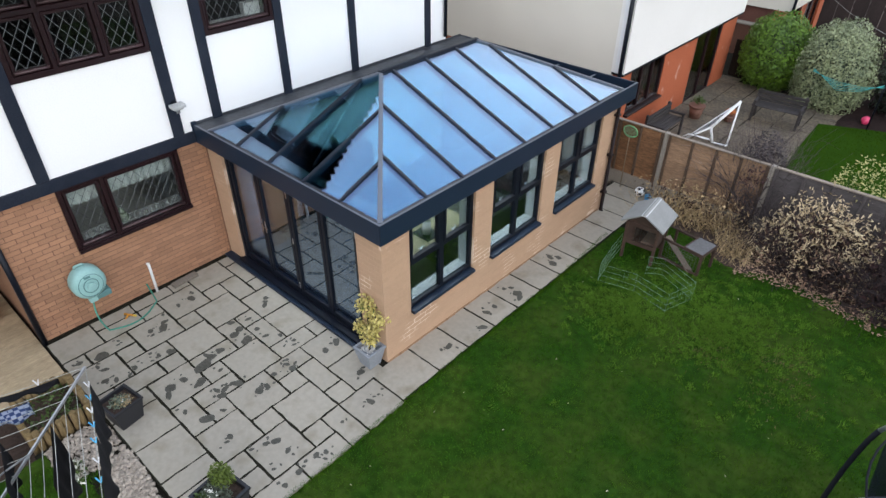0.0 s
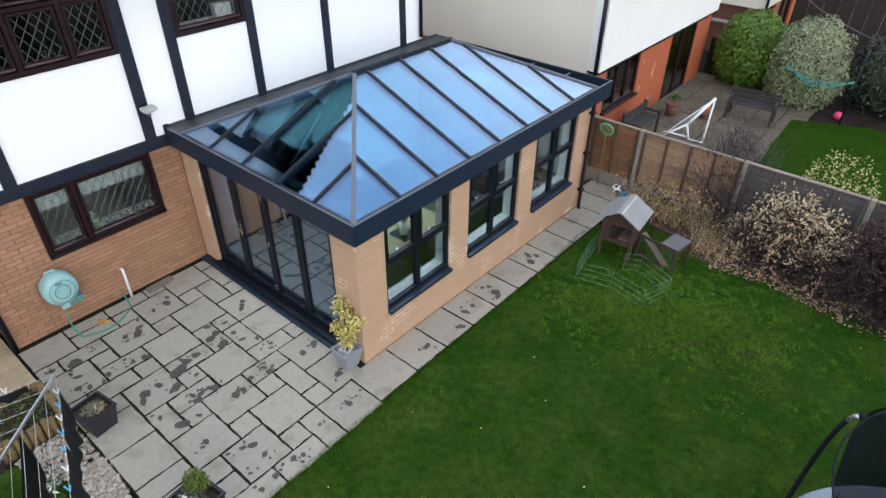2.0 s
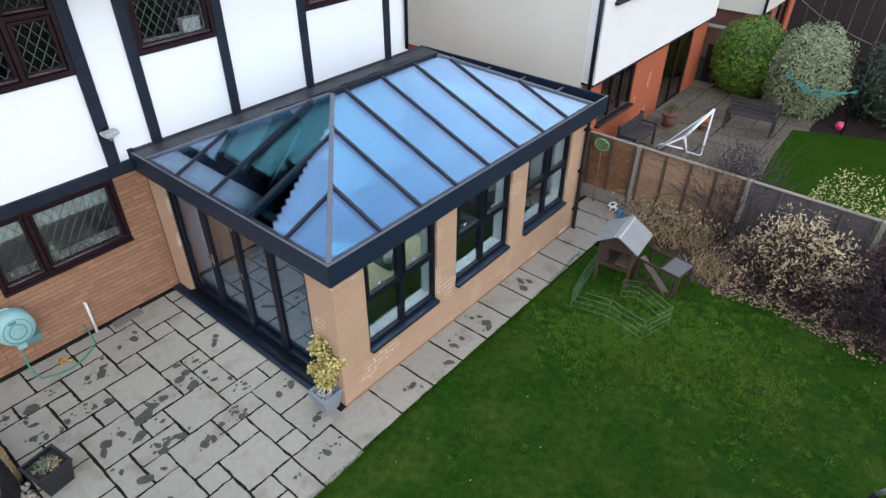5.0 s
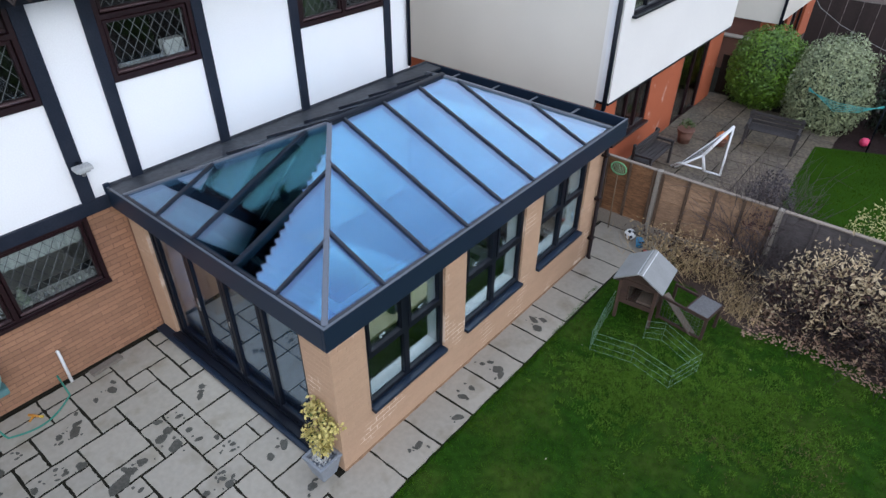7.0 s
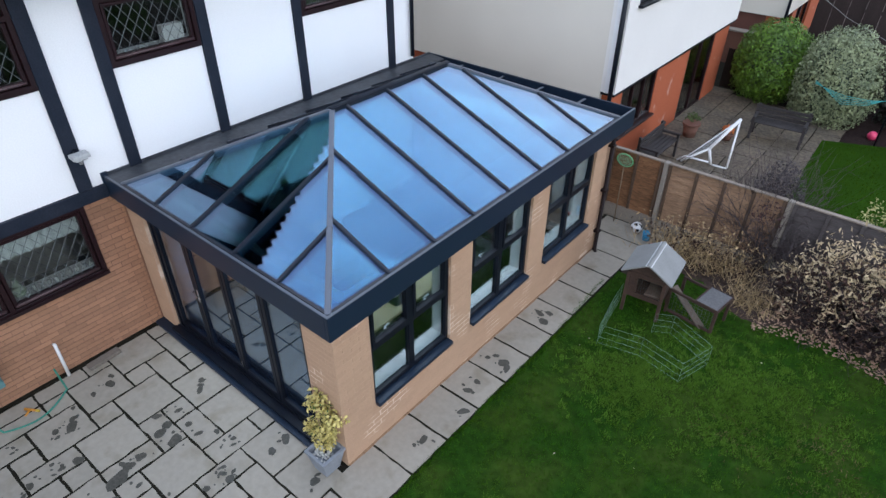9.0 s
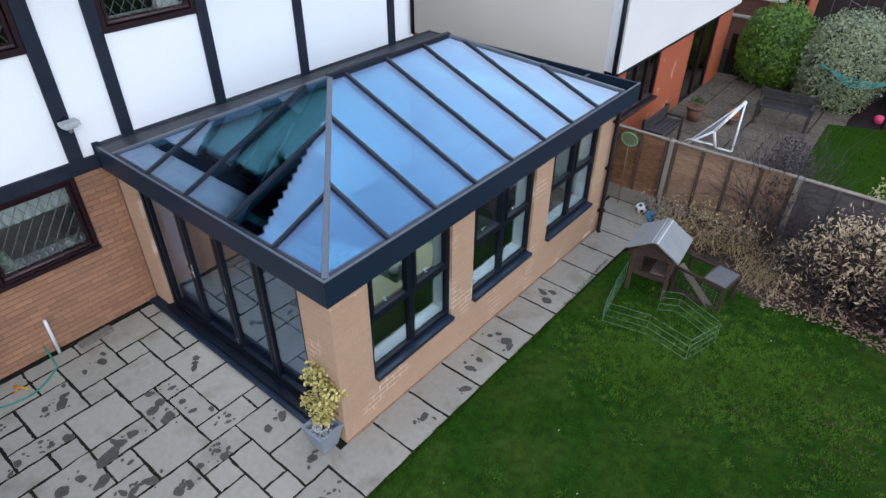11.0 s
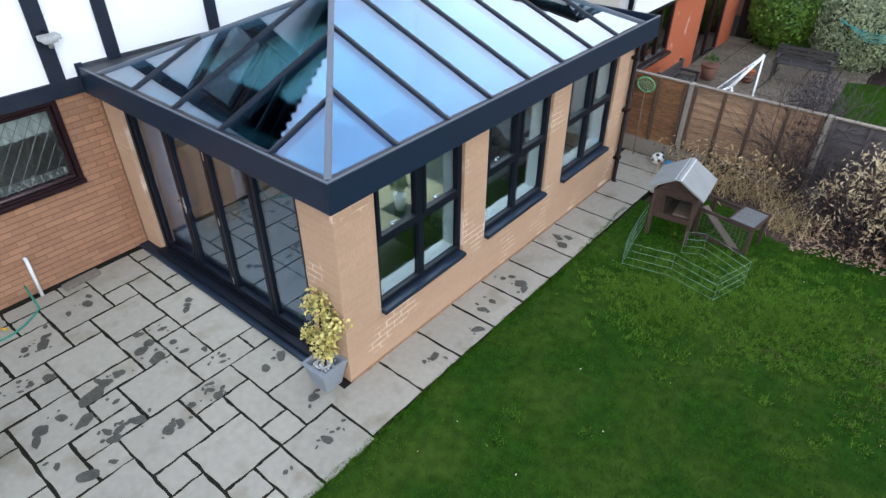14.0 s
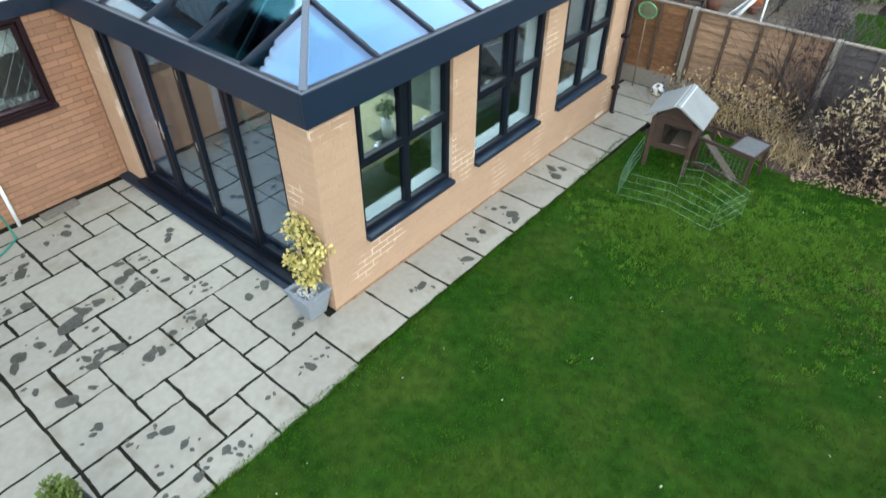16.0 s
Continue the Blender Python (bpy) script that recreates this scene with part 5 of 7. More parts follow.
def twiggy(name, label, centre, radius, height, n, material, parts_name="brushwood", thick=0.006, category="shrub", lean=1.0):
    ob = thing(name, label, category, at=centre)
    bm = bmesh.new()
    for k in range(n):
        a, q = rng.uniform(0, 6.283), rng.uniform(0, 0.35) * radius
        p = Vector((q * math.cos(a), q * math.sin(a), -0.02))
        way = Vector((math.cos(a + rng.normal() * 0.6) * lean, math.sin(a + rng.normal() * 0.6) * lean, rng.uniform(0.5, 1.5))).normalized()
        steps = 4
        size = rng.uniform(0.5, 1.0)
        for s in range(steps):
            e = p + way * (Vector((radius, 0, height)).length * 0.25 * size)
            if e.z < 0.02:
                e.z = 0.02
            rod(bm, p, e, thick * (1 - s / steps * 0.7), thick * (1 - (s + 1) / steps * 0.7), 4)
            if rng.random() < 0.8:
                side = (way + Vector(rng.normal(size=3)) * 0.6).normalized()
                rod(bm, e, e + side * 0.22 * size * height, thick * 0.5, thick * 0.2, 3)
            p = e
            way = (way + Vector(rng.normal(size=3)) * 0.25 + Vector((0, 0, -0.05))).normalized()
    part(parts_name, bm, material, ob)["kind"] = "stuff"
    return ob


def dome_points(n, cx, cy, z, rx, ry, h, fill=0.55):
    out = []
    while len(out) < n:
        u, v = rng.uniform(-1, 1, 2)
        q = u * u + v * v
        if q < 1:
            out.append((u * rx, v * ry, h * math.sqrt(1 - q) * rng.uniform(fill, 1.0)))
    return np.array(out)


def clumps(n, per, rx, ry, h, spread, fill=0.45):
    """Leaf places gathered in sprays over a dome, with gaps between the sprays."""
    heads = dome_points(n, 0, 0, 0, rx, ry, h, fill)
    return np.concatenate([q + rng.normal(size=(per, 3)) * spread * rng.uniform(0.6, 1.3) for q in heads])


fading = twiggy("shrub", "sprawling shrub with dry cream and pink leaves", (3.75, 6.38, -0.05), 0.9, 1.0, 260, TWIG)
sprays = clumps(112, 16, 1.0, 0.6, 1.5, 0.10)
sprays = sprays[sprays[:, 2] > 0.05]
leaves("foliage", sprays, 0.085, PINK_LEAF, fading, slim=0.34)
low_sprays = clumps(52, 13, 1.05, 0.62, 0.6, 0.08) + np.array((0.15, -0.12, 0))
leaves("foliage", low_sprays[low_sprays[:, 2] > 0.03], 0.075, FADED_LEAF, fading, slim=0.42)
# dark brown leaves fill the dome, their colour standing for shade between sprays
leaves("shaded_leaf", dome_points(1900, 0, 0, 0, 1.0, 0.62, 1.25, 0.05), 0.07, surf("brown shade fill leaf", (0.070, 0.034, 0.024), 0.8, vary=0.4, bump=0, per_piece=0.5), fading, slim=0.45)
dark_shrub = twiggy("shrub", "bare dark purple twiggy shrub by the fence", (5.3, 6.3, -0.05), 1.0, 1.25, 700, TWIG, thick=0.008)
leaves("foliage", dome_points(4200, 0, 0, 0, 1.1, 0.85, 1.75, 0.25), 0.07, surf("dark purple leaf", (0.056, 0.019, 0.018), 0.7, vary=0.4, bump=0, per_piece=0.5), dark_shrub, slim=0.5)
leaves("dead_leaf", dome_points(16, 0, 0, 0, 1.2, 0.9, 1.1), 0.08, PINK_LEAF, dark_shrub, slim=0.4)["kind"] = "stuff"
low_green = twiggy("shrub", "small yellow-green shrub at the bed's edge", (4.95, 5.78, -0.03), 0.25, 0.2, 25, TWIG)
leaves("foliage", dome_points(160, 0, 0, 0, 0.28, 0.22, 0.25), 0.06, YELLOW_LEAF, low_green, slim=0.5)
gold = twiggy("shrub", "pale yellow leaved shrub behind the fence", (4.1, 7.55, NZ), 0.5, 1.3, 60, GREY_TWIG, lean=0.5)
leaves("foliage", dome_points(560, 0, 0, 0, 0.6, 0.35, 0.75, 0.0) + np.array((-0.1, -0.1, 1.25)), 0.055, YELLOW_LEAF, gold, slim=0.45)
haze = twiggy("shrub", "bare grey twiggy shrub rising over the fence", (2.22, 7.46, NZ), 0.42, 2.0, 340, GREY_TWIG, thick=0.007, lean=0.4)
leaves("dead_leaf", dome_points(1700, 0, 0, 0, 0.40, 0.3, 0.8, 0.0) + np.array((0.05, -0.05, 1.15)), 0.045, surf("grey brown leaf", (0.085, 0.068, 0.075), 0.8, vary=0.3, bump=0, per_piece=0.4), haze)["kind"] = "stuff"
climber = twiggy("climbing_plant", "bare purple climber trained up the fence", (2.38, 6.98, -0.05), 0.15, 1.15, 70, GREY_TWIG, thick=0.005, category="plant", lean=0.18)
leaves("foliage", dome_points(80, 0, 0, 0, 0.25, 0.10, 0.42, 0.0) + np.array((-0.06, 0.0, 0.92)), 0.06, bpy.data.materials["dark purple leaf"], climber, slim=0.5)["kind"] = "stuff"
straw_clump = thing("ornamental_grass", "dry straw-coloured grass clump along the fence", "grass", at=(1.75, 6.55, -0.05))
pts = [(rng.normal() * 0.45 - 0.1, rng.normal() * 0.2, rng.uniform(-0.02, 0.2)) for k in range(760)]
blades("dry_blades", pts, 0.46, 0.014, STRAW, 1.4, parent=straw_clump)
leaves("seed_heads", np.array([(rng.normal() * 0.5 - 0.2, rng.normal() * 0.2 + 0.05, rng.uniform(0.2, 0.72)) for k in range(520)]), 0.062, STRAW, straw_clump, slim=0.35)
# same dark leaves colour in the shaded gaps among the straw
leaves("shaded_leaf", np.array([(rng.normal() * 0.45 - 0.1, rng.normal() * 0.16 + 0.03, rng.uniform(0.02, 0.45)) for k in range(900)]), 0.06, bpy.data.materials["brown shade fill leaf"], straw_clump, slim=0.45)
twiggy("shrub", "bare grey tangled shrub in front of the dark fence", (3.25, 6.75, -0.05), 0.75, 1.05, 300, GREY_TWIG, thick=0.006, lean=0.8)
straw2 = thing("ornamental_grass", "low tangled straw of dead perennials", "grass", at=(2.6, 6.0, -0.05))
blades("dry_blades", [(rng.normal() * 0.2, rng.normal() * 0.2, rng.uniform(-0.02, 0.15)) for k in range(420)], 0.3, 0.014, STRAW, 1.3, parent=straw2)
# litter on the bed
bed = bmesh.new()
cols = []
for k in range(46):
    x = 1.35 + 0.16 * k
    e = min(bed_edge(x), 6.35 - 0.1 * x) - 0.06
    cols.append([bed.verts.new((x, e + (7.1 - e) * f, 0.005 + 0.05 * math.sin(3 * x + 5 * f) * f - 0.05 * (f == 0))) for f in (0, 0.15, 0.5, 1.0)])
for a, b in zip(cols, cols[1:]):
    for k in range(3):
        bed.faces.new((a[k], b[k], b[k + 1], a[k + 1]))
solid("flower_bed", bed, EARTH, "dark earth bed along the garden fence", "flower bed", "structure")
spots = [(x, bed_edge(x) + abs(rng.normal()) * 0.6 - 0.14, 0.055) for x in np.concatenate([rng.uniform(2.8, 4.9, 800), rng.uniform(4.9, 6.5, 160)])]
leaves("leaf_litter", spots, 0.058, FADED_LEAF, None, "dry fallen leaves littering the bed's edge", "leaves", "stuff", flat=0.92, slim=0.45)

# ---- things by the fence ----
HUTCH_WOOD = surf("hutch wood", (0.060, 0.032, 0.021), 0.8, vary=0.35, big=3, fine=30, stretch=(0.4, 0.4, 2), per_piece=0.2)
FELT = surf("grey roof felt", (0.265, 0.265, 0.255), 0.85, vary=0.15, big=4, fine=90, bump=0.4)
MESH_WIRE = surf("wire", (0.16, 0.19, 0.17), 0.5, 0.5, vary=0.1)


def hutch():
    ob = thing("rabbit_hutch", "brown wooden rabbit hutch with grey felt roof", "hutch", at=(1.36, 4.98, -0.02))
    ob.rotation_euler = (0, 0, radians(6))
    w, d = 0.265, 0.27
    for x in (-w, w):
        for y in (-d, d):
            part("leg", bevelled(boxes((x - 0.025, x + 0.025, y - 0.025, y + 0.025, -0.03, 0.70)), 0.004, 1), HUTCH_WOOD, ob)
    part("floor", boxes((-w, w, -d, d, 0.30, 0.32)), HUTCH_WOOD, ob)
    part("back", boxes((-w + 0.02, w - 0.02, d - 0.01, d + 0.01, 0.02, 0.70)), HUTCH_WOOD, ob)
    part("side", boxes((-w - 0.01, -w + 0.01, -d + 0.026, d - 0.026, 0.30, 0.70)), HUTCH_WOOD, ob)
    part("side", boxes((w - 0.01, w + 0.01, -d + 0.026, d - 0.026, 0.30, 0.70)), HUTCH_WOOD, ob)
    part("front_rail", boxes((-w + 0.026, w - 0.026, -d - 0.012, -d + 0.012, 0.28, 0.36)), HUTCH_WOOD, ob)
    part("front_rail", boxes((-w + 0.026, w - 0.026, -d - 0.012, -d + 0.012, 0.64, 0.72)), HUTCH_WOOD, ob)
    part("partition", boxes((-0.145, -0.125, -d + 0.02, d - 0.02, 0.32, 0.68)), HUTCH_WOOD, ob)
    part("door_panel", boxes((-w + 0.026, -0.145, -d - 0.01, -d + 0.008, 0.36, 0.64)), HUTCH_WOOD, ob)
    for y in (-d, d - 0.02):
        gable = bmesh.new()
        vs = [gable.verts.new(q) for q in ((-w, y, 0.70), (w, y, 0.70), (0, y, 0.92))] + [gable.verts.new(q) for q in ((-w, y + 0.02, 0.70), (w, y + 0.02, 0.70), (0, y + 0.02, 0.92))]
        for f in ((0, 1, 2), (5, 4, 3), (0, 3, 4, 1), (1, 4, 5, 2), (2, 5, 3, 0)):
            gable.faces.new([vs[k] for k in f])
        part("gable", gable, HUTCH_WOOD, ob)
    for s in (-1, 1):
        roof = bmesh.new()
        beam(roof, (s * 0.185, -d - 0.095, 0.842), (s * 0.185, d + 0.095, 0.842), 0.44, 0.025, (s * 0.50, 0, 0.80))
        part("roof_slope", bevelled(roof, 0.004, 1), FELT, ob, "grey felted roof slope")
    part("ridge_strip", bevelled(boxes((-0.045, 0.045, -d - 0.097, d + 0.097, 0.935, 0.952)), 0.006, 1), surf("pale felt", (0.62, 0.62, 0.62), 0.8), ob, "pale ridge strip")
    wire = bmesh.new()
    for k in range(11):
        rod(wire, (-0.12 + k * 0.035, -d, 0.36), (-0.12 + k * 0.035, -d, 0.64), 0.0007, None, 4)
    for k in range(7):
        rod(wire, (-0.125, -d, 0.37 + k * 0.043), (w - 0.03, -d, 0.37 + k * 0.043), 0.0007, None, 4)
    part("wire_front", wire, MESH_WIRE, ob, "fine wire mesh front")
    part("bedding", bevelled(boxes((0.0, 0.22, -0.22, 0.2, 0.322, 0.36)), 0.015), surf("bedding", (0.20, 0.14, 0.10), 0.9, vary=0.3), ob, "brown bedding")


hutch()


def hutch_run():
    ob = thing("hutch_run", "low wooden run with wire sides and hinged lid", "hutch", at=(2.05, 5.2, -0.01))
    ob.rotation_euler = (0, 0, radians(-8))
    for x in (-0.36, 0.36):
        for y in (-0.2, 0.22):
            part("post", boxes((x - 0.02, x + 0.02, y - 0.02, y + 0.02, -0.03, 0.42)), HUTCH_WOOD, ob)
    part("rail", boxes((-0.34, 0.34, -0.215, -0.185, 0.38, 0.42)), HUTCH_WOOD, ob)
    part("rail", boxes((-0.34, 0.34, 0.205, 0.235, 0.38, 0.42)), HUTCH_WOOD, ob)
    part("rail", boxes((-0.34, 0.34, -0.215, -0.185, 0.0, 0.04)), HUTCH_WOOD, ob)
    lid = boxes((0.05, 0.37, -0.22, 0.24, 0.425, 0.445))
    part("lid", bevelled(lid, 0.005, 1), surf("slate felt", (0.135, 0.13, 0.13), 0.8, vary=0.25), ob, "grey felted lid")
    part("lid_frame", boxes((0.04, 0.38, -0.235, -0.222, 0.40, 0.455), (0.04, 0.38, 0.242, 0.255, 0.40, 0.455), (0.372, 0.385, -0.222, 0.242, 0.40, 0.455), (0.035, 0.048, -0.222, 0.242, 0.40, 0.455)), HUTCH_WOOD, ob)
    ramp = bmesh.new()
    beam(ramp, (-0.36, -0.1, 0.40), (0.22, -0.17, 0.0), 0.12, 0.018)
    part("ramp", ramp, surf("worn plank", (0.17, 0.13, 0.10), 0.85), ob, "worn plank ramp")
    wire = bmesh.new()
    for k in range(13):
        rod(wire, (-0.33 + k * 0.055, -0.2, 0.03), (-0.33 + k * 0.055, -0.2, 0.40), 0.0015, None, 4)
    for k in range(7):
        rod(wire, (-0.34, -0.2, 0.06 + k * 0.05), (0.34, -0.2, 0.06 + k * 0.05), 0.0015, None, 4)
    part("wire_side", wire, MESH_WIRE, ob)


hutch_run()


def wire_pen():
    """Folding wire panels stood in a zigzag round a patch of lawn."""
    ob = thing("wire_pen", "folding green wire pet pen standing on the lawn", "pen")
    corners = [(1.05, 4.75), (1.12, 4.22), (1.22, 3.70), (1.80, 3.84), (2.40, 3.72), (2.58, 4.28), (1.95, 4.55), (1.72, 4.42)]
    zs = (0.03, 0.14, 0.25, 0.36)
    for (ax, ay), (bx, by) in zip(corners, corners[1:]):
        bm = bmesh.new()
        for z in zs:
            rod(bm, (ax, ay, z), (bx, by, z), 0.0015, None, 5)
        n = 9
        for k in range(n + 1):
            x, y = ax + (bx - ax) * k / n, ay + (by - ay) * k / n
            rod(bm, (x, y, 0.0), (x, y, 0.37), 0.0013 if k in (0, n) else 0.0003, None, 4)
        part("wire_panel", bm, PEN_WIRE, ob)["kind"] = "stuff"


PEN_WIRE = surf("pale green wire", (0.30, 0.46, 0.35), 0.45, 0.3, vary=0.1)
wire_pen()


def football():
    bm = bmesh.new()
    bmesh.ops.create_icosphere(bm, subdivisions=3, radius=0.105)
    for f in bm.faces:
        f.smooth = True
    ball = thing("football", "white and black football on the path", "ball", at=(0.33, 6.9, 0.105 - 0.115))
    part("cover", bm, WHITE, ball)
    phi = (1 + 5 ** 0.5) / 2
    for v in [(0, s, t * phi) for s in (1, -1) for t in (1, -1)] + [(s, t * phi, 0) for s in (1, -1) for t in (1, -1)] + [(t * phi, 0, s) for s in (1, -1) for t in (1, -1)]:
        d = Vector(v).normalized()
        q = d.to_track_quat("Z", "Y").to_matrix()
        bm = bmesh.new()
        mid = bm.verts.new(d * 0.1075)
        ring = [bm.verts.new((d + q @ Vector((0.36 * math.cos(k * 1.2566), 0.36 * math.sin(k * 1.2566), 0))).normalized() * 0.1062) for k in range(5)]
        for k in range(5):
            bm.faces.new((mid, ring[k], ring[(k + 1) % 5]))
        part("patch", bm, FRAME, ball, "black patch")


football()
bm = bmesh.new()
rod(bm, (0, 0, 0), (0, 0, 0.16), 0.06, 0.075, 16)
cup = solid("bucket", bm, surf("blue plastic", (0.03, 0.28, 0.55), 0.4, vary=0.1), "small blue plastic bucket beside the football", "bucket")
cup.location = (0.58, 6.78, -0.11)
red_lid = solid("toy_disc", rod(bmesh.new(), (0, 0, 0), (0, 0, 0.04), 0.05, 0.045, 14), surf("red plastic", (0.5, 0.04, 0.03), 0.4), "small red plastic disc beside the bucket", "toy")
red_lid.location = (0.74, 6.66, -0.112)
net = thing("fishing_net", "green child's fishing net leaning on the fence", "net", at=(-0.19, 7.06, -0.05))
bm = bmesh.new()
ring = [Vector((0.15 * math.cos(k * math.pi / 10), -0.03 * math.sin(k * math.pi / 10), 1.17 + 0.13 * math.sin(k * math.pi / 10))) for k in range(21)]
tube(bm, ring, 0.013, 6)
part("hoop", bm, surf("bright green plastic", (0.18, 0.50, 0.22), 0.4), net)
part("handle", rod(bmesh.new(), (0.0, 0, 1.04), (0.05, -0.10, -0.05), 0.01, 0.01, 8), surf("bamboo", (0.20, 0.14, 0.08), 0.6), net)
bm = bmesh.new()
for k in range(9):
    a = (k - 4) * 0.033
    h = 0.13 * math.sqrt(max(0, 1 - (a / 0.15) ** 2))
    rod(bm, (a, 0, 1.17 - h), (a, 0, 1.17 + h), 0.003, None, 4)
    rod(bm, (-0.15 * h / 0.13 if h else 0, 0.004, 1.17 + a * 0.87), (0.15 * h / 0.13 if h else 0, 0.004, 1.17 + a * 0.87), 0.003, None, 4)
part("netting", bm, surf("pale green netting", (0.34, 0.58, 0.36), 0.7), net)


# ---- against the house ----
def hose_reel():
    ob = thing("hose_reel", "pale turquoise wall-mounted garden hose reel", "hose reel", at=(HX, -2.27, 0.76))
    shell_mat = surf("turquoise plastic", (0.29, 0.50, 0.48), 0.45, vary=0.1, big=5)
    bm = bmesh.new()
    n = 28
    rings = []
    for x, s in ((0.06, 0.90), (0.10, 1.0), (0.24, 1.0), (0.29, 0.90), (0.31, 0.6)):
        rings.append([bm.verts.new((x, 0.235 * s * math.cos(2 * math.pi * k / n), 0.27 * s * math.sin(2 * math.pi * k / n) * (0.9 if math.sin(2 * math.pi * k / n) < 0 else 1.0) + 0.02)) for k in range(n)])
    for a, b in zip(rings, rings[1:]):
        for k in range(n):
            f = bm.faces.new((a[k], a[(k + 1) % n], b[(k + 1) % n], b[k]))
            f.smooth = True
    bm.faces.new(rings[-1])
    bm.faces.new(rings[0][::-1])
    part("casing", bm, shell_mat, ob)
    part("hub", rod(bmesh.new(), (0.31, 0, 0.02), (0.335, 0, 0.02), 0.06, 0.05, 20), shell_mat, ob, "round turquoise hub")
    groove = surf("dark turquoise groove", (0.10, 0.22, 0.22), 0.6, vary=0.1)
    # raised rings, coloured dark in place of the shade in moulded grooves
    for q in (0.10, 0.165):
        ringp = [(0.312 - 0.08 * (q > 0.15), q * math.cos(k * math.pi / 16), 0.02 + q * 1.12 * math.sin(k * math.pi / 16)) for k in range(33)]
        part("rim", tube(bmesh.new(), [(0.311 if q < 0.15 else 0.3, y, z) for x, y, z in ringp], 0.007, 6), groove, ob, "raised ring coloured dark as a shaded groove")
    part("foot", bevelled(boxes((0.07, 0.25, 0.02, 0.24, -0.30, -0.20)), 0.02), groove, ob, "dark lower housing")
    part("badge", bevelled(boxes((0.302, 0.312, -0.06, 0.03, 0.15, 0.19)), 0.003, 1), groove, ob)
    part("wall_bracket", boxes((0.0, 0.07, -0.06, 0.10, -0.22, 0.2)), FRAME, ob, "dark wall bracket")
    part("carry_handle", tube(bmesh.new(), [(0.12, -0.09, 0.24), (0.13, -0.08, 0.31), (0.14, 0.03, 0.31), (0.15, 0.05, 0.26)], 0.017, 8), shell_mat, ob)
    part("outlet", bevelled(boxes((0.16, 0.26, -0.08, 0.03, -0.30, -0.22)), 0.01), shell_mat, ob)
    hose = thing("garden_hose", "green garden hose looping over the paving", "hose")
    pts = []
    for k in range(41):
        f = k / 40
        if f < 0.3:
            g = f / 0.3
            pts.append((HX + 0.22 + 0.22 * g, -2.30 - 0.05 * math.sin(3 * g), 0.50 - 0.48 * g))
        else:
            g = (f - 0.3) / 0.7
            pts.append((HX + 0.44 + 0.17 * math.sin(math.pi * g) - 0.12 * g, -2.30 + 0.80 * g, 0.014 + 0.0 * g))
    pts.append((HX + 0.12, -1.50, 0.25))
    part("tube", tube(bmesh.new(), pts, 0.012, 8), surf("green hose", (0.05, 0.28, 0.20), 0.4), hose)
    gun = thing("hose_nozzle", "orange and yellow hose nozzle on the slabs", "nozzle", at=(-3.66, -1.96, 0.022))
    orange = surf("orange plastic", (0.65, 0.28, 0.03), 0.4)
    part("barrel", rod(bmesh.new(), (-0.08, -0.03, 0), (0.05, 0.05, 0), 0.018, 0.014, 10), orange, gun)
    part("grip", rod(bmesh.new(), (-0.02, 0.01, 0), (0.04, -0.07, 0), 0.014, 0.012, 8), orange, gun)
    part("connector", rod(bmesh.new(), (0.05, 0.05, 0), (0.09, 0.075, 0), 0.016, 0.016, 10), surf("yellow plastic", (0.7, 0.48, 0.05), 0.4), gun)


hose_reel()
plank = solid("wood_offcut", bevelled(boxes((-0.06, 0.06, -0.22, 0.22, 0, 0.05)), 0.008), surf("grey weathered wood", (0.20, 0.17, 0.14), 0.9, vary=0.3, stretch=(4, 0.5, 1)), "short weathered wood offcut on the patio", "wood")
plank.location, plank.rotation_euler = (-3.83, -0.93, 0.002), (0, 0, 0.06)
lamp = thing("security_light", "small pale security light on a timber post", "lamp", at=(HX + 0.035, -0.31, 2.86))
part("bracket", boxes((0, 0.06, -0.02, 0.02, -0.05, 0.05)), FRAME, lamp)
part("housing", bevelled(boxes((0.05, 0.19, -0.10, 0.10, -0.02, 0.03), (0.07, 0.16, -0.07, 0.07, -0.05, -0.02)), 0.008), surf("pale grey plastic", (0.45, 0.46, 0.46), 0.5), lamp, "pale grey lamp housing")
part("sensor", rod(bmesh.new(), (0.09, 0, -0.05), (0.11, 0, -0.11), 0.03, 0.025, 10), surf("grey sensor", (0.2, 0.2, 0.2), 0.4), lamp)


def square_pot(bm, w0, w1, h, wall=0.025):
    """A tapered square pot with a rim and a hollow top."""
    def loop(w, z):
        return [bm.verts.new((x * w / 2, y * w / 2, z)) for x, y in ((-1, -1), (1, -1), (1, 1), (-1, 1))]
    loops = [loop(w0, 0), loop(w1, h - 0.03), loop(w1 + 0.02, h - 0.03), loop(w1 + 0.02, h), loop(w1 - 2 * wall, h), loop(w1 - 2 * wall - 0.01, h - 0.07)]
    for a, b in zip(loops, loops[1:]):
        for k in range(4):
            bm.faces.new((a[k], a[(k + 1) % 4], b[(k + 1) % 4], b[k]))
    bm.faces.new(loops[0][::-1])
    bm.faces.new(loops[-1])
    return bm


GREY_POT = surf("grey stone pot", (0.26, 0.28, 0.31), 0.7, vary=0.15, big=6, fine=60)
BLACK_POT = surf("black planter", (0.016, 0.017, 0.022), 0.45, vary=0.15)
pot = thing("potted_shrub", "golden leaved shrub in a grey square pot", "plant", at=(-0.20, -0.11, 0.0))
part("pot", square_pot(bmesh.new(), 0.20, 0.31, 0.32), GREY_POT, pot, "grey tapered square pot")
bm = bmesh.new()
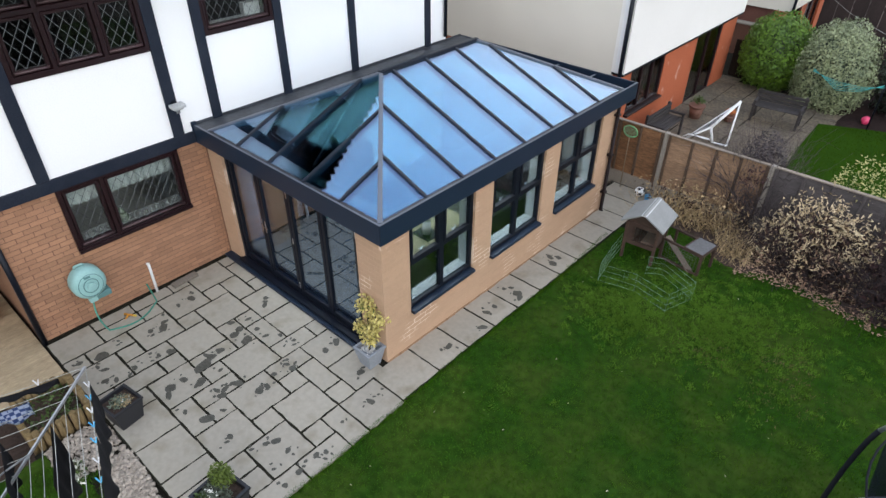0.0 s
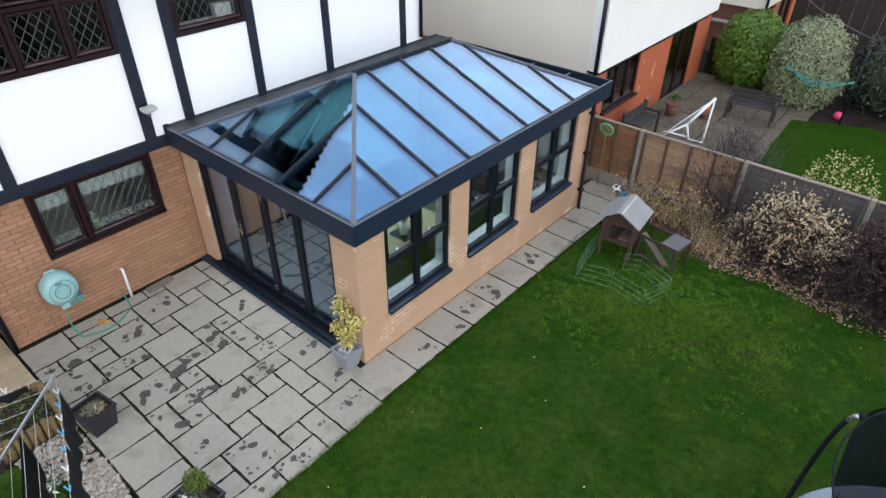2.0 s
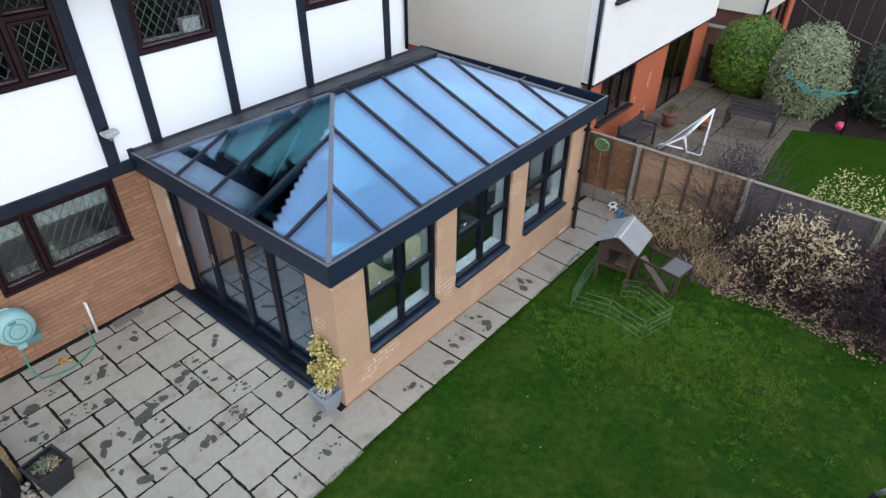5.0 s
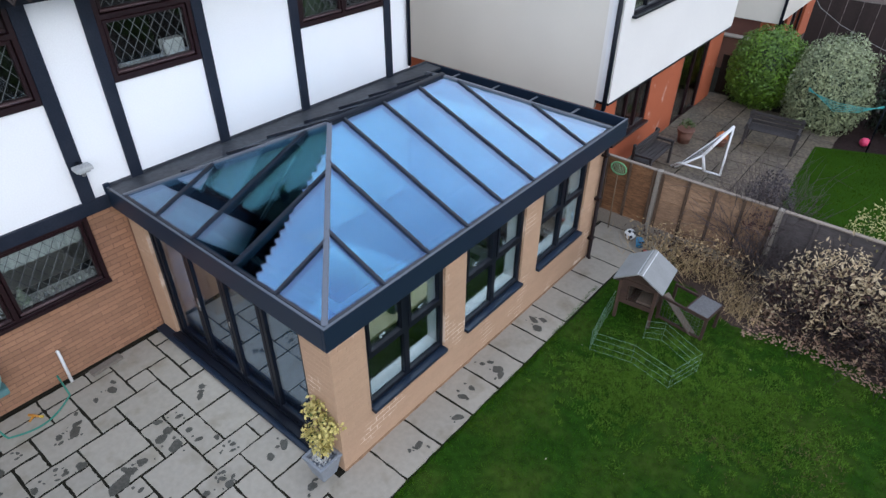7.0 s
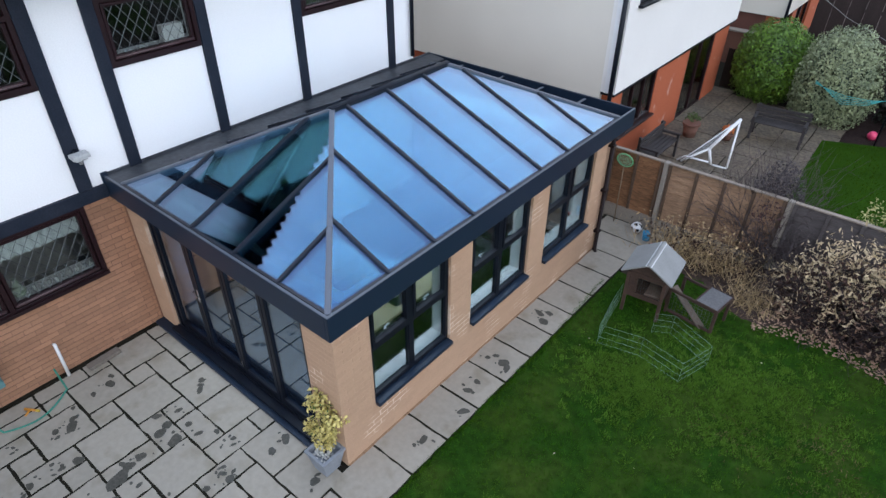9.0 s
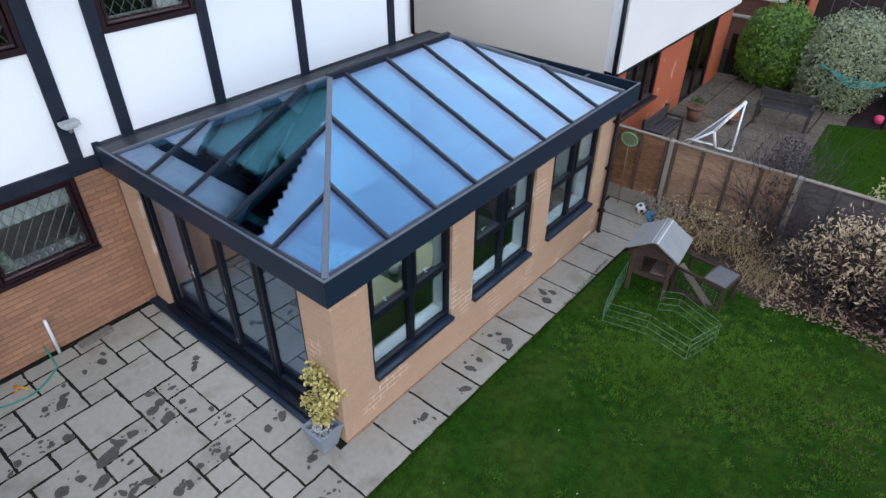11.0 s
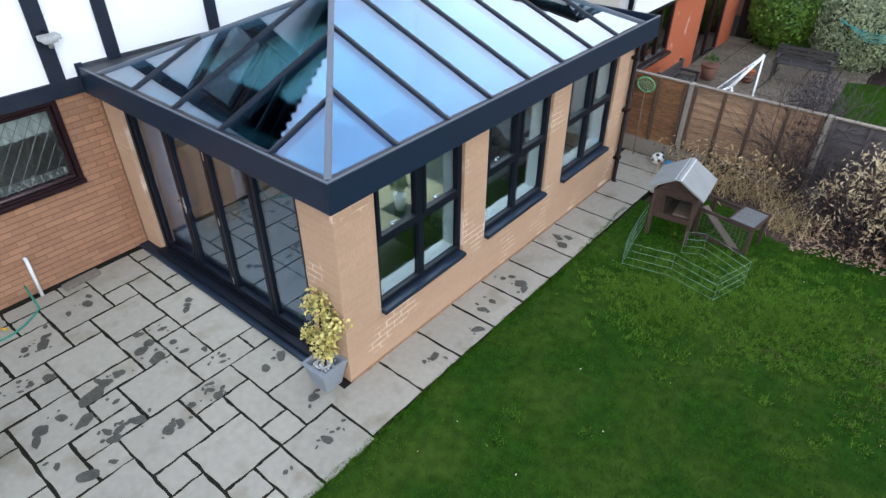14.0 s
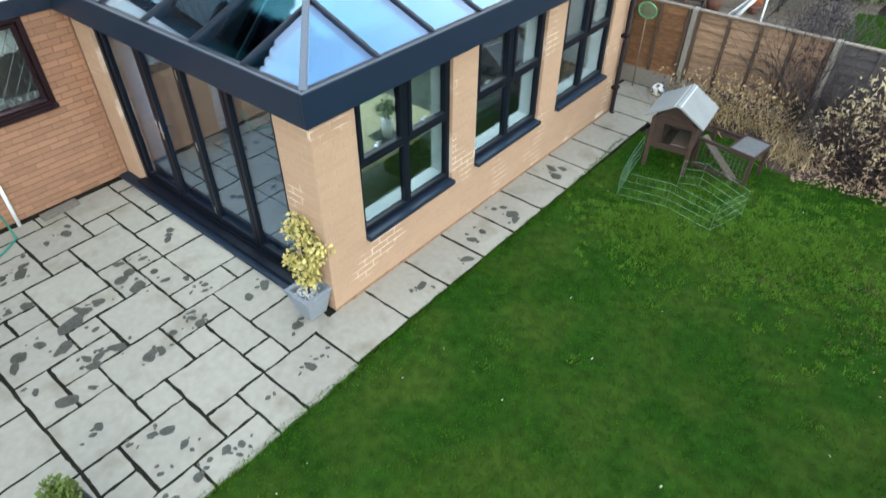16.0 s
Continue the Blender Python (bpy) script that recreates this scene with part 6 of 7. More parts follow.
for k in range(90):
    x, y = rng.uniform(-0.12, 0.12, 2)
    m = Matrix.Translation((x, y, 0.262 + rng.uniform(0, 0.01))) @ Matrix.Scale(rng.uniform(0.6, 1.2), 4)
    bmesh.ops.create_icosphere(bm, subdivisions=1, radius=0.016, matrix=m)
part("pebbles", bm, surf("white pebbles", (0.72, 0.71, 0.68), 0.7, per_piece=0.2), pot, "white pebbles")
bm = bmesh.new()
tube(bm, [(0, 0, 0.24), (-0.02, 0.02, 0.5), (-0.05, 0.05, 0.75), (-0.08, 0.1, 1.0)], 0.012, 6)
tube(bm, [(0, 0, 0.26), (0.03, 0.05, 0.55), (0.06, 0.10, 0.85)], 0.009, 6)
tube(bm, [(-0.02, 0.0, 0.4), (-0.14, 0.0, 0.60)], 0.007, 6)
part("stems", bm, TWIG, pot)
pts = []
for n, c, r in ((330, (-0.09, 0.08, 0.95), (0.17, 0.15, 0.19)), (330, (0.07, 0.12, 0.78), (0.17, 0.15, 0.18)), (120, (-0.15, -0.02, 0.62), (0.11, 0.10, 0.12)), (260, (0.0, 0.02, 0.47), (0.16, 0.14, 0.14)), (150, (0.03, 0.04, 0.62), (0.13, 0.11, 0.12))):
    p, w = shell(n, c, r, 0.25)
    pts.append(p)
leaves("foliage", np.concatenate(pts), 0.048, GOLD_LEAF, pot, slim=0.6)
inner = np.concatenate(pts)[::9] * np.array((0.85, 0.85, 1.0))
leaves("inner_foliage", inner, 0.045, GREEN_LEAF, pot, slim=0.5)


def planter(at, turn, label, plants, size_=1.0):
    ob = thing("planter", label, "planter", "black planters on the patio", at=at)
    ob.rotation_euler = (0, 0, turn)
    part("pot", square_pot(bmesh.new(), 0.33, 0.44, 0.40), BLACK_POT, ob, "black tapered square planter")
    part("soil", boxes((-0.19, 0.19, -0.19, 0.19, 0.30, 0.335)), EARTH, ob)
    ob.scale = (size_, size_, size_)
    for name, n, c, r, size, mt in plants:
        p, w = shell(n, c, r, 0.3, -0.4)
        leaves(name, p, size, mt, ob, slim=0.5)["kind"] = "stuff"


WHITE_FLOWER = surf("white petal", (0.75, 0.75, 0.70), 0.6, bump=0)
GREY_LEAF = surf("grey green leaf", (0.14, 0.17, 0.12), 0.6, vary=0.3, bump=0, per_piece=0.4)
planter((0.30, -2.74, 0.0), 0.12, "black square planter full of mixed green shrubs", [("conifer", 900, (-0.06, 0.10, 0.50), (0.17, 0.13, 0.16), 0.035, surf("lime conifer", (0.11, 0.155, 0.02), 0.6, vary=0.3, bump=0, per_piece=0.4)), ("heather", 900, (0.02, -0.06, 0.40), (0.20, 0.16, 0.13), 0.035, GREY_LEAF), ("trailing_leaves", 250, (-0.05, -0.16, 0.40), (0.12, 0.08, 0.08), 0.05, GREEN_LEAF), ("flower", 14, (0.0, -0.10, 0.50), (0.10, 0.08, 0.04), 0.04, WHITE_FLOWER)])
planter((-1.79, -2.88, 0.0), 0.15, "black square planter with sparse winter plants", [("winter_plants", 320, (0.0, 0.0, 0.36), (0.17, 0.17, 0.07), 0.04, GREY_LEAF), ("dead_stems", 120, (0.03, 0.03, 0.36), (0.15, 0.15, 0.06), 0.05, STRAW), ("flower", 8, (0.05, 0.05, 0.40), (0.1, 0.1, 0.04), 0.03, WHITE_FLOWER)], 0.87)

# ---- left of the patio: deck, gravel, airer ----
deck = thing("deck", "pale worn timber deck beside the house", "deck")
DECK = surf("deck wood", (0.52, 0.40, 0.25), 0.75, vary=0.28, big=1.2, fine=14, stretch=(6, 0.7, 1), bump=0.3, per_piece=0.06)
for k in range(26):
    x = -6.98 + k * 0.148
    part("board", bevelled(boxes((x, x + 0.1445, -5.4, -3.10, -0.03, 0.0)), 0.003, 1), DECK, deck)
part("joist", boxes((-6.9, -3.2, -5.3, -5.2, -0.18, -0.031), (-6.9, -3.2, -3.3, -3.2, -0.18, -0.031)), HUTCH_WOOD, deck)
steps_box = thing("planter_box", "rough yellowish log-edged raised bed", "planter")
LOG = surf("yellow log", (0.20, 0.135, 0.055), 0.8, vary=0.35, big=5, fine=30, stretch=(2, 2, 0.5), per_piece=0.2)
def log(x, y, top):
    part("log", rod(bmesh.new(), (x, y, -0.15), (x + rng.normal() * 0.008, y + rng.normal() * 0.006, top), 0.043, 0.039, 10), LOG, steps_box)


for k in range(9):
    log(-2.86 + 0.083 * k, -3.14, 0.26 + rng.uniform(-0.04, 0.04))
for k in range(8):
    log(-2.14, -3.19 - 0.083 * k, 0.24 + rng.uniform(-0.05, 0.04))
for k in range(9):
    log(-2.20 - 0.083 * k, -3.84, 0.2 + rng.uniform(-0.04, 0.04))
for k in range(8):
    log(-2.90, -3.2 - 0.083 * k, 0.24 + rng.uniform(-0.04, 0.04))
part("soil", boxes((-2.86, -2.18, -3.80, -3.18, -0.15, 0.10)), EARTH, steps_box)
leaves("ivy", [(rng.uniform(-2.84, -2.2), rng.uniform(-3.78, -3.2), 0.11 + rng.uniform(0, 0.1)) for k in range(320)], 0.06, GREEN_LEAF, steps_box)
low_plant = thing("plant", "low plant with white-edged leaves among pebbles", "plant", at=(-1.46, -3.66, -0.03))
tuft = dome_points(170, 0, 0, 0, 0.22, 0.12, 0.17, 0.1)
part("stems", rod(bmesh.new(), (0, 0, -0.03), (0.02, 0.0, 0.10), 0.012, 0.006, 6), TWIG, low_plant)
leaves("white_leaves", tuft[:80], 0.075, surf("white edged leaf", (0.62, 0.62, 0.54), 0.6, vary=0.2, bump=0, per_piece=0.3), low_plant, slim=0.3)
leaves("green_leaves", tuft[80:], 0.08, GREEN_LEAF, low_plant, slim=0.35)
PEBBLE = surf("garden pebble", (0.33, 0.285, 0.235), 0.7, vary=0.25, big=5, fine=50, per_piece=0.75, other=(0.20, 0.155, 0.125))


def pebble_bed():
    tmpl = bmesh.new()
    bmesh.ops.create_icosphere(tmpl, subdivisions=1, radius=1)
    tv = np.array([v.co for v in tmpl.verts])
    tf = np.array([[v.index for v in f.verts] for f in tmpl.faces], np.int32)
    tmpl.free()
    vs, fs = [], []
    n = 0
    for k in range(2700):
        x = rng.uniform(-2.06, 0.56)
        y = rng.uniform(-3.47, -3.10) + 0.04 * math.sin(4 * x)
        if x < -1.35:
            y = rng.uniform(-3.80, -3.10)
        s = np.array((rng.uniform(0.7, 1.35), rng.uniform(0.6, 1.0), rng.uniform(0.4, 0.7))) * rng.uniform(0.016, 0.040)
        a = rng.uniform(0, 6.283)
        r = np.array(((math.cos(a), -math.sin(a), 0), (math.sin(a), math.cos(a), 0), (0, 0, 1)))
        p = (tv * s * (1 + 0.12 * rng.normal(size=(len(tv), 1)) * 0.4)) @ r.T + (x, y, -0.035 + rng.uniform(0, 0.02))
        vs.append(p)
        fs.append(tf + n)
        n += len(tv)
    me = bpy.data.meshes.new("pebbles")
    me.from_pydata(np.concatenate(vs).tolist(), [], np.concatenate(fs).tolist())
    me.polygons.foreach_set("use_smooth", [True] * len(me.polygons))
    me.materials.append(PEBBLE)
    tagged(new("pebbles", me), "rounded pale garden pebbles beside the patio", "pebbles", "", "stuff")


pebble_bed()
solid("gravel_bed", boxes((-2.1, 0.60, -3.9, -3.085, -0.19, -0.045)), JOINT, "dark ground under the garden pebbles", "ground", "structure")


def airer():
    """A rotary clothes airer with dark washing pegged along its lines."""
    ob = thing("rotary_airer", "grey rotary clothes airer with dark washing", "clothes airer", at=(-0.55, -4.55, -0.05))
    alu = surf("grey aluminium", (0.42, 0.43, 0.44), 0.4, 0.6, vary=0.1)
    cord = surf("pale cord", (0.50, 0.50, 0.46), 0.7)
    part("pole", rod(bmesh.new(), (0, 0, -0.1), (0, 0, 1.75), 0.022, 0.022, 12), alu, ob)
    part("hub", rod(bmesh.new(), (0, 0, 0.92), (0, 0, 1.06), 0.045, 0.045, 12), alu, ob)
    dirs = [Vector((math.cos(radians(a)), math.sin(radians(a)), 0)) for a in (116.5, 206.5, 296.5, 26.5)]
    R0 = 1.58
    for d in dirs:
        bm = bmesh.new()
        beam(bm, (0, 0, 1.02), tuple(d * R0 + Vector((0, 0, 1.57))), 0.02, 0.028)
        beam(bm, (0, 0, 1.45), tuple(d * R0 * 0.45 + Vector((0, 0, 1.25))), 0.012, 0.016)
        part("arm", bm, alu, ob)
    for s in range(4):
        for k in range(7):
            bm = bmesh.new()
            r = R0 * (1 - 0.115 * k)
            z = 1.02 + 0.55 * r / R0
            a, b = dirs[s] * r, dirs[(s + 1) % 4] * r
            pts = [(a.x + (b.x - a.x) * f, a.y + (b.y - a.y) * f, z - 0.03 * 4 * f * (1 - f)) for f in (0, 0.25, 0.5, 0.75, 1)]
            tube(bm, pts, 0.003, 4)
            part("line", bm, cord, ob, "pale washing line")

    def garment(name, label, a, b, z, drop, material):
        """A limp cloth hung over a line from a to b."""
        ga = thing(name, label, "laundry", "washing on the airer")
        bm = bmesh.new()
        nx, nz = 12, 8
        side = Vector((-(b[1] - a[1]), b[0] - a[0], 0)).normalized()
        rows = []
        for j in range(nz + 1):
            row = []
            for i in range(nx + 1):
                f = i / nx
                p = Vector((a[0] + (b[0] - a[0]) * f, a[1] + (b[1] - a[1]) * f, z - drop * (j / nz) * (0.9 + 0.1 * math.sin(7 * f)) - 0.02 * math.sin(math.pi * f)))
                p += side * (0.03 * math.sin(5 * f * math.pi + j * 0.4) * (j / nz) + 0.012)
                row.append(bm.verts.new(p))
            rows.append(row)
        for j in range(nz):
            for i in range(nx):
                q = bm.faces.new((rows[j][i], rows[j][i + 1], rows[j + 1][i + 1], rows[j + 1][i]))
                q.smooth = True
        bmesh.ops.solidify(bm, geom=list(bm.faces), thickness=0.006)
        part("cloth", bm, material, ga)
        return ga, side

    def peg(ga, p, material):
        bm = bmesh.new()
        for s in (-1, 1):
            beam(bm, (p[0] + s * 0.006, p[1], p[2] - 0.035), (p[0] + s * 0.016, p[1] + 0.02 * s, p[2] + 0.04), 0.009, 0.011)
        part("peg", bm, material, ga)

    black = surf("black cloth", (0.014, 0.015, 0.022), 0.85, vary=0.25, big=6, fine=120)
    blue_peg, white_peg = surf("blue peg", (0.10, 0.45, 0.75), 0.4), surf("white peg", (0.8, 0.8, 0.82), 0.4)
    base = Vector((-0.55, -4.55, -0.05))
    a, d = base + dirs[0] * R0, base + dirs[3] * R0
    c = base + dirs[1] * R0
    z = 1.52

    def along(p, q, f, g):
        return tuple(p + (q - p) * f), tuple(p + (q - p) * g)
    spans = [("trousers", "black trousers pegged on the airer", a, d, 0.10, 0.42, 0.62), ("shirt", "black shirt pegged on the airer", a, d, 0.45, 0.85, 0.55)]
    for name, label, p, q, f, g, drop in spans:
        s, e = along(p, q, f, g)
        ga, side = garment(name, label, s[:2], e[:2], z - 0.02, drop, black)
        for k, f2 in enumerate((0.08, 0.36, 0.62, 0.9)):
            peg(ga, (s[0] + (e[0] - s[0]) * f2, s[1] + (e[1] - s[1]) * f2, z + 0.0), (white_peg, blue_peg)[(k + len(name)) % 2])
    s, e = along(a, c, 0.12, 0.40)
    ga, side = garment("trousers", "black trousers pegged on the airer", s[:2], e[:2], z - 0.02, 0.10, black)
    peg(ga, (s[0] + (e[0] - s[0]) * 0.3, s[1] + (e[1] - s[1]) * 0.3, z), white_peg)
    s, e = along(base + dirs[0] * R0 * 0.885, base + dirs[1] * R0 * 0.885, 0.22, 0.50)
    check = bpy.data.materials.new("blue check cloth")
    check.use_nodes = True
    n, l = check.node_tree.nodes, check.node_tree.links
    ch = n.new("ShaderNodeTexChecker")
    ch.inputs["Scale"].default_value = 22
    ch.inputs["Color1"].default_value, ch.inputs["Color2"].default_value = (0.05, 0.09, 0.25, 1), (0.45, 0.52, 0.68, 1)
    gp = n.new("ShaderNodeNewGeometry")
    l.new(gp.outputs["Position"], ch.inputs["Vector"])
    l.new(ch.outputs["Color"], n["Principled BSDF"].inputs["Base Color"])
    n["Principled BSDF"].inputs["Roughness"].default_value = 0.9
    ga, side = garment("shirt", "blue and white checked shirt on the airer", s[:2], e[:2], z - 0.09, 0.22, check)
    peg(ga, (s[0] + (e[0] - s[0]) * 0.5, s[1] + (e[1] - s[1]) * 0.5, z), white_peg)
    inner0, inner1 = base + dirs[0] * R0 * 0.62, base + dirs[3] * R0 * 0.62
    s, e = along(inner0, inner1, 0.02, 0.6)
    garment("trousers", "long black trousers on an inner line", s[:2], e[:2], 1.33, 0.85, black)
    s, e = (-1.10, -4.10), (-0.45, -4.24)
    garment("jumper", "black jumper spread over the inner lines", s, e, 1.34, 0.45, black)
    inner0, inner1 = base + dirs[0] * R0 * 0.70, base + dirs[1] * R0 * 0.70
    s, e = along(inner0, inner1, 0.45, 0.8)
    garment("jumper", "black jumper on an inner line", s[:2], e[:2], 1.36, 0.3, black)


airer()
pot2 = thing("flower_pot", "terracotta pot with small plants on the deck", "pot", at=(-5.05, -3.45, 0.0))
TERRA = surf("terracotta", (0.17, 0.08, 0.055), 0.8, vary=0.2)
part("pot", rod(bmesh.new(), (0, 0, 0), (0, 0, 0.24), 0.12, 0.17, 18), TERRA, pot2)
part("rim", rod(bmesh.new(), (0, 0, 0.22), (0, 0, 0.27), 0.185, 0.185, 18), TERRA, pot2)
p, w = shell(220, (0, 0, 0.33), (0.16, 0.16, 0.13), 0.3, -0.2)
leaves("plant", p, 0.06, GREEN_LEAF, pot2)


# ---- trampoline ----
def trampoline():
    ob = thing("trampoline", "round trampoline with black safety net", "trampoline", at=(6.55, 0.46, -0.02))
    steel = surf("galvanised steel", (0.45, 0.47, 0.48), 0.35, 0.8, vary=0.1)
    foam = surf("black foam", (0.010, 0.011, 0.016), 0.8, spec=0.15)
    pad = surf("blue grey pad", (0.25, 0.29, 0.36), 0.5, vary=0.1)
    r, z = 1.5, 0.82
    ringp = [(r * math.cos(2 * math.pi * k / 48), r * math.sin(2 * math.pi * k / 48), z) for k in range(49)]
    part("frame", tube(bmesh.new(), ringp, 0.022, 8), steel, ob)
    bm = bmesh.new()
    a = [[bm.verts.new((q * math.cos(2 * math.pi * k / 48), q * math.sin(2 * math.pi * k / 48), z + h)) for k in range(48)] for q, h in ((r + 0.02, 0.0), (r, 0.04), (r - 0.24, 0.035), (r - 0.25, 0.0))]
    for u, v in zip(a, a[1:]):
        for k in range(48):
            bm.faces.new((u[k], u[(k + 1) % 48], v[(k + 1) % 48], v[k]))
    part("pad", bm, pad, ob, "blue-grey edge pad")
    part("mat", rod(bmesh.new(), (0, 0, z - 0.015), (0, 0, z), r - 0.23, r - 0.23, 48), foam, ob, "black jumping mat")
    for k in range(6):
        t = radians(160.5 + 60 * k)
        d = Vector((math.cos(t), math.sin(t), 0))
        pts = []
        for q in range(9):
            f = q / 8
            pts.append(d * (r + 0.04 - 0.16 * f ** 2.2) + Vector((0, 0, 0.5 + 1.79 * math.sin(f * math.pi / 2) ** 0.9)))
        part("pole_sleeve", tube(bmesh.new(), pts[:7], 0.023, 10), foam, ob, "black foam pole sleeve")
        part("pole_tip", tube(bmesh.new(), pts[6:], 0.019, 10), steel, ob, "bare steel pole tip")
        part("leg", rod(bmesh.new(), d * (r - 0.02) + Vector((0, 0, z)), d * (r - 0.02) + Vector((0, 0, -0.03)), 0.02, 0.02, 8), steel, ob)
        part("knob", rod(bmesh.new(), pts[-1] - d * 0.02, pts[-1] + d * 0.01 + Vector((0, 0, 0.05)), 0.03, 0.025, 8), foam, ob)
    top_r = 1.36
    part("top_ring", tube(bmesh.new(), [(top_r * math.cos(2 * math.pi * k / 48), top_r * math.sin(2 * math.pi * k / 48), 2.24) for k in range(49)], 0.009, 6), foam, ob)
    gauze = bpy.data.materials.new("black net")
    gauze.use_nodes = True
    n, l = gauze.node_tree.nodes, gauze.node_tree.links
    p = n["Principled BSDF"]
    p.inputs["Base Color"].default_value, p.inputs["Roughness"].default_value = (0.005, 0.005, 0.011, 1), 1.0
    p.inputs["Specular IOR Level"].default_value = 0.0
    p.inputs["Alpha"].default_value = 0.86
    bm = bmesh.new()
    rows = []
    for j in range(9):
        f = j / 8
        q = 1.27 + (top_r - 1.27) * f - 0.22 * math.sin(math.pi * f) * 0.5
        rows.append([bm.verts.new((q * math.cos(2 * math.pi * k / 48) * (1 - 0.03 * math.cos(math.pi * k / 4)), q * math.sin(2 * math.pi * k / 48) * (1 - 0.03 * math.cos(math.pi * k / 4)), z + 0.04 + (2.22 - z) * f - 0.02)) for k in range(48)])
    for u, v in zip(rows, rows[1:]):
        for k in range(48):
            bm.faces.new((u[k], u[(k + 1) % 48], v[(k + 1) % 48], v[k])).smooth = True
    part("safety_net", bm, gauze, ob, "black safety netting")


trampoline()


# ---- things next door ----
def goal():
    ob = thing("football_goal", "small white tube goal leaning over with netting", "goal")
    a, b, c, f, h, d = (0.60, 11.17, 0.75), (0.76, 10.48, NZ), (0.42, 10.45, NZ), (0.31, 10.45, 0.23), (-0.155, 10.2, NZ), (1.05, 11.3, NZ)
    part("crossbar", tube(bmesh.new(), [a, f], 0.035, 10), WHITE, ob)
    part("post", tube(bmesh.new(), [f, c], 0.033, 10), WHITE, ob)
    part("post", tube(bmesh.new(), [a, b], 0.022, 8), WHITE, ob)
    part("base_bar", tube(bmesh.new(), [c, b], 0.026, 8), WHITE, ob)
    part("stay", tube(bmesh.new(), [f, h], 0.026, 8), WHITE, ob)
    part("stay", tube(bmesh.new(), [a, h], 0.015, 8), WHITE, ob)
    part("end_tube", tube(bmesh.new(), [(-0.24, 10.2, NZ), (-0.09, 10.2, 0.02), (0.42, 10.22, 0.03)], 0.022, 8), WHITE, ob)
    bm = bmesh.new()
    va, vf, vh = Vector(a), Vector(f), Vector(h)
    for k in range(1, 9):
        t = k / 9
        rod(bm, va.lerp(vh, t), vf.lerp(vh, t), 0.004, None, 4)
        rod(bm, va.lerp(vf, t), vh.lerp(vf, t), 0.004, None, 4)
    part("netting", bm, surf("grey netting", (0.4, 0.42, 0.44), 0.8), ob, "grey goal netting")


goal()
BENCH = surf("bench wood", (0.040, 0.034, 0.034), 0.8, vary=0.3, stretch=(1, 1, 1), per_piece=0.15)


def bench(at, turn, length, label):
    ob = thing("bench", label, "bench", "benches on the neighbouring patio", at=at)
    ob.rotation_euler = (0, 0, turn)
    for s in (-1, 1):
        x = s * (length / 2 - 0.06)
        part("end_frame", bevelled(boxes((x - 0.03, x + 0.03, -0.24, -0.19, 0, 0.54), (x - 0.03, x + 0.03, 0.17, 0.22, 0, 0.74), (x - 0.03, x + 0.03, -0.25, 0.22, 0.50, 0.55), (x - 0.03, x + 0.03, -0.19, 0.17, 0.36, 0.40)), 0.006, 1), BENCH, ob)
    for k in range(5):
        y = -0.22 + k * 0.09
        part("seat_slat", boxes((-length / 2, length / 2, y, y + 0.075, 0.402, 0.424)), BENCH, ob)
    for k in range(3):
        part("back_slat", boxes((-length / 2, length / 2, 0.145, 0.168, 0.46 + k * 0.095, 0.53 + k * 0.095)), BENCH, ob)


bench((1.13, 12.64, NZ), radians(5), 1.2, "dark weathered wooden garden bench by bushes")
bench((-0.58, 9.75, NZ), radians(90), 1.25, "small dark slatted bench against red brick")


def pot_at(x, y, r, h, plant, label, material=TERRA):
    ob = thing("flower_pot", label, "pot", "pots on the neighbouring patio", at=(x, y, NZ - 0.01))
    part("pot", rod(bmesh.new(), (0, 0, 0), (0, 0, h), r * 0.7, r, 16), material, ob)
    part("rim", rod(bmesh.new(), (0, 0, h - 0.04), (0, 0, h + 0.01), r * 1.08, r * 1.08, 16), material, ob)
    p, w = shell(140, (0, 0, h + r * 0.6), (r, r, r * 0.7), 0.3, -0.3)
    leaves("plant", p, 0.06, plant, ob)


pot_at(-0.52, 11.6, 0.19, 0.34, GREEN_LEAF, "terracotta pot with a small green plant")
pot_at(0.22, 11.98, 0.15, 0.16, surf("orange flower", (0.6, 0.18, 0.04), 0.6, bump=0), "low pot of orange winter flowers")
bm = bmesh.new()
bmesh.ops.create_icosphere(bm, subdivisions=3, radius=0.11)
for q in bm.faces:
    q.smooth = True
pink = solid("play_ball", bm, surf("pink rubber", (0.75, 0.06, 0.16), 0.4), "bright pink play ball on the grass", "ball")
pink.location = (2.88, 14.2, NZ + 0.09)
line = thing("washing_line", "turquoise cords of a folded rotary airer", "clothes airer", at=(2.65, 13.8, NZ))
TEAL = surf("teal cord", (0.06, 0.38, 0.36), 0.5)
part("pole", rod(bmesh.new(), (0.35, 0.1, -0.05), (0.35, 0.1, 1.75), 0.02, 0.02, 8), FRAME, line)
for k in range(5):
    part("cord", tube(bmesh.new(), [(-1.25, -0.1, 1.15 + 0.02 * k), (-0.6, -0.1, 1.02 - 0.05 * k), (-0.1, 0.0, 1.0 - 0.03 * k), (0.35, 0.1, 1.06 + 0.02 * k)], 0.0065, 5), TEAL, line)

# ---- inside the orangery ----
table = thing("dining_table", "pale oak table inside the window", "table", at=(-1.38, 1.95, 0.02))
part("top", bevelled(boxes((-0.52, 0.60, -0.85, 0.85, 0.70, 0.74)), 0.006), surf("pale oak", (0.40, 0.335, 0.19), 0.5, vary=0.15, stretch=(1, 6, 1)), table, "pale oak table top")
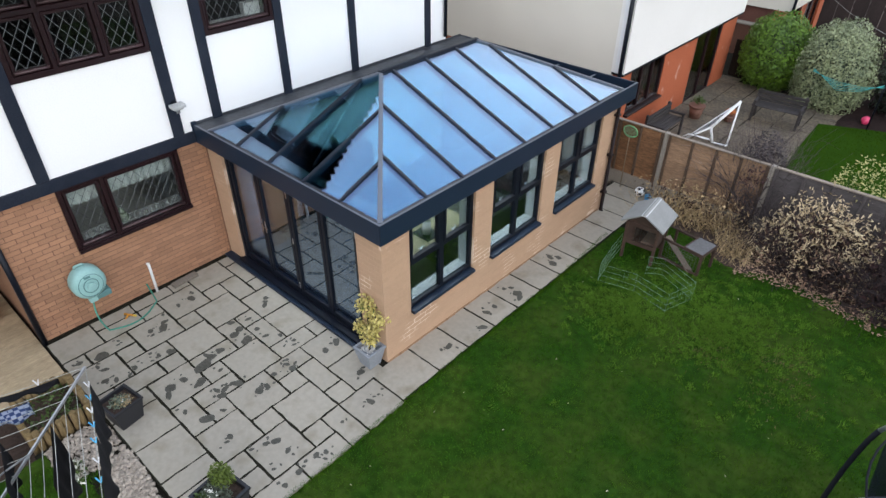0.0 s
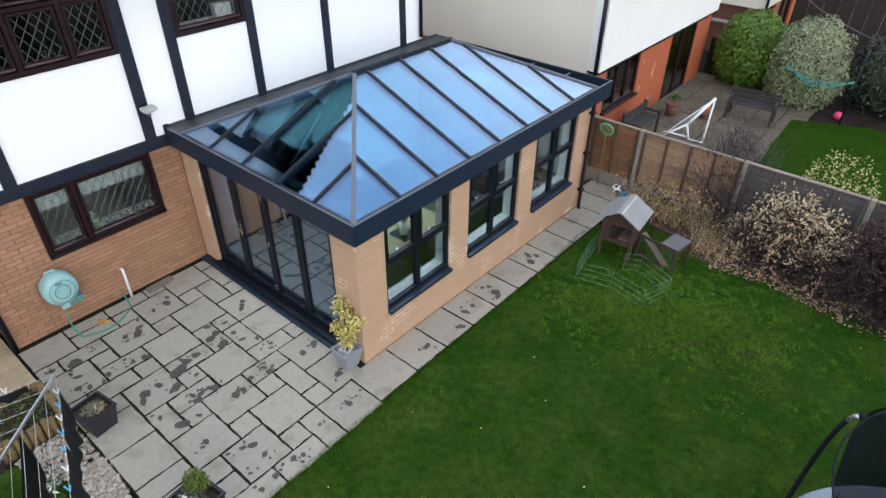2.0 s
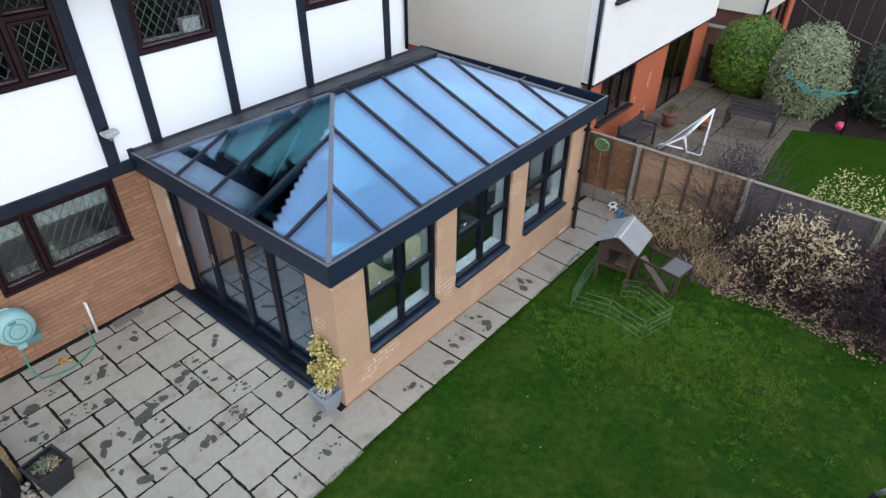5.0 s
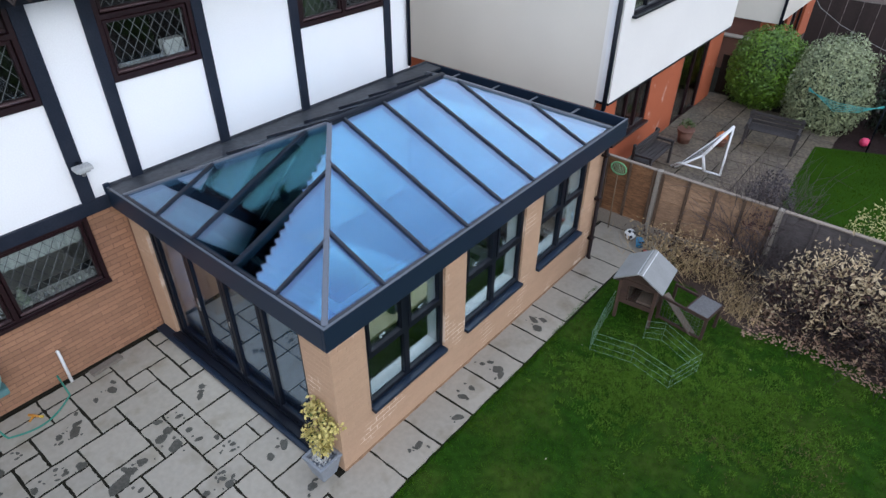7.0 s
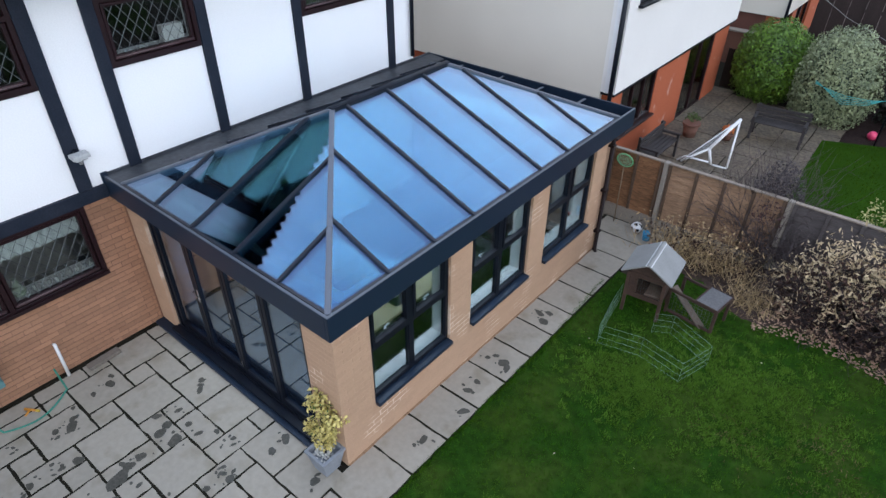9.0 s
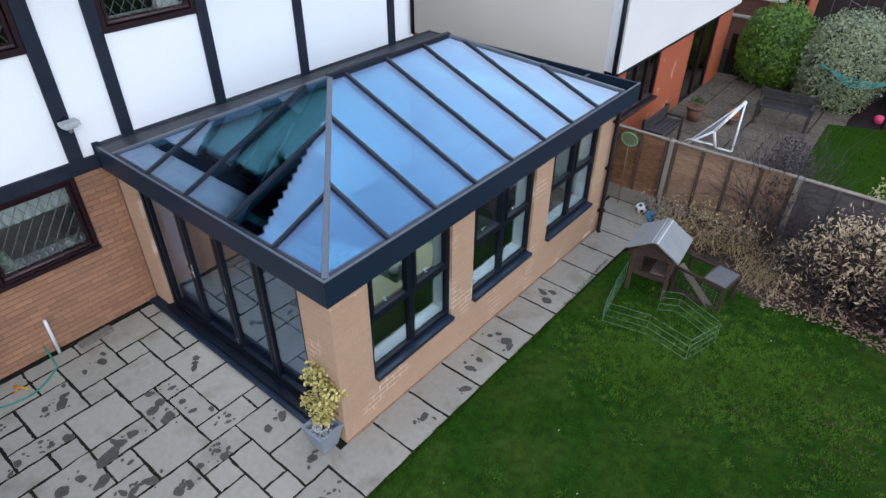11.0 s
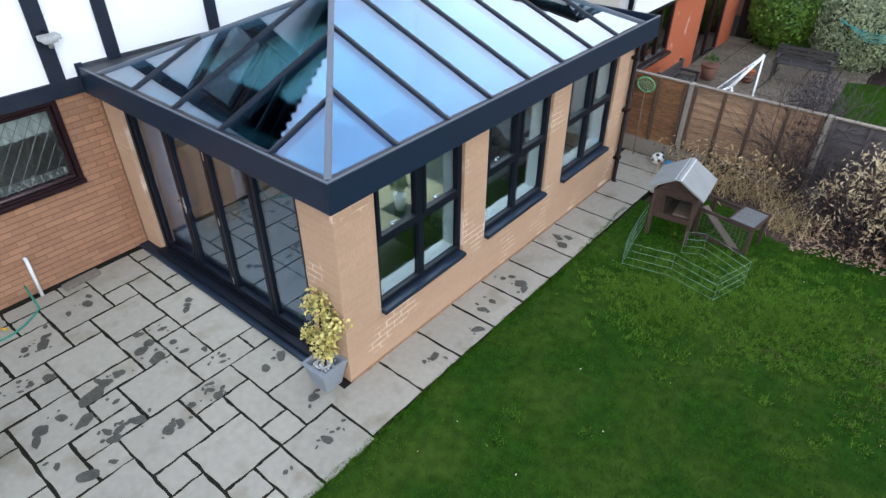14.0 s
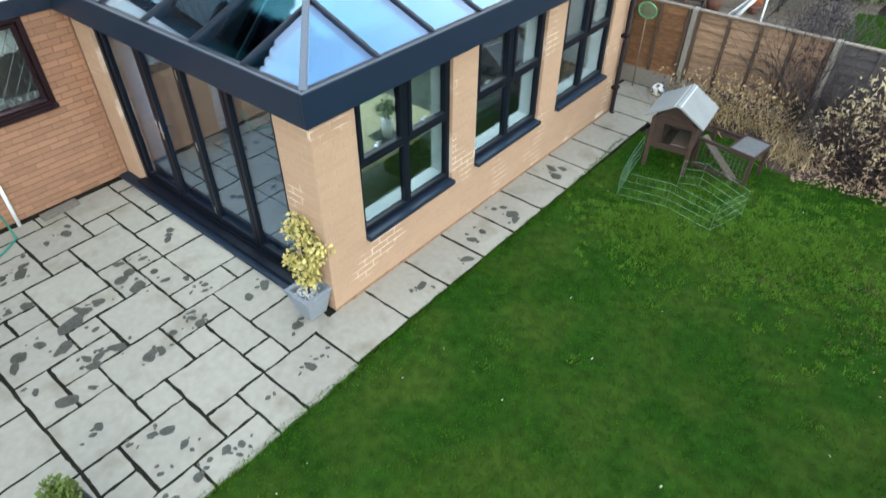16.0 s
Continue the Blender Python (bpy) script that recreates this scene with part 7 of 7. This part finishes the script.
for x in (-0.42, 0.50):
    for y in (-0.72, 0.72):
        part("leg", boxes((x - 0.03, x + 0.03, y - 0.03, y + 0.03, 0, 0.70)), HUTCH_WOOD, table)
mat_ = solid("place_mat", bevelled(boxes((-0.19, 0.19, -0.16, 0.16, 0, 0.006)), 0.002, 1), FRAME, "dark mat under the white vase", "mat")
mat_.location = (-1.07, 1.98, 0.762)
vase = thing("vase", "white vase with a small leafy plant", "vase", at=(-1.07, 1.98, 0.768))
part("body", rod(bmesh.new(), (0, 0, 0), (0, 0, 0.22), 0.06, 0.075, 18), WHITE, vase)
p, w = shell(160, (0, 0, 0.36), (0.16, 0.16, 0.15), 0.2)
leaves("plant", p, 0.06, GREY_LEAF, vase)
dresser = thing("dresser", "dark brown dresser with honey drawers below", "cabinet", at=(-3.76, 2.35, 0.02))
WALNUT = surf("dark walnut", (0.035, 0.026, 0.022), 0.6, vary=0.25, spec=0.2, stretch=(3, 3, 0.4))
HONEY = surf("honey wood", (0.42, 0.22, 0.09), 0.5, vary=0.2, stretch=(3, 3, 0.4))
part("body", bevelled(boxes((-0.21, 0.21, -0.75, 0.75, 0, 1.2)), 0.01), WALNUT, dresser)
for s in (-1, 1):
    part("door", bevelled(boxes((0.212, 0.23, s * 0.37 - 0.355, s * 0.37 + 0.355, 0.60, 1.16)), 0.004), WALNUT, dresser)
    for z in (0.06, 0.33):
        part("drawer", bevelled(boxes((0.212, 0.232, s * 0.37 - 0.355, s * 0.37 + 0.355, z, z + 0.25)), 0.005), HONEY, dresser, "honey coloured drawer")
        part("knob", rod(bmesh.new(), (0.232, s * 0.37, z + 0.125), (0.258, s * 0.37, z + 0.125), 0.012, 0.018, 10), CHROME, dresser)
dark_vase = thing("vase", "dark vase with a spiky plant on the dresser", "vase", at=(-3.76, 2.35, 1.222))
part("body", rod(bmesh.new(), (0, 0, 0), (0, 0, 0.17), 0.05, 0.07, 16), FRAME, dark_vase)
blades("plant", [(rng.normal() * 0.02, rng.normal() * 0.02, 0.16) for k in range(26)], 0.24, 0.025, GREEN_LEAF, 0.9, parent=dark_vase)
curtain = thing("curtain", "pale gathered curtain beside the folding doors", "curtain", at=(-3.41, 0.265, 0.03))
fold = bmesh.new()
prev = None
for k in range(41):
    x = -0.19 + 0.38 * k / 40
    y = 0.028 * math.sin(k * 1.05) + 0.008 * math.sin(k * 2.7)
    ring = [fold.verts.new(q) for q in ((x, y, 0.0), (x * 0.92, y * 0.7, 2.06), (x * 0.92, y * 0.7 + 0.005, 2.06), (x, y + 0.005, 0.0))]
    if prev:
        for q in range(4):
            fold.faces.new((prev[q], ring[q], ring[(q + 1) % 4], prev[(q + 1) % 4])).smooth = True
    prev = ring
part("cloth", fold, surf("pale curtain", (0.84, 0.82, 0.84), 0.9, vary=0.08), curtain)
part("heading", bevelled(boxes((-0.18, 0.18, -0.03, 0.03, 2.05, 2.10)), 0.006, 1), WHITE, curtain, "white gathered heading")
sofa = thing("sofa", "dark grey sofa inside the orangery", "sofa", at=(-0.95, 3.1, 0.02))
CLOTH = surf("charcoal cloth", (0.022, 0.022, 0.026), 0.9, vary=0.2)
part("base", bevelled(boxes((-0.4, 0.4, -0.95, 0.95, 0.05, 0.38)), 0.03), CLOTH, sofa)
part("backrest", bevelled(boxes((0.22, 0.42, -0.95, 0.95, 0.385, 0.80)), 0.04), CLOTH, sofa)
for s in (-1, 1):
    part("arm", bevelled(boxes((-0.4, 0.215, s * 0.85 - 0.1, s * 0.85 + 0.1, 0.385, 0.60)), 0.03), CLOTH, sofa)
    part("cushion", bevelled(boxes((-0.38, 0.21, s * 0.37 - 0.36, s * 0.37 + 0.36, 0.385, 0.50)), 0.03), CLOTH, sofa)
end_sofa = thing("sofa", "dark two-seat sofa against the grey end wall", "sofa", at=(-1.62, 5.12, 0.02))
part("base", bevelled(boxes((-0.75, 0.75, -0.38, 0.40, 0.05, 0.40)), 0.03), CLOTH, end_sofa)
part("backrest", bevelled(boxes((-0.75, 0.75, 0.22, 0.44, 0.405, 0.95)), 0.05), CLOTH, end_sofa)
for s in (-1, 1):
    part("arm", bevelled(boxes((s * 0.65 - 0.1, s * 0.65 + 0.1, -0.38, 0.215, 0.405, 0.64)), 0.04), CLOTH, end_sofa)
    part("cushion", bevelled(boxes((s * 0.27 - 0.265, s * 0.27 + 0.265, -0.37, 0.21, 0.405, 0.52)), 0.04), CLOTH, end_sofa)
side_table = thing("side_table", "small brown wooden side table by the window", "table", at=(-0.58, 5.42, 0.02))
part("top", bevelled(boxes((-0.24, 0.22, -0.2, 0.2, 0.56, 0.59)), 0.006), HUTCH_WOOD, side_table)
part("shelf", boxes((-0.21, 0.19, -0.17, 0.17, 0.2, 0.22)), HUTCH_WOOD, side_table)
for x in (-0.21, 0.19):
    for y in (-0.17, 0.17):
        part("leg", boxes((x - 0.02, x + 0.02, y - 0.02, y + 0.02, 0, 0.56)), HUTCH_WOOD, side_table)
cabinet = thing("cabinet", "honey coloured wooden cabinet by the house wall", "cabinet", at=(-3.74, 0.93, 0.02))
part("body", bevelled(boxes((-0.22, 0.22, -0.28, 0.28, 0, 1.25)), 0.008), HONEY, cabinet)
for s in (-1, 1):
    part("door", bevelled(boxes((0.221, 0.24, s * 0.137 - 0.13, s * 0.137 + 0.13, 0.06, 1.18)), 0.004), HONEY, cabinet)
    part("knob", rod(bmesh.new(), (0.24, s * 0.035, 0.65), (0.262, s * 0.035, 0.65), 0.01, 0.015, 10), CHROME, cabinet)

# ---- pieces of walls and paving ----
bricks(brick_wall, (HX - 0.004, -3.05, 0.0), (0, 1, 0), (1, 0, 0), 3.09, 2.19, [(0.87, 2.62, 1.13, 2.19)], BRICK_OLD, near=lambda s: True)
bricks(side_wall, (WX - 0.004, WY, 0.0), (0, 1, 0), (1, 0, 0), WEND - WY, 2.17, [(a - WY, b - WY, SILL - 0.05, WTOP) for a, b in OPENINGS], BRICK_NEW, near=lambda s: s.y < 2.3, proud=0.0015)
bricks(right_pier, (-0.50, WY + 0.004, 0.0), (1, 0, 0), (0, -1, 0), 0.48, 2.17, [], BRICK_NEW, near=lambda s: True, proud=0.0015)
bricks(left_pier, (HX + 0.01, WY + 0.004, 0.0), (1, 0, 0), (0, -1, 0), 0.37, 2.17, [], BRICK_NEW, near=lambda s: True, proud=0.0015)
lay_slabs()
old_slabs()
blots()
